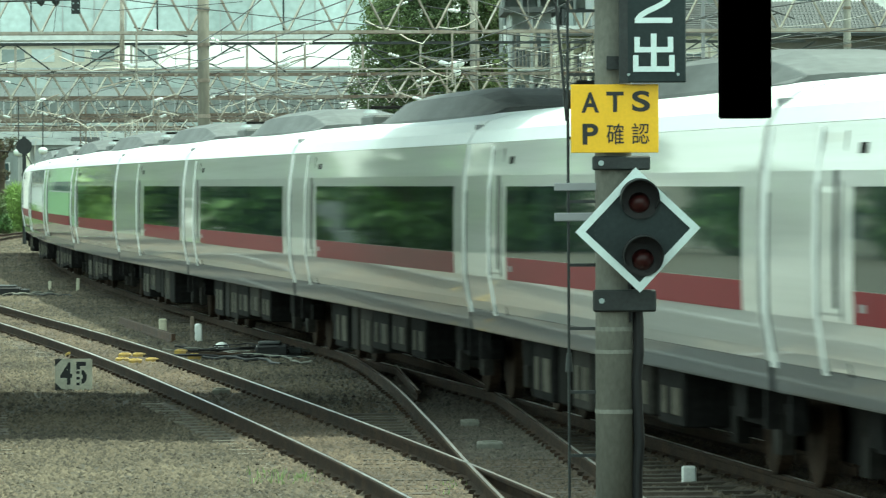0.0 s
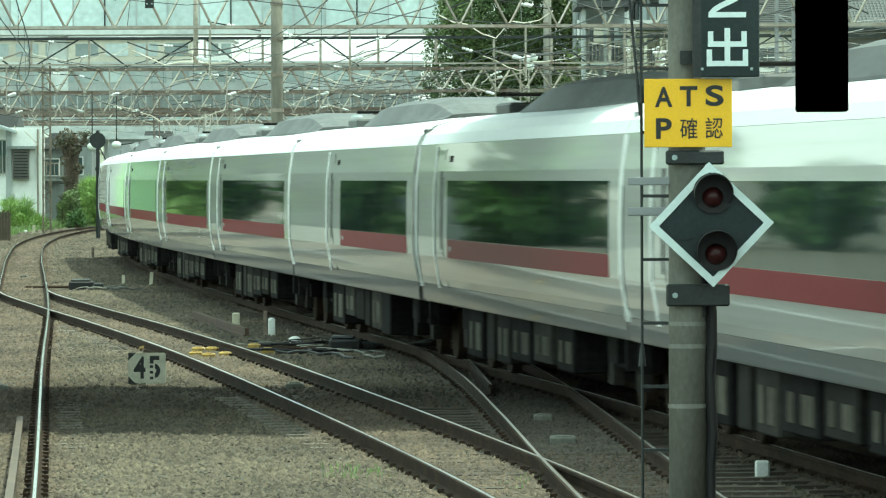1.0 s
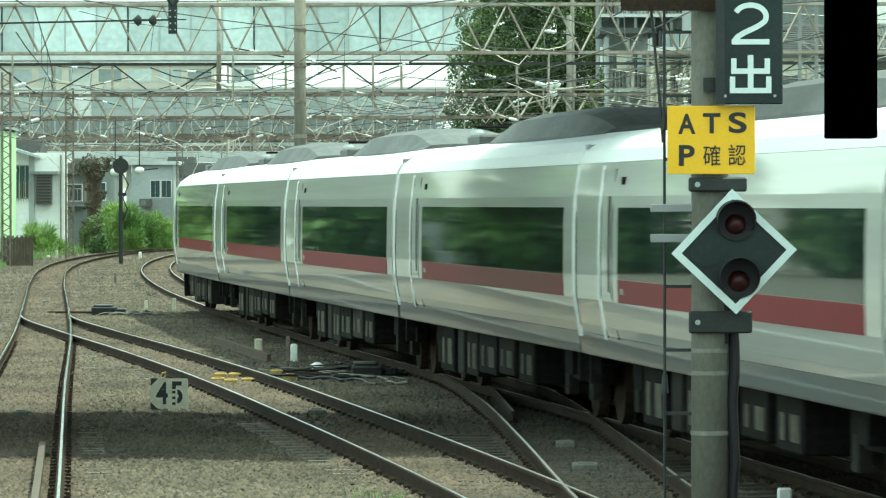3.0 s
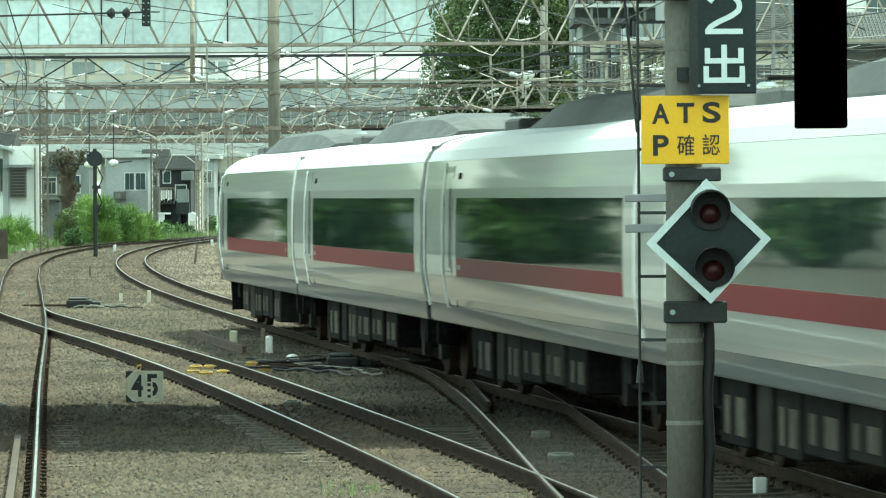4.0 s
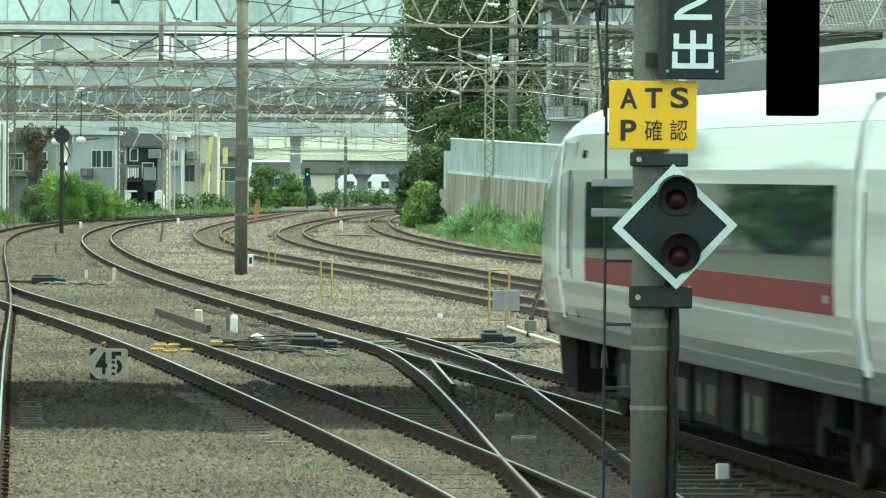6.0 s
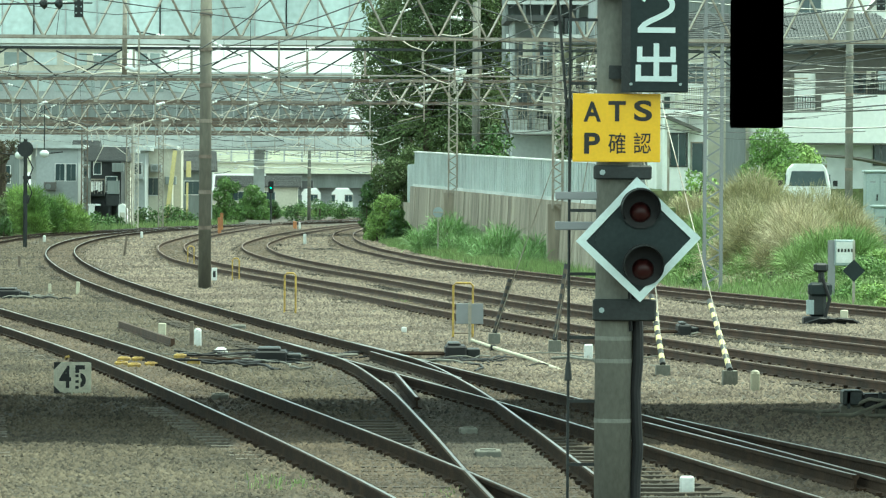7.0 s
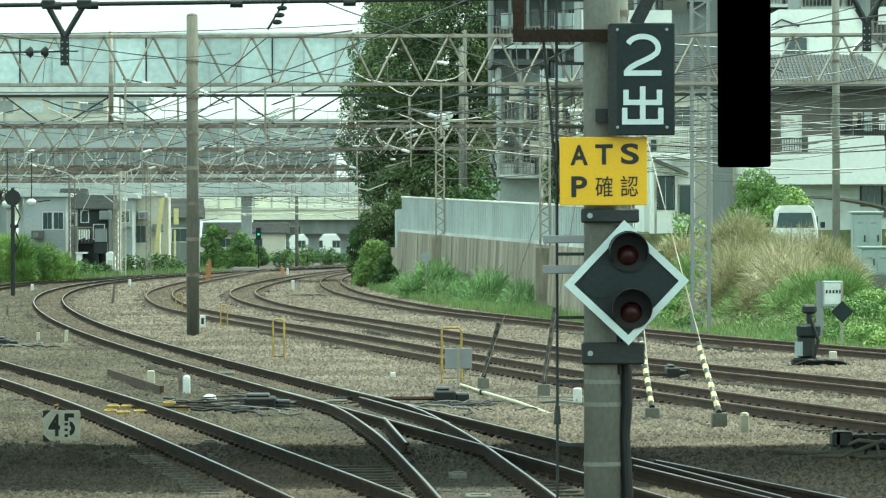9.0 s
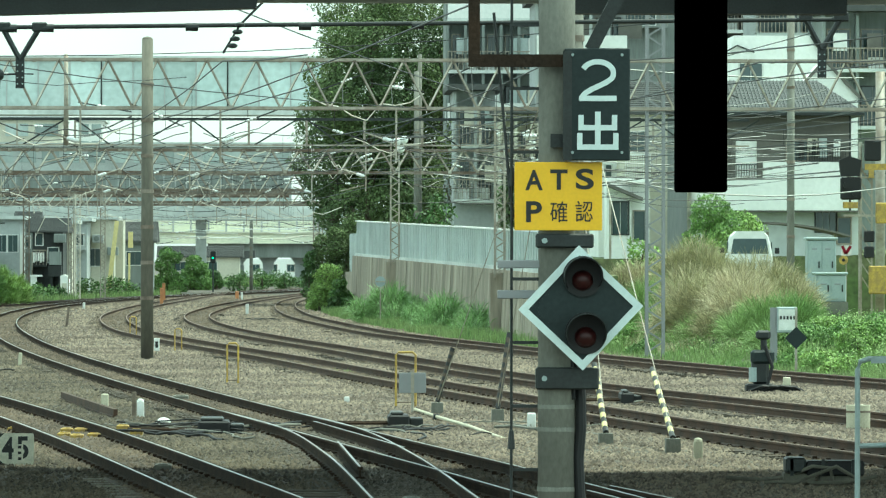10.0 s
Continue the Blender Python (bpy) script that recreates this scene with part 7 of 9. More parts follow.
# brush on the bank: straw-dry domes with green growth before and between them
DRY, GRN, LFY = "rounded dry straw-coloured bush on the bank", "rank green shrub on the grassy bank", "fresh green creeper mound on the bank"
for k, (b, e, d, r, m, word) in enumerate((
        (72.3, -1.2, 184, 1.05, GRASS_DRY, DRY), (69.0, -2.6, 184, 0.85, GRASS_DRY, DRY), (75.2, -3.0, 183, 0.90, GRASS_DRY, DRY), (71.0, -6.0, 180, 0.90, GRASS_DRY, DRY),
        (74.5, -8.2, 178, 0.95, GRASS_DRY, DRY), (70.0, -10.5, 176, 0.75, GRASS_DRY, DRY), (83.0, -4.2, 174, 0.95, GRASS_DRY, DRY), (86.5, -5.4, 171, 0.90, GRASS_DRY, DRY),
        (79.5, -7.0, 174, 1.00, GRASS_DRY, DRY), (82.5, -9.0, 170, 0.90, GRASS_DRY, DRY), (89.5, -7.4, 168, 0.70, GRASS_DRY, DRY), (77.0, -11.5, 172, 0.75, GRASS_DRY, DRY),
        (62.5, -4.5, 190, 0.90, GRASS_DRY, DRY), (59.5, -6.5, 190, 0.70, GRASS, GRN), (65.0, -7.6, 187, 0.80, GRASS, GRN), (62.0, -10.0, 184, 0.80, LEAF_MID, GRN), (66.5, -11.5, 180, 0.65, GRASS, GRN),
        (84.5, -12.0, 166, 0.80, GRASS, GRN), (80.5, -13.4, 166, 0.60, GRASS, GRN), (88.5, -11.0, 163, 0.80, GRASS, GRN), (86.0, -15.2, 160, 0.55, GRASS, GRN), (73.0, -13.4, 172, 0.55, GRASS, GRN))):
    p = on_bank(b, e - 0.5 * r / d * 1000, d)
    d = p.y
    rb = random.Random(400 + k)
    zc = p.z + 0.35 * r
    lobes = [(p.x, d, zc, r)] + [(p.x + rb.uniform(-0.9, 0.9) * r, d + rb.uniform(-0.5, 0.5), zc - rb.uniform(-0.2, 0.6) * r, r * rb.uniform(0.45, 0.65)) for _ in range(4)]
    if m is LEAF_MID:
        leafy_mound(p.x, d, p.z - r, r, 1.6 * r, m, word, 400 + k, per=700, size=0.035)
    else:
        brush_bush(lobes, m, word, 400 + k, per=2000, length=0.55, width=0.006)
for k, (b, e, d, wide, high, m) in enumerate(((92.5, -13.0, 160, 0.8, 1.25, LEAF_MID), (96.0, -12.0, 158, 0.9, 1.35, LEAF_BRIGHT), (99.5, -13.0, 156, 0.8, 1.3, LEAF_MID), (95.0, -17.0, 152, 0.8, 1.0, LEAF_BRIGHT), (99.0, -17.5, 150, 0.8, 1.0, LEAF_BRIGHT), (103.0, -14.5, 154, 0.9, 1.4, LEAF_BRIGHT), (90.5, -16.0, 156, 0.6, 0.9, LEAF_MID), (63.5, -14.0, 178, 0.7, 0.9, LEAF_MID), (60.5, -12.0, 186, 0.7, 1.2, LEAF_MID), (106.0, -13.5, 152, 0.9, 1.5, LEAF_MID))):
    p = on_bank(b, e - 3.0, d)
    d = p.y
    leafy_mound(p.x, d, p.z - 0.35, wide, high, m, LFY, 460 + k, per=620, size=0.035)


def bank():
    """Grassy bank between the far track and the road, with the terrace behind it."""
    foot, height = bank_foot, bank_height
    ys = np.linspace(118, 236, 40)
    us = np.linspace(0, 1, 14)
    sh = Shape()
    vs = []
    for y in ys:
        for u in us:
            x = foot(y) + 22 * u
            vs.append((x, y, height(x, y) + lumpy(x, y, 0.7, 0.10)))
    n = len(us)
    sh.add(vs, [(j * n + i, j * n + i + 1, (j + 1) * n + i + 1, (j + 1) * n + i) for j in range(len(ys) - 1) for i in range(n - 1)])
    solid("grass_bank", sh, EARTH, "earth bank overgrown with dry and green grass", "bank", kind="structure", smooth=True)
    rng = random.Random(77)

    dry, green, low = [], [], []
    for _ in range(5200):
        y = rng.uniform(120, 225)
        x = foot(y) + rng.random() ** 1.2 * 9.0 - 0.3
        az = x / y
        z = height(x, y)
        u = x - foot(y)
        if not 0.050 < az < 0.112 or (y > 190 and az > 0.058):
            continue
        n1 = noise.noise(Vector((x * 0.35, y * 0.10, 1.0)))
        if u < 0.9:
            low.append((x, y, z, rng.uniform(0.35, 0.6)))
        elif 0.066 < az < 0.089 and u > 1.3 and rng.random() < 0.75:
            if rng.random() < 0.4:
                dry.append((x, y, z, rng.uniform(0.5, 0.9)))
        elif (0.060 < az < 0.0905 and n1 > -0.25 and u > 1.0 + 1.4 * max(0.0, (az - 0.070) / 0.02)) or n1 > 0.5:
            if rng.random() < 0.5:
                green.append((x, y, z, rng.uniform(0.4, 0.8)))
            else:
                dry.append((x, y, z, rng.uniform(0.5, 0.9)))
        else:
            green.append((x, y, z, rng.uniform(0.5, 0.95)))
    tufts("dry_grass", dry, 24, 0.42, 0.007, GRASS_DRY, "straw-coloured dry grass on the bank", 5, lean=0.9)
    tufts("green_weeds", green, 22, 0.5, 0.010, GRASS, "rank green weeds on the bank", 6, lean=0.7)
    tufts("short_grass", low, 16, 0.5, 0.014, GRASS, "short green grass at the bank's foot", 7)
    clumps = [(x, y, z + 0.35 * s, 0.42 * s) for x, y, z, s in green[::3]]
    tagged(solid("creeper_leaves", leaf_mass(clumps, 420, 0.034, 8), GRASS, "broad green creeper leaves among weeds", "weeds", kind="stuff"))
    # growth at the foot of the retaining wall
    spots = []
    for _ in range(1500):
        y = rng.uniform(168, 325)
        x = LINE_G(y) + 1.9 + rng.random() * 2.6
        if x > 2.9 + (292 - y) * 0.0453 and y < 296:
            continue
        spots.append((x, y, -0.2, rng.uniform(0.35, 1.0)))
    for cx, cy, r in ((4.30, 238, 1.05), (5.9, 213, 0.80), (6.75, 202, 0.55), (5.2, 224, 0.40)):
        rr = random.Random(int(cy))
        lobes = [(cx, cy, 0.15 + 0.35 * r, 0.85 * r)] + [(cx + rr.uniform(-1.2, 1.2) * r, cy + rr.uniform(-1.5, 1.5), rr.uniform(-0.1, 0.35) * r, r * rr.uniform(0.35, 0.6)) for _ in range(7)]
        brush_bush(lobes, REED, "loose rounded bright green reed clump by the wall", int(cy), per=1500, length=0.75, width=0.009, name="reed_clump", lift=0.9, droop=1.1)
    tufts("trackside_grass", spots, 26, 0.5, 0.010, GRASS, "green grass along the retaining wall", 9)
    # verge beyond the left tracks and far verges
    edge = [(LINE_A(y) - 2.8, y) for y in np.linspace(30, 440, 60)]
    # mostly out of view; kept dark to dim what the car sides mirror
    solid("verge_ground", Shape().sweep([[(x - 110, y, -0.30), (x - 109, y, -0.14), (x - 0.5, y, -0.15), (x, y, -0.30)] for x, y in edge]), VERGE, "overgrown earth verge beyond the tracks", "ground", kind="structure")
    verge = []
    for _ in range(1100):
        y = rng.uniform(180, 430)
        verge.append((LINE_A(y) - 2.6 - rng.random() * 4, y, -0.2, rng.uniform(0.4, 1.0)))
    tufts("verge_grass", verge, 12, 0.6, 0.03, GRASS, "green verge grass beside the left track", 11)
    weeds = []
    for cx, cy in ((-0.492, 52.308, -0.18)[:2], (-0.642, 51.81, -0.18)[:2], (1.324, 136.838, -0.18)[:2], (1.363, 134.848, -0.18)[:2], (0.953, 49.908, -0.18)[:2]):
        for _ in range(14):
            weeds.append((cx + rng.gauss(0, 0.18), cy + rng.gauss(0, 0.7), -0.18, rng.uniform(0.12, 0.3)))
    tufts("ballast_weeds", weeds, 5, 0.35, 0.006, GRASS, "small green weeds growing in ballast", 12)


bank()


# ---- loose things on and beside the tracks ----
def speed_sign():
    s = thing("speed_sign", "weathered white speed plate with black numerals", "sign", Matrix.Translation((0, 73.5, 0)))
    x0, x1, z0, z1 = -3.771, -3.285, -0.128, 0.276
    c = 0.10
    out = [(x0, z0 + c), (x0 + c, z0), (x1 - 0.02, z0), (x1, z0 + 0.02), (x1, z1 - 0.02), (x1 - 0.02, z1), (x0 + c, z1), (x0, z1 - c)]
    part("plate", Shape().sweep([[(a, 0.0, b) for a, b in out], [(a, 0.02, b) for a, b in out]]), OLD_SIGN, s)
    for a, b, d in ((x0, z0, 1), (x0, z1, -1)):
        part("corner_mark", Shape().sweep([[(a, y, b), (a + c, y, b), (a, y, b + d * c)] for y in (-0.004, 0.018)]), SIGN_BLACK, s)
    text_part("4", -3.624, -0.005, 0.085, 0.29, 0.155, SIGN_BLACK, s, "numeral")
    text_part("5", -3.432, -0.005, 0.092, 0.29, 0.155, SIGN_BLACK, s, "numeral")
    part("small_strip", Shape().box(-3.513, -3.425, -0.012, -0.006, -0.099, 0.137), OLD_SIGN, s)
    for k in range(3):
        z = -0.069 + 0.075 * k
        part("strip_mark", Shape().box(-3.491, -3.447, -0.015, -0.012, z, z + 0.035), SIGN_BLACK, s)
    part("foot_block", Shape().box(-3.572, -3.337, -0.05, 0.10, -0.25, -0.13, taper=0.03), CONC_FAR, s)


speed_sign()


def stub(p, w, h, material, label, name="marker_post", category="marker", cap=False, lean=0.0):
    s = thing(name, label, category, Matrix.Translation(p) @ Matrix.Rotation(lean, 4, "Y"), group="marker posts")
    part("shaft", Shape().bevel_box(-w / 2, w / 2, -w / 2, w / 2, -0.12, h, w * 0.12), material, s)
    if cap:
        part("cap", Shape().ball((0, 0, h), w * 0.52, n=10, squash=0.6), material, s, smooth=True)
    return s


stub((-2.534, 97.842, -0.18), 0.125, 0.27, WHITE, "white round-topped marker post in ballast", cap=True)
stub((-3.33, 103.422, -0.18), 0.14, 0.26, CREAM, "cream concrete stub beside track")
stub((-2.651, 98.195, -0.18), 0.07, 0.42, STEEL_RUST, "rusty steel stake beside track")
stub((3.108, 51.032, -0.18), 0.13, 0.15, WHITE, "short white square post in ballast")
stub((3.929, 90.786, -0.18), 0.14, 0.26, WHITE, "short white square post in ballast")
stub((-7.578, 145.455, -0.18), 0.08, 0.25, CREAM, "pale concrete marker stub")
stub((-6.793, 143.915, -0.18), 0.09, 0.34, CREAM, "weathered wooden marker stake", lean=0.05)
stub((-11.092, 192.908, -0.18), 0.09, 0.40, STEEL_RUST, "rusty marker stake beside track")
stub((-8.767, 224.793, -0.18), 0.10, 0.85, STEEL_RUST, "rusty leaning stake between tracks", lean=0.12)
stub((-14.89, 280.412, -0.18), 0.14, 0.32, WHITE, "white marker post between tracks", cap=True)
stub((-20.082, 289.362, -0.18), 0.20, 0.12, WHITE, "small white marker block")
stub((-19.441, 286.316, -0.18), 0.13, 0.40, CREAM, "cream marker post beside track")
stub((-11.096, 309.091, -0.18), 0.14, 0.32, WHITE, "white marker post between tracks", cap=True)
stub((-17.168, 353.247, -0.18), 0.22, 0.30, WHITE, "white marker post beside track")
stub((5.656, 77.625, -0.18), 0.12, 0.24, CREAM, "cream plastic cable marker post", cap=True)
stub((10.671, 120.446, -0.18), 0.16, 0.22, CREAM, "pale marker block beside the rail")
stub((8.609, 96.854, -0.18), 0.14, 0.12, WHITE, "small white marker block in ballast")
stub((1.144, 108.056, -0.18), 0.10, 0.10, WHITE, "small white marker block in ballast")
stub((4.936, 272.207, -0.18), 0.20, 0.30, WHITE, "white numbered post by the grass")
stub((-1.992, 282.03, -0.18), 0.16, 0.5, WHITE, "white marker post between far tracks")
stub((-7.534, 339.793, -0.18), 0.2, 1.0, ORANGE, "faded orange post between far tracks")
stub((-7.80, 357.778, -0.18), 0.2, 1.2, ORANGE, "faded orange post between far tracks")
stub((-3.40, 384, -0.18), 0.24, 0.55, ORANGE, "faded orange marker between far tracks")
stub((-3.05, 382, -0.18), 0.14, 0.5, WHITE, "white marker post between far tracks")
stub((12.35, 155.3, -0.18), 0.10, 0.60, GUARD_YELLOW, "yellow post at the bank's foot")

dome = thing("white_dome", "white rounded cap lying in the ballast", "marker", Matrix.Translation((-2.052, 94.118, -0.18)))
part("cap", Shape().ball((0, 0, 0.0), 0.12, n=14, squash=0.75), WHITE, dome, smooth=True)
part("rim", Shape().tube((0, 0, -0.05), (0, 0, 0.01), 0.125, n=14), WHITE, dome)


crate = thing("crate", "white plastic crate at the foot of the bank", "crate", Matrix.Translation((10.45, 177.5, -0.15)))
part("shell", Shape().bevel_box(-0.27, 0.27, -0.2, 0.2, -0.1, 0.34, 0.03), WHITE, crate)
part("rim", Shape().bevel_box(-0.30, 0.30, -0.23, 0.23, 0.30, 0.37, 0.02), WHITE, crate)
rack = thing("pipe_rack", "low dark wire rack at the bank's foot", "rack", Matrix.Translation((12.0, 155.2, -0.18)))
for k in range(5):
    part("bar", Shape().tube((-0.28 + 0.13 * k, 0, -0.1), (-0.28 + 0.13 * k, 0, 0.52), 0.012, n=6), STEEL_DARK, rack)
part("top_bar", Shape().tube((-0.30, 0, 0.52), (0.26, 0, 0.52), 0.014, n=6), STEEL_DARK, rack)


def plate(p, w, d, h, material, label, name, category):
    t = thing(name, label, category, Matrix.Translation(p), group=name + "s")
    part("slab", Shape().bevel_box(-w / 2, w / 2, -d / 2, d / 2, -0.05, h, 0.012), material, t)
    part("lug", Shape().box(-w * 0.3, w * 0.3, -d * 0.2, d * 0.2, h, h + 0.012), material, t)
    return t


for q in ((-4.284, 88.889, -0.18), (-3.435, 88.312, -0.18), (-3.215, 88.312, -0.18), (-3.391, 86.076, -0.18), (-3.163, 85.266, -0.18), (-2.926, 85.804, -0.18), (-2.612, 90.066, -0.18), (-2.334, 87.742, -0.18)):
    plate(q, 0.20, 0.26, 0.080, RAIL_YELLOW, "yellow painted rail brace between the rails", "rail_brace", "rail brace")
for q, w in (((-1.588, 72.533, -0.18), 0.22), ((-10.756, 154.545, -0.18), 0.20), ((-5.353, 72.149, -0.18), 0.20), ((1.466, 57.263, -0.18), 0.26), ((1.382, 62.529, -0.18), 0.2)):
    plate(q, w, 0.5, 0.09, CONC, "small grey track box on a sleeper", "track_box", "track box")
plate((-2.046, 108.836, -0.18), 0.3, 0.5, 0.10, CONC, "small grey track box on a sleeper", "track_box", "track box")


def loose_rail():
    a, b = Vector((-4.361, 110.121, -0.18)), Vector((-2.954, 97.491, -0.18))
    r = thing("loose_rail", "short rusty rail lying in the ballast", "rail piece")
    part("rail_bar", Shape().bar(a + Vector((0, 0, 0.06)), b + Vector((0, 0, 0.06)), 0.07, 0.15), RAIL_BROWN, r)
    part("rail_foot", Shape().bar(a, b, 0.13, 0.03), RAIL_BROWN, r)


loose_rail()


def timber_cover():
    """The flat tan cover strip beside the inner rail of the camera's track."""
    runs = along(LINE_A, 38, 61, 3.0, 0.36)
    c = thing("cover_strip", "flat tan insulating strip beside the rail", "cover strip")
    part("strip", Shape().sweep([[p + Vector((a, 0, b)) for a, b in ((-0.034, -0.10), (0.034, -0.10), (0.034, -0.02), (-0.034, -0.02))] for p, w in runs]), TAN, c)
    for k in range(0, len(runs), 2):
        p = runs[k][0]
        part("clip", Shape().box(p.x - 0.03, p.x + 0.03, p.y - 0.05, p.y + 0.05, -0.22, -0.10), STEEL_DARK, c)


timber_cover()


def cable_heap(cx, cy, n, spread, seed, label, materials=(BLACK, BLACK, CONC)):
    rng = random.Random(seed)
    t = thing("cable_run", label, "cables", Matrix.Translation((cx, cy, -0.18)))
    for k in range(n):
        x, y = rng.gauss(0, spread * 0.5), rng.gauss(0, spread * 1.6)
        pts = []
        a = rng.uniform(-0.5, 0.5)
        for i in range(9):
            pts.append((x, y, 0.03 + rng.uniform(0, 0.05)))
            a += rng.uniform(-0.5, 0.5)
            x += spread * 0.24 * math.cos(a)
            y += spread * 0.7 * math.sin(a)
        part("cable", Shape().wire(pts, rng.choice((0.012, 0.016, 0.024)), n=6), rng.choice(materials), t)
    return t


def point_rodding(p, w, label):
    """A low switch machine with lid, side box and rods."""
    t = thing("switch_machine", label, "switch machine", Matrix.Translation(p))
    part("case", Shape().bevel_box(-w / 2, w / 2, -0.5, 0.5, -0.05, 0.20, 0.03), BLACK, t)
    part("lid", Shape().bevel_box(-w / 2 + 0.04, w / 2 - 0.1, -0.45, 0.45, 0.20, 0.25, 0.02), STEEL_DARK, t)
    part("side_box", Shape().bevel_box(w / 2, w / 2 + 0.22, -0.3, 0.3, -0.05, 0.15, 0.02), STEEL_DARK, t)
    for y in (-0.3, 0.25):
        part("rod", Shape().tube((-w / 2 - 1.1, y, 0.06), (-w / 2, y, 0.06), 0.025, n=6), RAIL_RUST, t)


q = (-1.63, 88.599, -0.18)
cable_heap(q[0], q[1], 13, 0.85, 1, "tangle of black cables and rods beside switch")
cable_heap(-2.429, 92, 7, 0.8, 2, "black cables running to the switch")
point_rodding((-1.143, 88.599, -0.18), 0.5, "black low switch machine with rods")
q = (1.578, 89.048, -0.18)
cable_heap(q[0], q[1], 9, 0.6, 3, "pale and black cables lying by the switch", (BLACK, BLACK, CONC))
point_rodding((1.816, 92.087, -0.18), 0.35, "dark low switch machine beside track")
q = (-8.132, 138.071, -0.18)
cable_heap(q[0], q[1], 6, 0.6, 4, "cables and rods at the far switch", (BLACK, CONC, CONC))
point_rodding((-8.286, 139.487, -0.18), 0.6, "grey low switch machine at far points")
q = (-1.737, 253.175, -0.18)
cable_heap(q[0], q[1], 6, 0.7, 5, "dark cables at the far points", (BLACK, BLACK, CONC))
q = (6.779, 107.451, -0.18)
cable_heap(q[0], q[1], 8, 0.6, 6, "cables and rods by the siding points", (BLACK, CONC, CONC))
point_rodding((6.459, 107.486, -0.18), 0.25, "rusty siding point lever box")
cable_heap(3.002, 92, 3, 1.3, 7, "pale conduit lying on ballast", (CONC, TIE_CONC, CONC))


pale_pipe = thing("conduit", "pale beige conduit lying on the ballast", "conduit")
part("pipe", Shape().wire([(2.28, 100.7, -0.13), (2.55, 96.5, -0.14), (2.95, 90.0, -0.13), (3.26, 84.5, -0.15)], 0.028, n=8), CREAM, pale_pipe)
part("clip", Shape().box(2.50, 2.60, 96.4, 96.6, -0.2, -0.10), STEEL_DARK, pale_pipe)


def big_machine():
    p = (6.464, 67.883, -0.18)
    m = thing("switch_machine", "tall black switch motor on concrete feet", "switch machine", Matrix.Translation(p))
    part("housing", Shape().bevel_box(-0.20, 0.50, 0.1, 0.5, 0.12, 0.30, 0.02), BLACK, m)
    part("housing", Shape().bevel_box(-0.45, -0.21, 0.08, 0.5, 0.16, 0.34, 0.02), STEEL_DARK, m)
    for x in (-0.38, 0.0, 0.36):
        part("lug", Shape().box(x - 0.02, x + 0.02, 0.08, 0.1, 0.12, 0.32), STEEL_DARK, m)
    for x in (-0.28, 0.16):
        part("foot", Shape().bevel_box(x - 0.19, x + 0.19, 0.15, 0.45, -0.05, 0.16, 0.02), CONC_DARK, m)
    t = thing("cable_run", "thick black cables leaving the switch machine", "cables", Matrix.Translation(p))
    for k, pts in enumerate((((-1.6, 0.3, 0.05), (-1.0, 0.2, 0.03), (-0.6, -0.3, 0.08), (-0.2, -0.55, 0.22), (0.1, -0.6, 0.2), (0.15, -0.6, 0.02)), ((-1.0, -0.4, 0.02), (-0.5, -0.6, 0.03), (-0.1, -0.7, 0.14), (0.2, -0.65, 0.22), (0.6, -0.7, 0.05)), ((-0.2, -0.6, 0.02), (0.3, -0.8, 0.03), (0.9, -0.6, 0.10)))):
        part("cable", Shape().wire([(x * 0.7, y + 0.55, z + 0.02) for x, y, z in pts], 0.024, n=8), CONC_DARK, t)


big_machine()


def pipe_frame():
    """Bent grey pipe frame at the right and the round concrete marker beside it."""
    d = 62
    f = thing("barrier", "bent galvanised pipe barrier beside the tracks", "barrier")
    x, z = 6.272, 1.457
    part("upright", Shape().wire([(x, d, -0.3), (x, d, z - 0.12), (x + 0.03, d, z - 0.03), (x + 0.12, d, z), (x + 0.7, d, z)], 0.03, n=10), CABINET, f)
    part("cross_bar", Shape().tube((x, d, 0.496), (x + 0.8, d, 0.527), 0.028, n=8), CABINET, f)
    part("plate", Shape().box(x + 0.15, x + 0.7, d - 0.03, d + 0.03, z - 0.05, z + 0.02), CABINET, f)
    c = thing("concrete_bollard", "round cream concrete cable pit collar", "bollard", Matrix.Translation((9.076, 89.591, -0.18)))
    part("collar", Shape().tube((0, 0, -0.1), (0, 0, 0.42), 0.19, n=20), CREAM, c, smooth=False)
    part("strap", Shape().tube((0, 0, 0.30), (0, 0, 0.33), 0.197, n=20), STEEL_RUST, c)


pipe_frame()


def guy(foot, guard_top, tops, label, band=GUARD_YELLOW):
    g = thing("guy_wire", label, "guy wire", group="guy wires")
    foot, top = Vector(foot), Vector(tops)
    gt = Vector(guard_top)
    part("anchor_block", Shape().box(foot.x - 0.11, foot.x + 0.11, foot.y - 0.15, foot.y + 0.15, -0.35, foot.z + 0.19, taper=0.01), CONC, g)
    base = foot + Vector((0, 0, 0.20))
    part("wire", Shape().tube(base, top, 0.008, n=6), STEEL_PALE, g)
    n = 15
    for k in range(n):
        a, b = base.lerp(gt, k / n), base.lerp(gt, (k + 1) / n)
        part("guard_band", Shape().tube(a, b, 0.042, n=10), band if k % 2 else SIGN_BLACK, g)
    return g


TOP = (4.54, 92, 6.3)
guy((4.655, 82.434, -0.18), (4.57, 84, 0.987), TOP, "guy wire with yellow and black striped guard")
guy((5.465, 79.934, -0.18), (5.371, 83, 0.937), TOP, "guy wire with yellow and black striped guard")
guy((2.657, 99.944, -0.18), (2.932, 100, 0.978), TOP, "guy wire with dull brown and black guard", TAN)
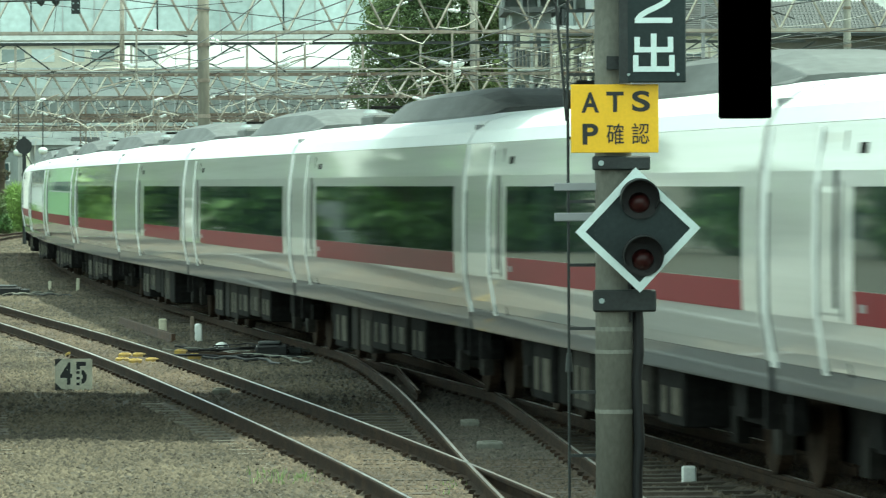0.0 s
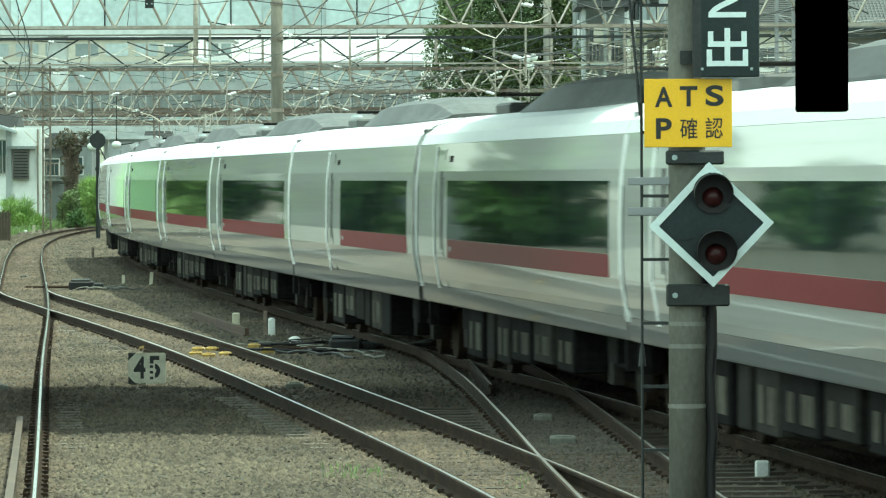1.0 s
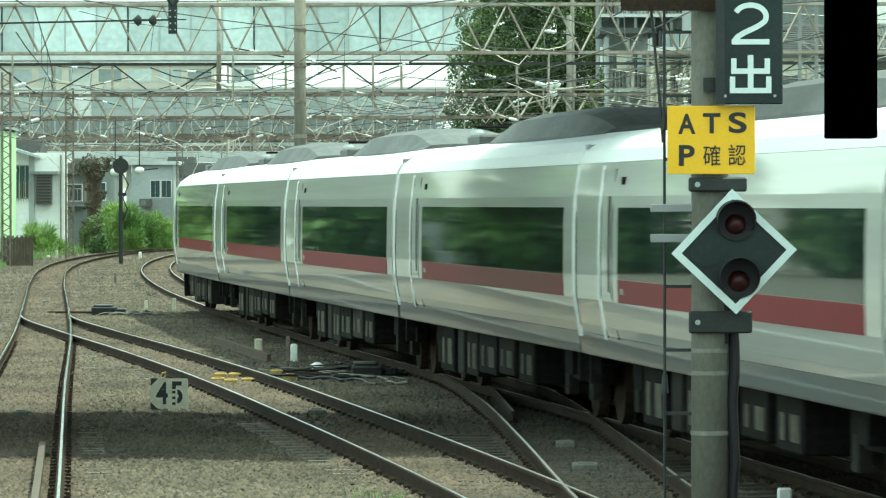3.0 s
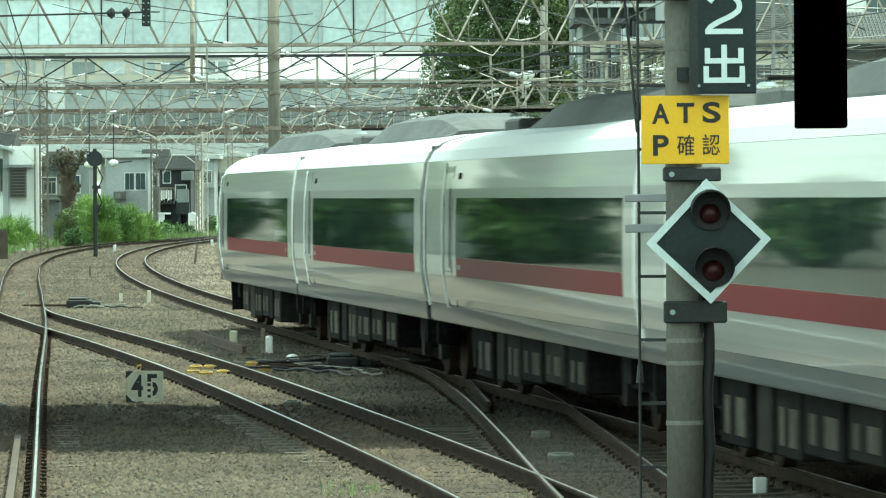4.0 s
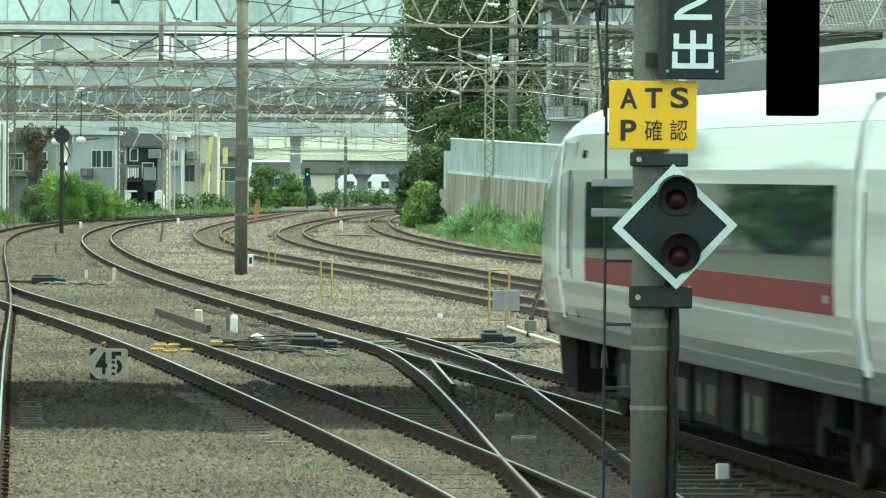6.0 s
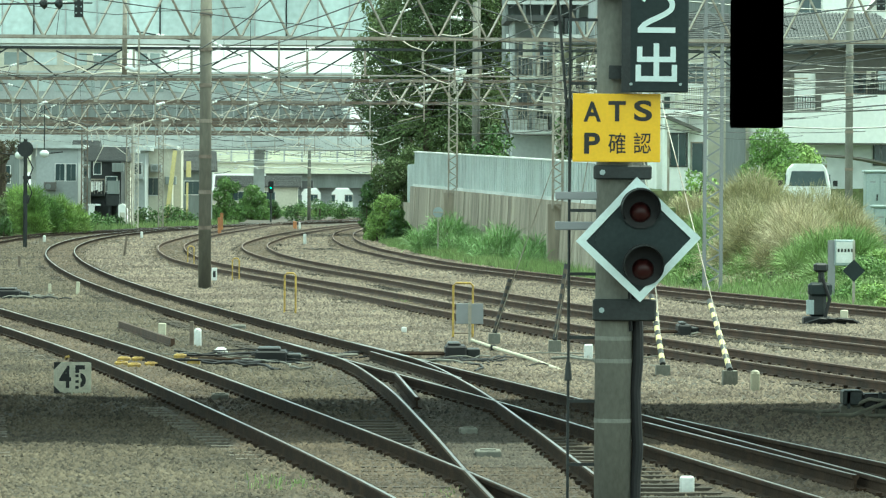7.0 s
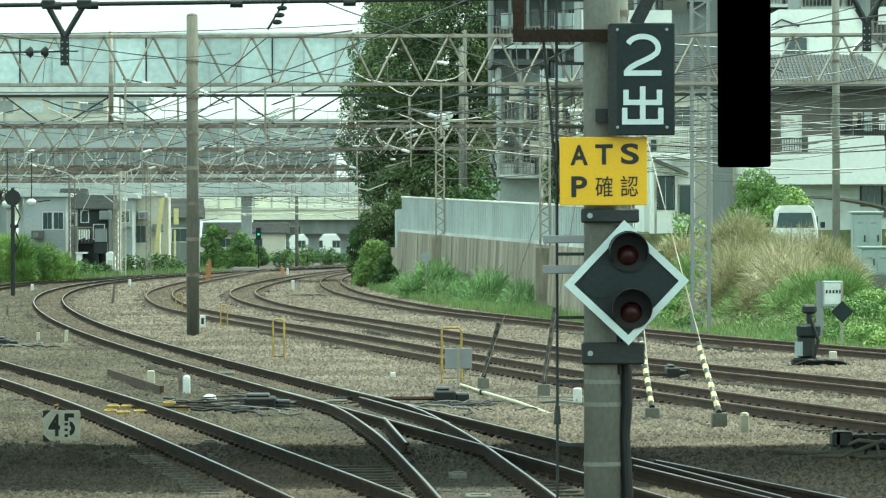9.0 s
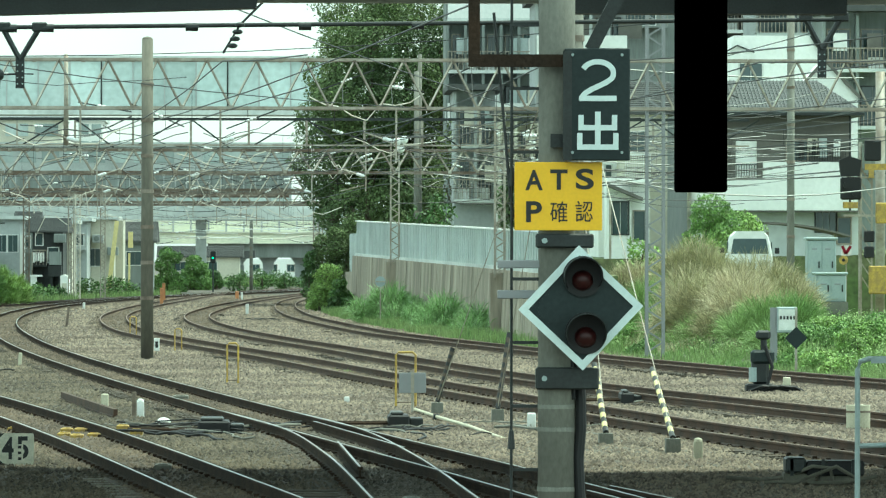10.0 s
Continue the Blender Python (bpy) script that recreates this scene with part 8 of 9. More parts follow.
guy((3.565, 95.626, -0.18), (3.775, 96, 1.297), TOP, "guy wire with dull brown and black guard", TAN)


def rail_frame(p, w, h, label="yellow painted pipe hoop beside track"):
    t = thing("pipe_hoop", label, "pipe hoop", Matrix.Translation(p), group="yellow hoops")
    part("hoop", Shape().wire([(-w / 2, 0, -0.1), (-w / 2, 0, h - 0.05), (-w / 2 + 0.05, 0, h), (w / 2 - 0.05, 0, h), (w / 2, 0, h - 0.05), (w / 2, 0, -0.1)], 0.022, n=8), RAIL_YELLOW, t)
    part("cross_tie", Shape().tube((-w / 2, 0, 0.1), (w / 2, 0, 0.1), 0.014, n=6), STEEL_RUST, t)


rail_frame((-1.18, 122.773, -0.18), 0.24, 0.90)
rail_frame((2.178, 103.689, -0.18), 0.36, 1.02)
rail_frame((-3.232, 167.971, -0.18), 0.20, 0.66)
rail_frame((-5.4, 198.54, -0.18), 0.22, 0.7)


def grey_board():
    b = thing("relay_board", "plain grey board on a thin post seen from behind", "board", Matrix.Translation((2.218, 99.9, -0.18)))
    part("post", Shape().tube((0, 0.04, -0.1), (0, 0.04, 0.72), 0.022, n=8), STEEL_PALE, b)
    part("panel", Shape().bevel_box(-0.24, 0.24, -0.01, 0.03, 0.36, 0.72, 0.006), TRAIN_GREY, b)
    part("back_rib", Shape().box(-0.03, 0.03, -0.03, -0.012, 0.36, 0.74), STEEL_PALE, b)


grey_board()


def little_sign(p, w, h, z, material, label):
    s = thing("small_plate", label, "sign", Matrix.Translation(p))
    part("post", Shape().box(-0.02, 0.02, 0.0, 0.04, -0.1, z), STEEL_PALE, s)
    part("plate", Shape().bevel_box(-w / 2, w / 2, -0.03, 0.0, z, z + h, 0.008), material, s)
    part("mark", Shape().box(-w * 0.25, w * 0.25, -0.034, -0.03, z + h * 0.25, z + h * 0.75), SIGN_BLACK, s)


little_sign((-3.728, 161.823, -0.18), 0.16, 0.36, 0.1, WHITE, "small white plate with dark mark by pole")


def round_back_sign():
    """A small round sign seen from behind, beside the reeds."""
    p = sighted(16.5, -3.9, 236)
    s = thing("round_sign", "small grey round sign on a thin post", "sign", Matrix.Translation((p.x, p.y, 0)))
    part("post", Shape().tube((0, 0.05, -0.3), (0, 0.05, p.z), 0.025, n=6), STEEL_PALE, s)
    part("disc", Shape().tube((0, 0, p.z), (0, 0.02, p.z), 0.22, n=16), CABINET, s)
    part("back_bar", Shape().box(-0.2, 0.2, -0.02, 0.0, p.z - 0.03, p.z + 0.03), STEEL_PALE, s)


round_back_sign()


def green_signal():
    """A far colour-light signal that shows green."""
    p = sighted(-13.1, 0.5, 470)
    s = thing("colour_signal", "far black signal head showing a green light", "signal", Matrix.Translation((p.x, p.y, 0)), group="colour signals")
    part("post", Shape().tube((0, 0.2, -0.3), (0, 0.2, p.z + 0.4), 0.07, n=8), STEEL_DARK, s)
    part("head", Shape().bevel_box(-0.22, 0.22, -0.1, 0.15, p.z - 0.55, p.z + 0.45, 0.06), BLACK, s)
    part("lens", Shape().tube((0, -0.13, p.z - 0.12), (0, -0.1, p.z - 0.12), 0.075, n=12), LAMP_GREEN, s, "lit green lens")


green_signal()


def far_signal():
    """Round-backed signal on a post among the left tracks, with white floodlights."""
    p = (-14.363, 254.206, -0.18)
    s = thing("disc_signal", "dark round signal back on a slim dark post", "signal", Matrix.Translation(p))
    part("post", Shape().tube((0, 0, -0.2), (0, 0, 4.9), 0.10, 0.085, n=10), STEEL_DARK, s)
    part("disc", Shape().tube((0, -0.10, 4.45), (0, -0.04, 4.45), 0.36, n=22), STEEL_DARK, s)
    part("bracket", Shape().box(-0.12, 0.25, -0.05, 0.05, 3.1, 3.25).box(-0.1, 0.16, -0.08, 0.08, 2.0, 2.4), STEEL_DARK, s)
    part("cable", Shape().wire([(0.1, -0.1, 4.1), (0.35, -0.1, 3.6), (0.1, -0.1, 3.0), (0.3, -0.1, 2.5), (0.1, -0.1, 2.0)], 0.03, n=6), BLACK, s)
    for px, py, r in ((209, 268, 0.26), (252, 265, 0.24)):
        c = Vector((-21.388, 272.8, 11.406)) + Vector((px * 0.02728, 0, -py * 0.02728))
        f = thing("floodlight", "white enamelled floodlight on the gantry arm", "lamp")
        part("bowl", Shape().ball(c, r, n=14, squash=0.75), PORCELAIN, f, smooth=True)
        part("arm", Shape().tube(c, c + Vector((0.9 if px > 230 else -0.9, 0, 0.1)), 0.03, n=6), STEEL_DARK, f)
        part("hanger", Shape().tube(c + Vector((0, 0, 0.1)), Vector((c.x, 272.95, 6.76)), 0.03, n=6), STEEL_DARK, f)


far_signal()


def plank_fence():
    f = thing("plank_fence", "dark weathered upright plank fence", "fence")
    for k in range(22):
        x = -19.45 + 0.066 * k
        part("plank", Shape().box(x, x + 0.060, 250 - 0.02 * (k % 2), 250.04, -0.3, 1.08 + 0.05 * ((k * 7) % 3)), BARK, f)


plank_fence()


def shunt_signal():
    p = (9.903, 116.373, -0.18)
    s = thing("shunting_signal", "black dwarf shunting signal with cables at its foot", "signal", Matrix.Translation(p) @ Matrix.Diagonal((1.35, 1.3, 1.06, 1)))
    part("base", Shape().bevel_box(-0.33, 0.10, -0.2, 0.2, -0.1, 0.16, 0.03), BLACK, s)
    part("body", Shape().bevel_box(-0.24, 0.02, -0.15, 0.15, 0.15, 0.80, 0.05), STEEL_DARK, s)
    part("visor_box", Shape().bevel_box(-0.26, 0.10, -0.20, 0.05, 0.55, 0.82, 0.05), SIGN_PANEL, s)
    part("mast", Shape().tube((-0.02, 0, 0.2), (-0.06, 0, 1.10), 0.05, n=10), STEEL_DARK, s)
    part("head", Shape().bevel_box(-0.17, 0.05, -0.1, 0.1, 1.02, 1.20, 0.04), STEEL_DARK, s)
    part("white_can", Shape().tube((-0.22, -0.1, 0.2), (-0.22, -0.1, 0.48), 0.07, n=12), CABINET, s)
    part("cable", Shape().wire([(-0.05, -0.2, 0.9), (0.06, -0.22, 0.5), (-0.02, -0.25, 0.1), (0.3, -0.3, 0.04), (0.5, -0.2, 0.02)], 0.03, n=6), BLACK, s)
    for k in range(3):
        part("cable_loop", Shape().wire([(-0.3 + 0.14 * k, -0.3, 0.02), (-0.1 + 0.14 * k, -0.35, 0.12), (0.15 + 0.12 * k, -0.3, 0.10), (0.35 + 0.1 * k, -0.2, 0.0)], 0.035, n=6), BLACK, s)
    d = thing("round_marker", "white round marker lying beside the rail", "marker", Matrix.Translation((12.382, 141.821, -0.18)))
    part("cap", Shape().ball((0, 0, 0.03), 0.10, n=12, squash=0.5), WHITE, d)
    part("rim", Shape().tube((0, 0, -0.06), (0, 0, 0.03), 0.105, n=12), WHITE, d)


shunt_signal()


def wayside_box():
    d = 142
    b = thing("wayside_box", "pale green-white equipment box on grey legs", "equipment box", Matrix.Translation((12.574, d, 0)))
    w = 0.511
    part("cabinet", Shape().bevel_box(-w / 2, w / 2, -0.15, 0.15, 0.709, 1.362, 0.02), CABINET, b)
    part("door", Shape().box(-w / 2 + 0.04, w / 2 - 0.04, -0.165, -0.152, 0.78, 1.305), WHITE, b)
    for k in range(5):
        x = -w / 2 + 0.07 + 0.085 * k
        part("mark", Shape().box(x, x + 0.05, -0.172, -0.166, 1.05, 1.135), SIGN_BLACK, b)
    part("leg", Shape().box(-w / 2 - 0.16, -w / 2 + 0.02, -0.05, 0.05, -0.3, 1.348), TRAIN_GREY, b)
    s = thing("diamond_plate", "dark diamond plate on a thin grey post", "sign", Matrix.Translation((12.274, 136, 0)))
    part("post", Shape().box(-0.03, 0.03, 0, 0.05, -0.3, 1.398), STEEL_PALE, s)
    k, zc = 0.272, 0.664
    part("plate", Shape().sweep([[(-k, y, zc), (0, y, zc - k), (k, y, zc), (0, y, zc + k)] for y in (-0.02, 0.0)]), SIGN_PANEL, s)


wayside_box()


def cabinet(x0, x1, y, z0, z1, label):
    c = thing("relay_cabinet", label, "cabinet", group="relay cabinets")
    part("body", Shape().bevel_box(x0, x1, y, y + 0.8, z0, z1, 0.03), CABINET, c)
    part("hood", Shape().bevel_box(x0 - 0.05, x1 + 0.05, y - 0.06, y + 0.86, z1, z1 + 0.08, 0.02), CABINET, c)
    xm = (x0 + x1) / 2
    for a, b in ((x0 + 0.05, xm - 0.02), (xm + 0.02, x1 - 0.05)):
        d = part("door", Shape().box(a, b, y - 0.02, y + 0.005, z0 + 0.08, z1 - 0.06), CABINET, c)
        part("handle", Shape().box(b - 0.09, b - 0.05, y - 0.05, y - 0.02, (z0 + z1) / 2 - 0.1, (z0 + z1) / 2 + 0.1), STEEL_DARK, d)
        part("louvre", Shape().box(a + 0.08, b - 0.12, y - 0.03, y - 0.02, z1 - 0.30, z1 - 0.26), TRAIN_GREY, d)
    part("plinth", Shape().box(x0 - 0.05, x1 + 0.05, y - 0.05, y + 0.85, z0 - 1.6, z0), CONC, c)


cabinet(15.867, 16.745, 172, 1.646, 3.16, "tall pale grey relay cabinet with two doors")
cabinet(15.75, 16.658, 168, 1.297, 2.104, "low pale grey relay cabinet with doors")


def van():
    d = 195
    v = thing("minibus", "white minibus parked on the road above", "van", Matrix.Translation((16.137, d + 2.4, 1.761)) @ Matrix.Rotation(radians(-3.4), 4, "Z"))
    out = [(-0.78, 0.25), (-0.80, 0.75), (-0.76, 1.15), (-0.64, 1.62), (-0.48, 1.78), (0.48, 1.78), (0.64, 1.62), (0.76, 1.15), (0.80, 0.75), (0.78, 0.25)]
    part("body", Shape().sweep([[(x * k, y, z) for x, z in out] for y, k in ((-2.1, 0.94), (-2.0, 1.0), (2.2, 1.0), (2.35, 0.95))]), WHITE, v)
    part("windscreen", Shape().add([(-0.66, -2.125, 1.00), (0.66, -2.125, 1.00), (0.56, -2.125, 1.52), (-0.56, -2.125, 1.52), (-0.66, -2.09, 1.0), (0.66, -2.09, 1.0), (0.56, -2.09, 1.52), (-0.56, -2.09, 1.52)], [(0, 1, 2, 3), (7, 6, 5, 4), (0, 4, 5, 1), (1, 5, 6, 2), (2, 6, 7, 3), (3, 7, 4, 0)]), PANE, v)
    part("bumper", Shape().bevel_box(-0.76, 0.76, -2.2, -2.05, 0.28, 0.48, 0.03), WHITE, v)
    for x in (-0.6, 0.6):
        part("headlight", Shape().bevel_box(x - 0.13, x + 0.13, -2.14, -2.05, 0.66, 0.84, 0.02), PORCELAIN, v)
        for y in (-1.4, 1.5):
            w = part("wheel", Shape().tube((x - 0.1, y, 0.3), (x + 0.1, y, 0.3), 0.3, n=16), RUBBER, v)
            part("rim", Shape().tube((x - 0.11, y, 0.3), (x + 0.11, y, 0.3), 0.17, n=12), STEEL_PALE, w)
    for s in (-1, 1):
        part("side_window", Shape().box(s * 0.765 - 0.02, s * 0.765 + 0.02, -1.7, 1.6, 1.02, 1.40), PANE, v)
        part("mirror", Shape().box(s * 0.95 - 0.08, s * 0.95 + 0.08, -1.95, -1.9, 1.0, 1.2), BLACK, v)
    r = Shape().box(14.46, 17.775, 192, 228, 1.761 - 0.4, 1.761)
    solid("road", r, WALL_GREY, "grey asphalt service road above the bank", "road", kind="structure")


van()


def right_signals():
    d = 176
    s = thing("colour_signal", "black hooded two-part signal head on a tube post", "signal", group="colour signals")
    part("post", Shape().tube((17.909, d + 0.25, -0.3), (17.909, d + 0.25, 6.242), 0.06, n=10), STEEL_PALE, s)
    x0, xm, x1 = 17.223, 17.539, 17.927
    za, zb, zc, zd = 5.168, 5.661, 5.802, 5.203
    part("upper_head", Shape().add([(x0 + 0.06, d, za), (x1 - 0.06, d, za), (x1, d, zb), (xm, d, zc), (x0, d, zb), (x0 + 0.06, d + 0.25, za), (x1 - 0.06, d + 0.25, za), (x1, d + 0.25, zb), (xm, d + 0.25, zc), (x0, d + 0.25, zb)], [(0, 1, 2, 3, 4), (9, 8, 7, 6, 5), (0, 5, 6, 1), (1, 6, 7, 2), (2, 7, 8, 3), (3, 8, 9, 4), (4, 9, 5, 0)]), BLACK, s)
    part("head", Shape().bevel_box(17.275, 17.927, d, d + 0.25, 4.429, 5.133, 0.05), BLACK, s)
    for px, py in ((1500, 326), (1516, 340)):
        c = Vector((-8.96, 176, 10.622)) + Vector((px * 0.0176, -0.04, -py * 0.0176))
        part("hood", Shape().tube(c, c + Vector((0, -0.12, 0)), 0.10, n=12), BLACK, s)
    part("bracket", Shape().bevel_box(17.346, 17.821, d, d + 0.1, 4.165, 4.359, 0.02), RAIL_YELLOW, s)
    part("arm", Shape().box(17.381, 18.367, d + 0.1, d + 0.18, 3.901, 3.971), STEEL_PALE, s)
    part("arm", Shape().box(17.539, 18.367, d + 0.1, d + 0.18, 5.098, 5.151), STEEL_PALE, s)
    p = thing("signal_mast", "grey steel signal mast with yellow brackets and boxes", "mast", group="colour signals")
    part("tube", Shape().tube((18.718, 178, -0.3), (18.718, 178, 8.5), 0.15, n=14), STEEL_PALE, p, smooth=True)
    for k in range(9):
        za = 5.362 - 0.42 * k
        part("rung", Shape().bar((17.979, d + 0.4, za), (18.261, d + 0.4, za - 0.42), 0.04, 0.03), STEEL_PALE, p)
    part("rail", Shape().box(18.261, 18.314, d + 0.38, d + 0.44, -0.3, 5.538), STEEL_PALE, p)
    part("bracket", Shape().box(18.032, 19.035, d, d + 0.12, 5.362, 5.555), RAIL_YELLOW, p)
    part("bracket", Shape().box(18.155, 18.314, d, d + 0.12, 5.115, 5.362), RAIL_YELLOW, p)
    part("lamp_box", Shape().bevel_box(18.032, 18.543, d, d + 0.3, 5.643, 6.312, 0.04), BLACK, p)
    part("yellow_box", Shape().bevel_box(18.367, 18.859, d - 0.1, d + 0.1, 3.69, 4.341, 0.03), RAIL_YELLOW, p)
    for py in (418, 446):
        z = 10.642 - py * 0.0176
        part("relay_box", Shape().bevel_box(18.015, 18.331, d - 0.05, d + 0.2, z - 0.18, z + 0.18, 0.03), BLACK, p)
    part("relay_box", Shape().bevel_box(18.155, 18.859, d - 0.15, d + 0.1, 1.49, 2.37, 0.03), RAIL_YELLOW, p)
    q = thing("warning_board", "small white board with red mark above yellow lamp", "sign")
    part("board", Shape().box(16.802, 17.11, 171, 171.03, 2.682, 2.99), WHITE, q)
    part("mark", Shape().bar((16.834, 170.98, 2.974), (16.937, 170.98, 2.734), 0.09, 0.02).bar((17.09, 170.98, 2.974), (16.937, 170.98, 2.734), 0.09, 0.02), TRAIN_RED, q)
    part("lamp", Shape().tube((16.851, 170.8, 2.546), (16.871, 171, 2.546), 0.14, n=14), RAIL_YELLOW, q)
    part("lens", Shape().tube((16.849, 170.78, 2.546), (16.852, 170.81, 2.546), 0.05, n=12), BLACK, q)
    part("stake", Shape().box(16.939, 16.973, 171.03, 171.08, -0.3, 2.956), STEEL_PALE, q)


right_signals()


# ---- switch blades and check rails ----
def rail_piece(name, a, b, head, label):
    (xa, ya), (xb, yb) = a, b
    at = lambda y: xa + (xb - xa) * (y - ya) / (yb - ya)
    return rail_run(name, at, 0.0, min(ya, yb), max(ya, yb), head, label)


rail_piece("switch_blade", (3.641, 63.571, -0.18)[:2], (5.359, 51.131, -0.18)[:2], RAIL_DULL, "polished tapering switch blade beside rail")
rail_piece("check_rail", (3.316, 62.238, -0.18)[:2], (4.612, 50.791, -0.18)[:2], RAIL_DULL, "worn check rail with flared end")
rail_piece("check_rail", (0.713, 78.886, -0.18)[:2], (0.897, 69.274, -0.18)[:2], RAIL_DULL, "short worn check rail along the crossing")
rail_piece("switch_blade", (0.42, 88.896, -0.18)[:2], (1.588, 76.548, -0.18)[:2], RAIL_DULL, "polished switch blade between the rails")


# ---- sleepers and ballast, last ----
sleepers("sleeper_track", LINE_D, 46, 66, 0.74, 2.9, TIE_WOOD, "dark timber sleepers under the switch", 60, wide=0.24, top=-0.145)
sleepers("sleeper_track", LINE_C, 44, 132, 0.72, 2.1, TIE_CONC, "half-buried concrete sleepers under the rails", 90, top=-0.170)
sleepers("sleeper_track", LINE_A, 40, 300, 0.72, 2.1, TIE_CONC, "half-buried concrete sleepers under the rails", 80, top=-0.174)
sleepers("sleeper_track", LINE_B, 30, 300, 0.72, 2.1, TIE_WOOD, "dark stained sleepers under the rails", 90, top=-0.155)
sleepers("sleeper_track", LINE_E, 65, 300, 0.72, 2.1, TIE_WOOD, "dark stained sleepers under rusty rails", 60, top=-0.160)
sleepers("sleeper_track", LINE_F, 80, 280, 0.72, 2.1, TIE_WOOD, "dark stained sleepers under rusty rails", 40, top=-0.160)
sleepers("sleeper_track", LINE_G, 100, 300, 0.72, 2.1, TIE_WOOD, "dark stained sleepers under rusty rails", 40, top=-0.160)


def rail_clips():
    sh = Shape()
    for at, y0, y1 in ((LINE_A, 42, 110), (LINE_C, 44, 120), (LINE_B, 42, 120), (LINE_D, 46, 92), (LINE_E, 70, 130)):
        for p, w in along(at, y0, y1, 0.72):
            for side in (-0.566, 0.566):
                for k in (-0.075, 0.075):
                    q = p + Vector((w.y, -w.x, 0)) * (side + k)
                    sh.box(q.x - 0.035, q.x + 0.035, q.y - 0.05, q.y + 0.05, -0.16, -0.115, taper=0.008)
    solid("rail_clips", sh, RAIL_RUST, "rusty rail clips along the rail feet", "rail clips", kind="stuff")


rail_clips()


def track_beds():
    """The strip between and beside the rails, browned by rust and brake dust."""
    for at, y0, y1 in ((LINE_A, 30, 430), (LINE_B, 30, 430), (LINE_C, 30, 124), (LINE_D, 44, 84), (LINE_E, 60, 430), (LINE_F, 70, 430), (LINE_G, 90, 430)):
        runs = along(at, y0, y1, 2.5)
        rings = []
        for k, (p, w) in enumerate(runs):
            n = Vector((w.y, -w.x, 0))
            a, b = 0.86 + 0.12 * math.sin(k * 1.7), 0.86 + 0.12 * math.sin(k * 2.3 + 1)
            dz = 0.002 * ((LINE_A, LINE_B, LINE_C, LINE_D, LINE_E, LINE_F, LINE_G).index(at))
            rings.append([p - n * a + Vector((0, 0, -0.26)), p - n * (a - 0.2) + Vector((0, 0, -0.160 + dz)), p + n * (b - 0.2) + Vector((0, 0, -0.160 + dz)), p + n * b + Vector((0, 0, -0.26))])
        solid("track_bed", Shape().sweep(rings), BED, "rust-browned ballast bed between rails", "track bed", kind="structure")


track_beds()


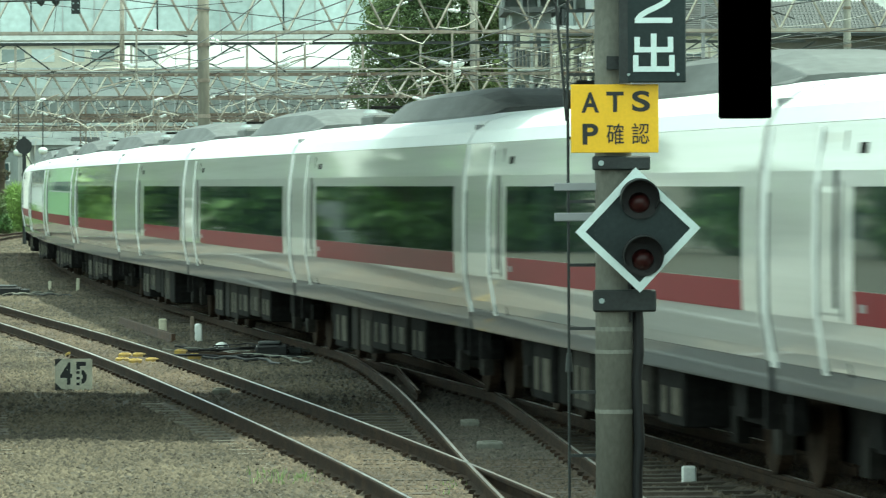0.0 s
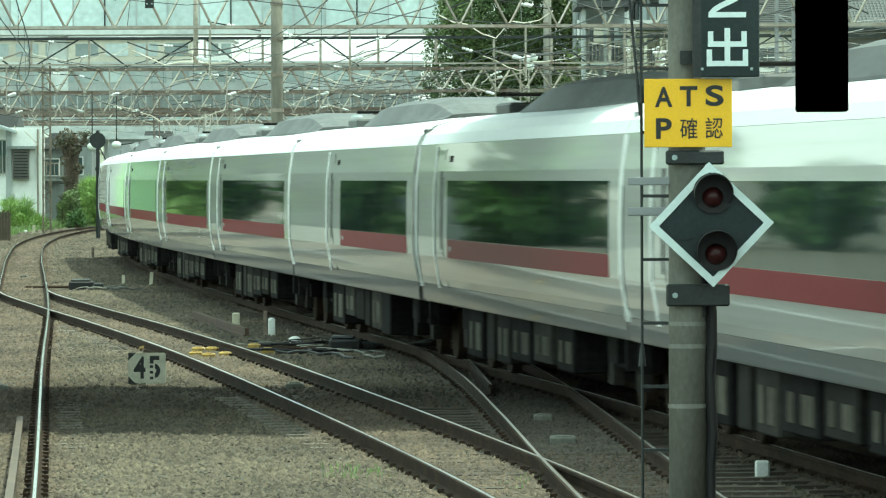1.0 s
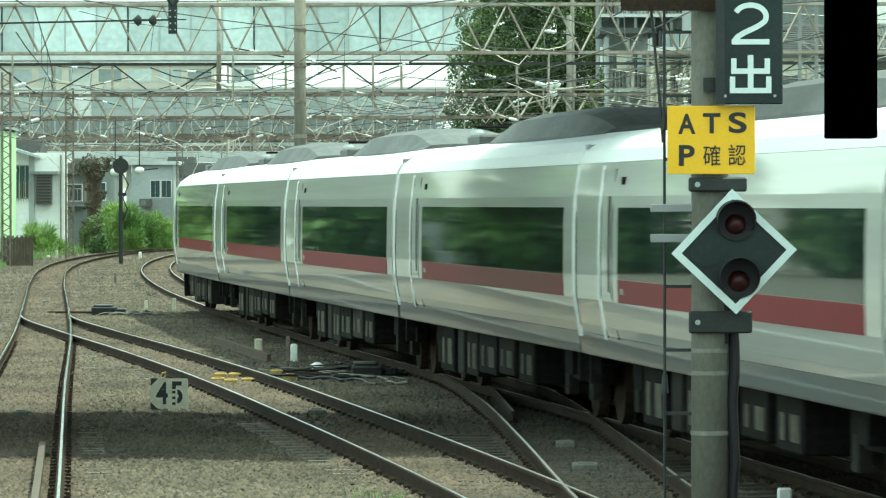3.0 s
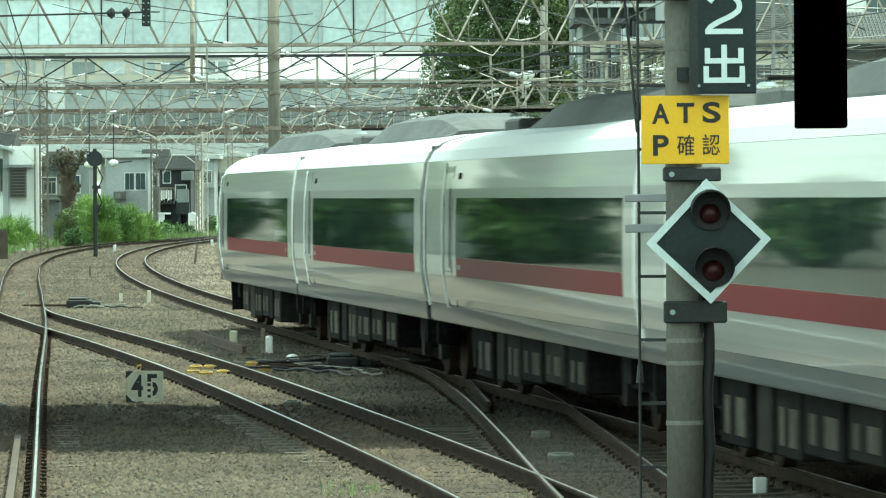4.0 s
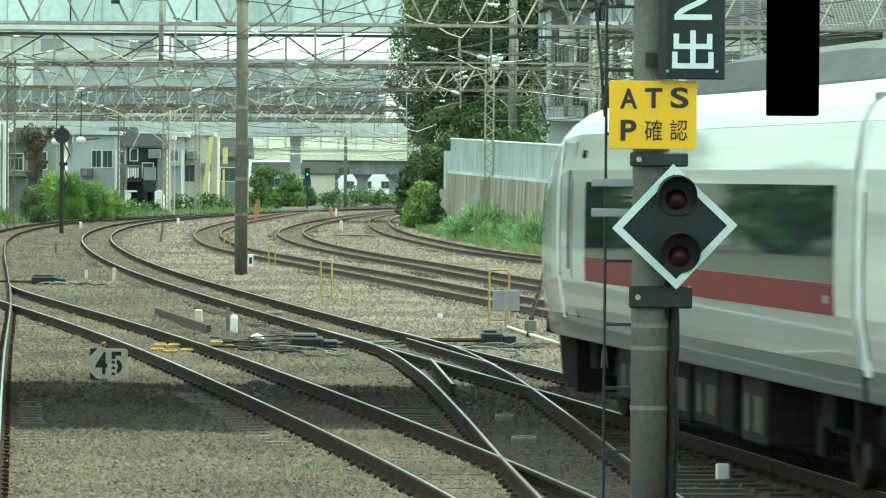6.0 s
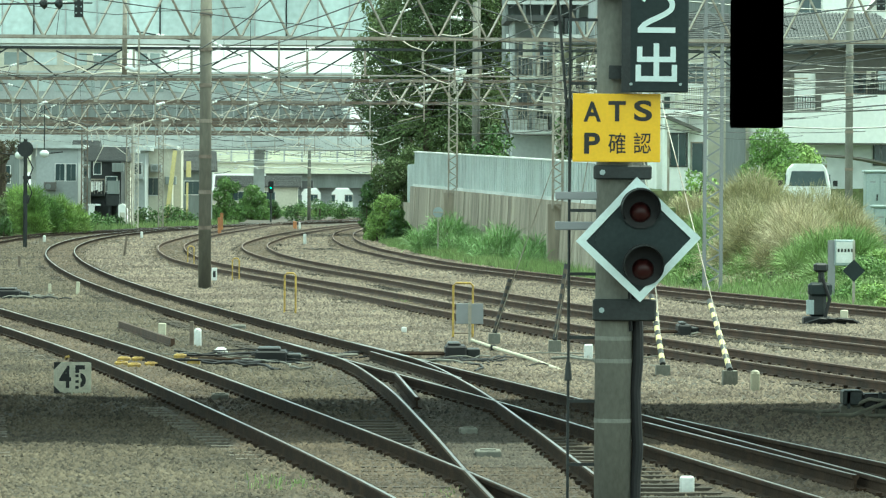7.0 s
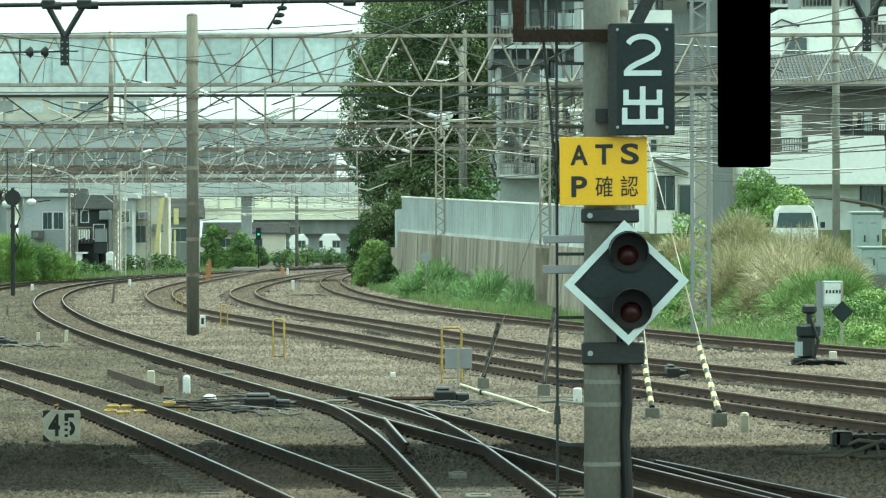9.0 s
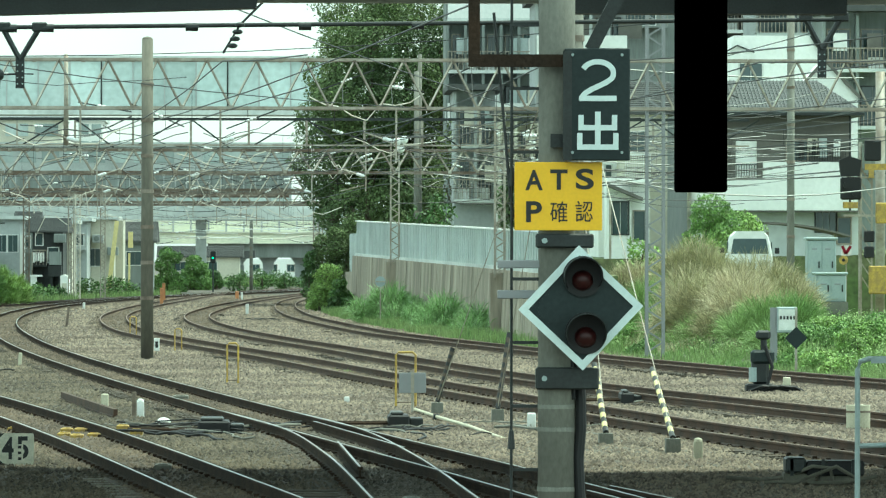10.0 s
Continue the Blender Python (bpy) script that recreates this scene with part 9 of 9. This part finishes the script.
def ballast_stones():
    """Loose broken stone over the ballast, finer and denser towards the camera."""
    rng = np.random.default_rng(12)
    P, S = [], []
    for y0, y1, dens, size in ((41.0, 52.0, 330, 0.026), (52.0, 66.0, 270, 0.029), (66.0, 90.0, 170, 0.033), (90.0, 125.0, 100, 0.039), (125.0, 175.0, 62, 0.046), (175.0, 270.0, 22, 0.058), (270.0, 420.0, 6, 0.085)):
        area = 0.0985 * (y1**2 - y0**2)
        n = int(area * dens)
        y = np.sqrt(rng.uniform(y0**2, y1**2, n))
        x = rng.uniform(-0.086, 0.111, n) * y
        P.append(np.stack([x, y, np.full(n, -0.182) + rng.uniform(-0.012, 0.012, n)], 1))
        S.append(size * rng.uniform(0.55, 1.35, n))
    P, S = np.concatenate(P), np.concatenate(S)
    near = np.full(len(P), 9.0)
    for at, ya, yb in ((LINE_A, 0, 400), (LINE_B, 0, 400), (LINE_C, 0, 124), (LINE_D, 44, 84), (LINE_E, 0, 400), (LINE_F, 0, 400), (LINE_G, 0, 400)):
        gy = np.arange(20.0, 300.0, 1.0)
        gx = np.array([at(y) for y in gy])
        near = np.minimum(near, np.where((P[:, 1] > ya) & (P[:, 1] < yb), np.abs(P[:, 0] - np.interp(P[:, 1], gy, gx)), 9.0))
    brown = near + rng.normal(0, 0.12, len(P)) < 0.84
    P[:, 2] += np.where(near < 0.75, 0.022, [ground_z(x, y) + 0.185 for x, y in P[:, :2].tolist()])
    old = np.array([dusty(x, y) for x, y in P[:, :2].tolist()])
    dy = np.arange(40.0, 100.0, 1.0)
    dx = np.array([LINE_D(y) for y in dy])
    oily = (P[:, 1] > 55) & (P[:, 1] < 88) & (np.abs(P[:, 0] - np.interp(P[:, 1], dy, dx)) + rng.normal(0, 0.2, len(P)) < 0.85)
    brown &= ~oily
    old &= ~(brown | oily)
    for mask, material, name, label in ((brown, STONE_BROWN, "stained_ballast", "rust-browned stones between the rails"), (oily, STONE_OIL, "greased_ballast", "dark greased stones round the switch"), (old, STONE_DUSTY, "dusty_ballast", "dull brown ballast stones darkened by brake dust"), (~(brown | oily | old), STONE, "ballast_stones", "broken grey-brown ballast stone strewn over the trackbed")):
        scatter(P[mask], S[mask], rng, material, name, label)


def scatter(P, S, rng, material, name, label):
    n = len(P)
    base = np.array([(1, 0, -0.15), (0, 1, -0.15), (-1, 0, -0.15), (0, -1, -0.15), (0, 0, 1)], float)
    ang = rng.uniform(0, 2 * math.pi, n)
    c, s = np.cos(ang), np.sin(ang)
    v = base[None] * rng.uniform(0.6, 1.25, (n, 5, 1)) + rng.normal(0, 0.18, (n, 5, 3))
    v *= S[:, None, None] * np.array([1.0, 1.0, 0.75])
    out = np.empty_like(v)
    out[..., 0] = v[..., 0] * c[:, None] - v[..., 1] * s[:, None]
    out[..., 1] = v[..., 0] * s[:, None] + v[..., 1] * c[:, None]
    out[..., 2] = v[..., 2]
    out += P[:, None, :]
    tri = np.array([(0, 1, 4), (1, 2, 4), (2, 3, 4), (3, 0, 4)])
    faces = (tri[None] + 5 * np.arange(n)[:, None, None]).reshape(-1)
    me = bpy.data.meshes.new(name)
    me.vertices.add(5 * n)
    me.vertices.foreach_set("co", out.reshape(-1))
    me.loops.add(len(faces))
    me.loops.foreach_set("vertex_index", faces)
    me.polygons.add(4 * n)
    me.polygons.foreach_set("loop_start", np.arange(4 * n) * 3)
    me.materials.append(material)
    me.update(calc_edges=True)
    ob = new(name, me)
    tagged(ob, label, "ballast", kind="stuff")


ballast_stones()
motions()
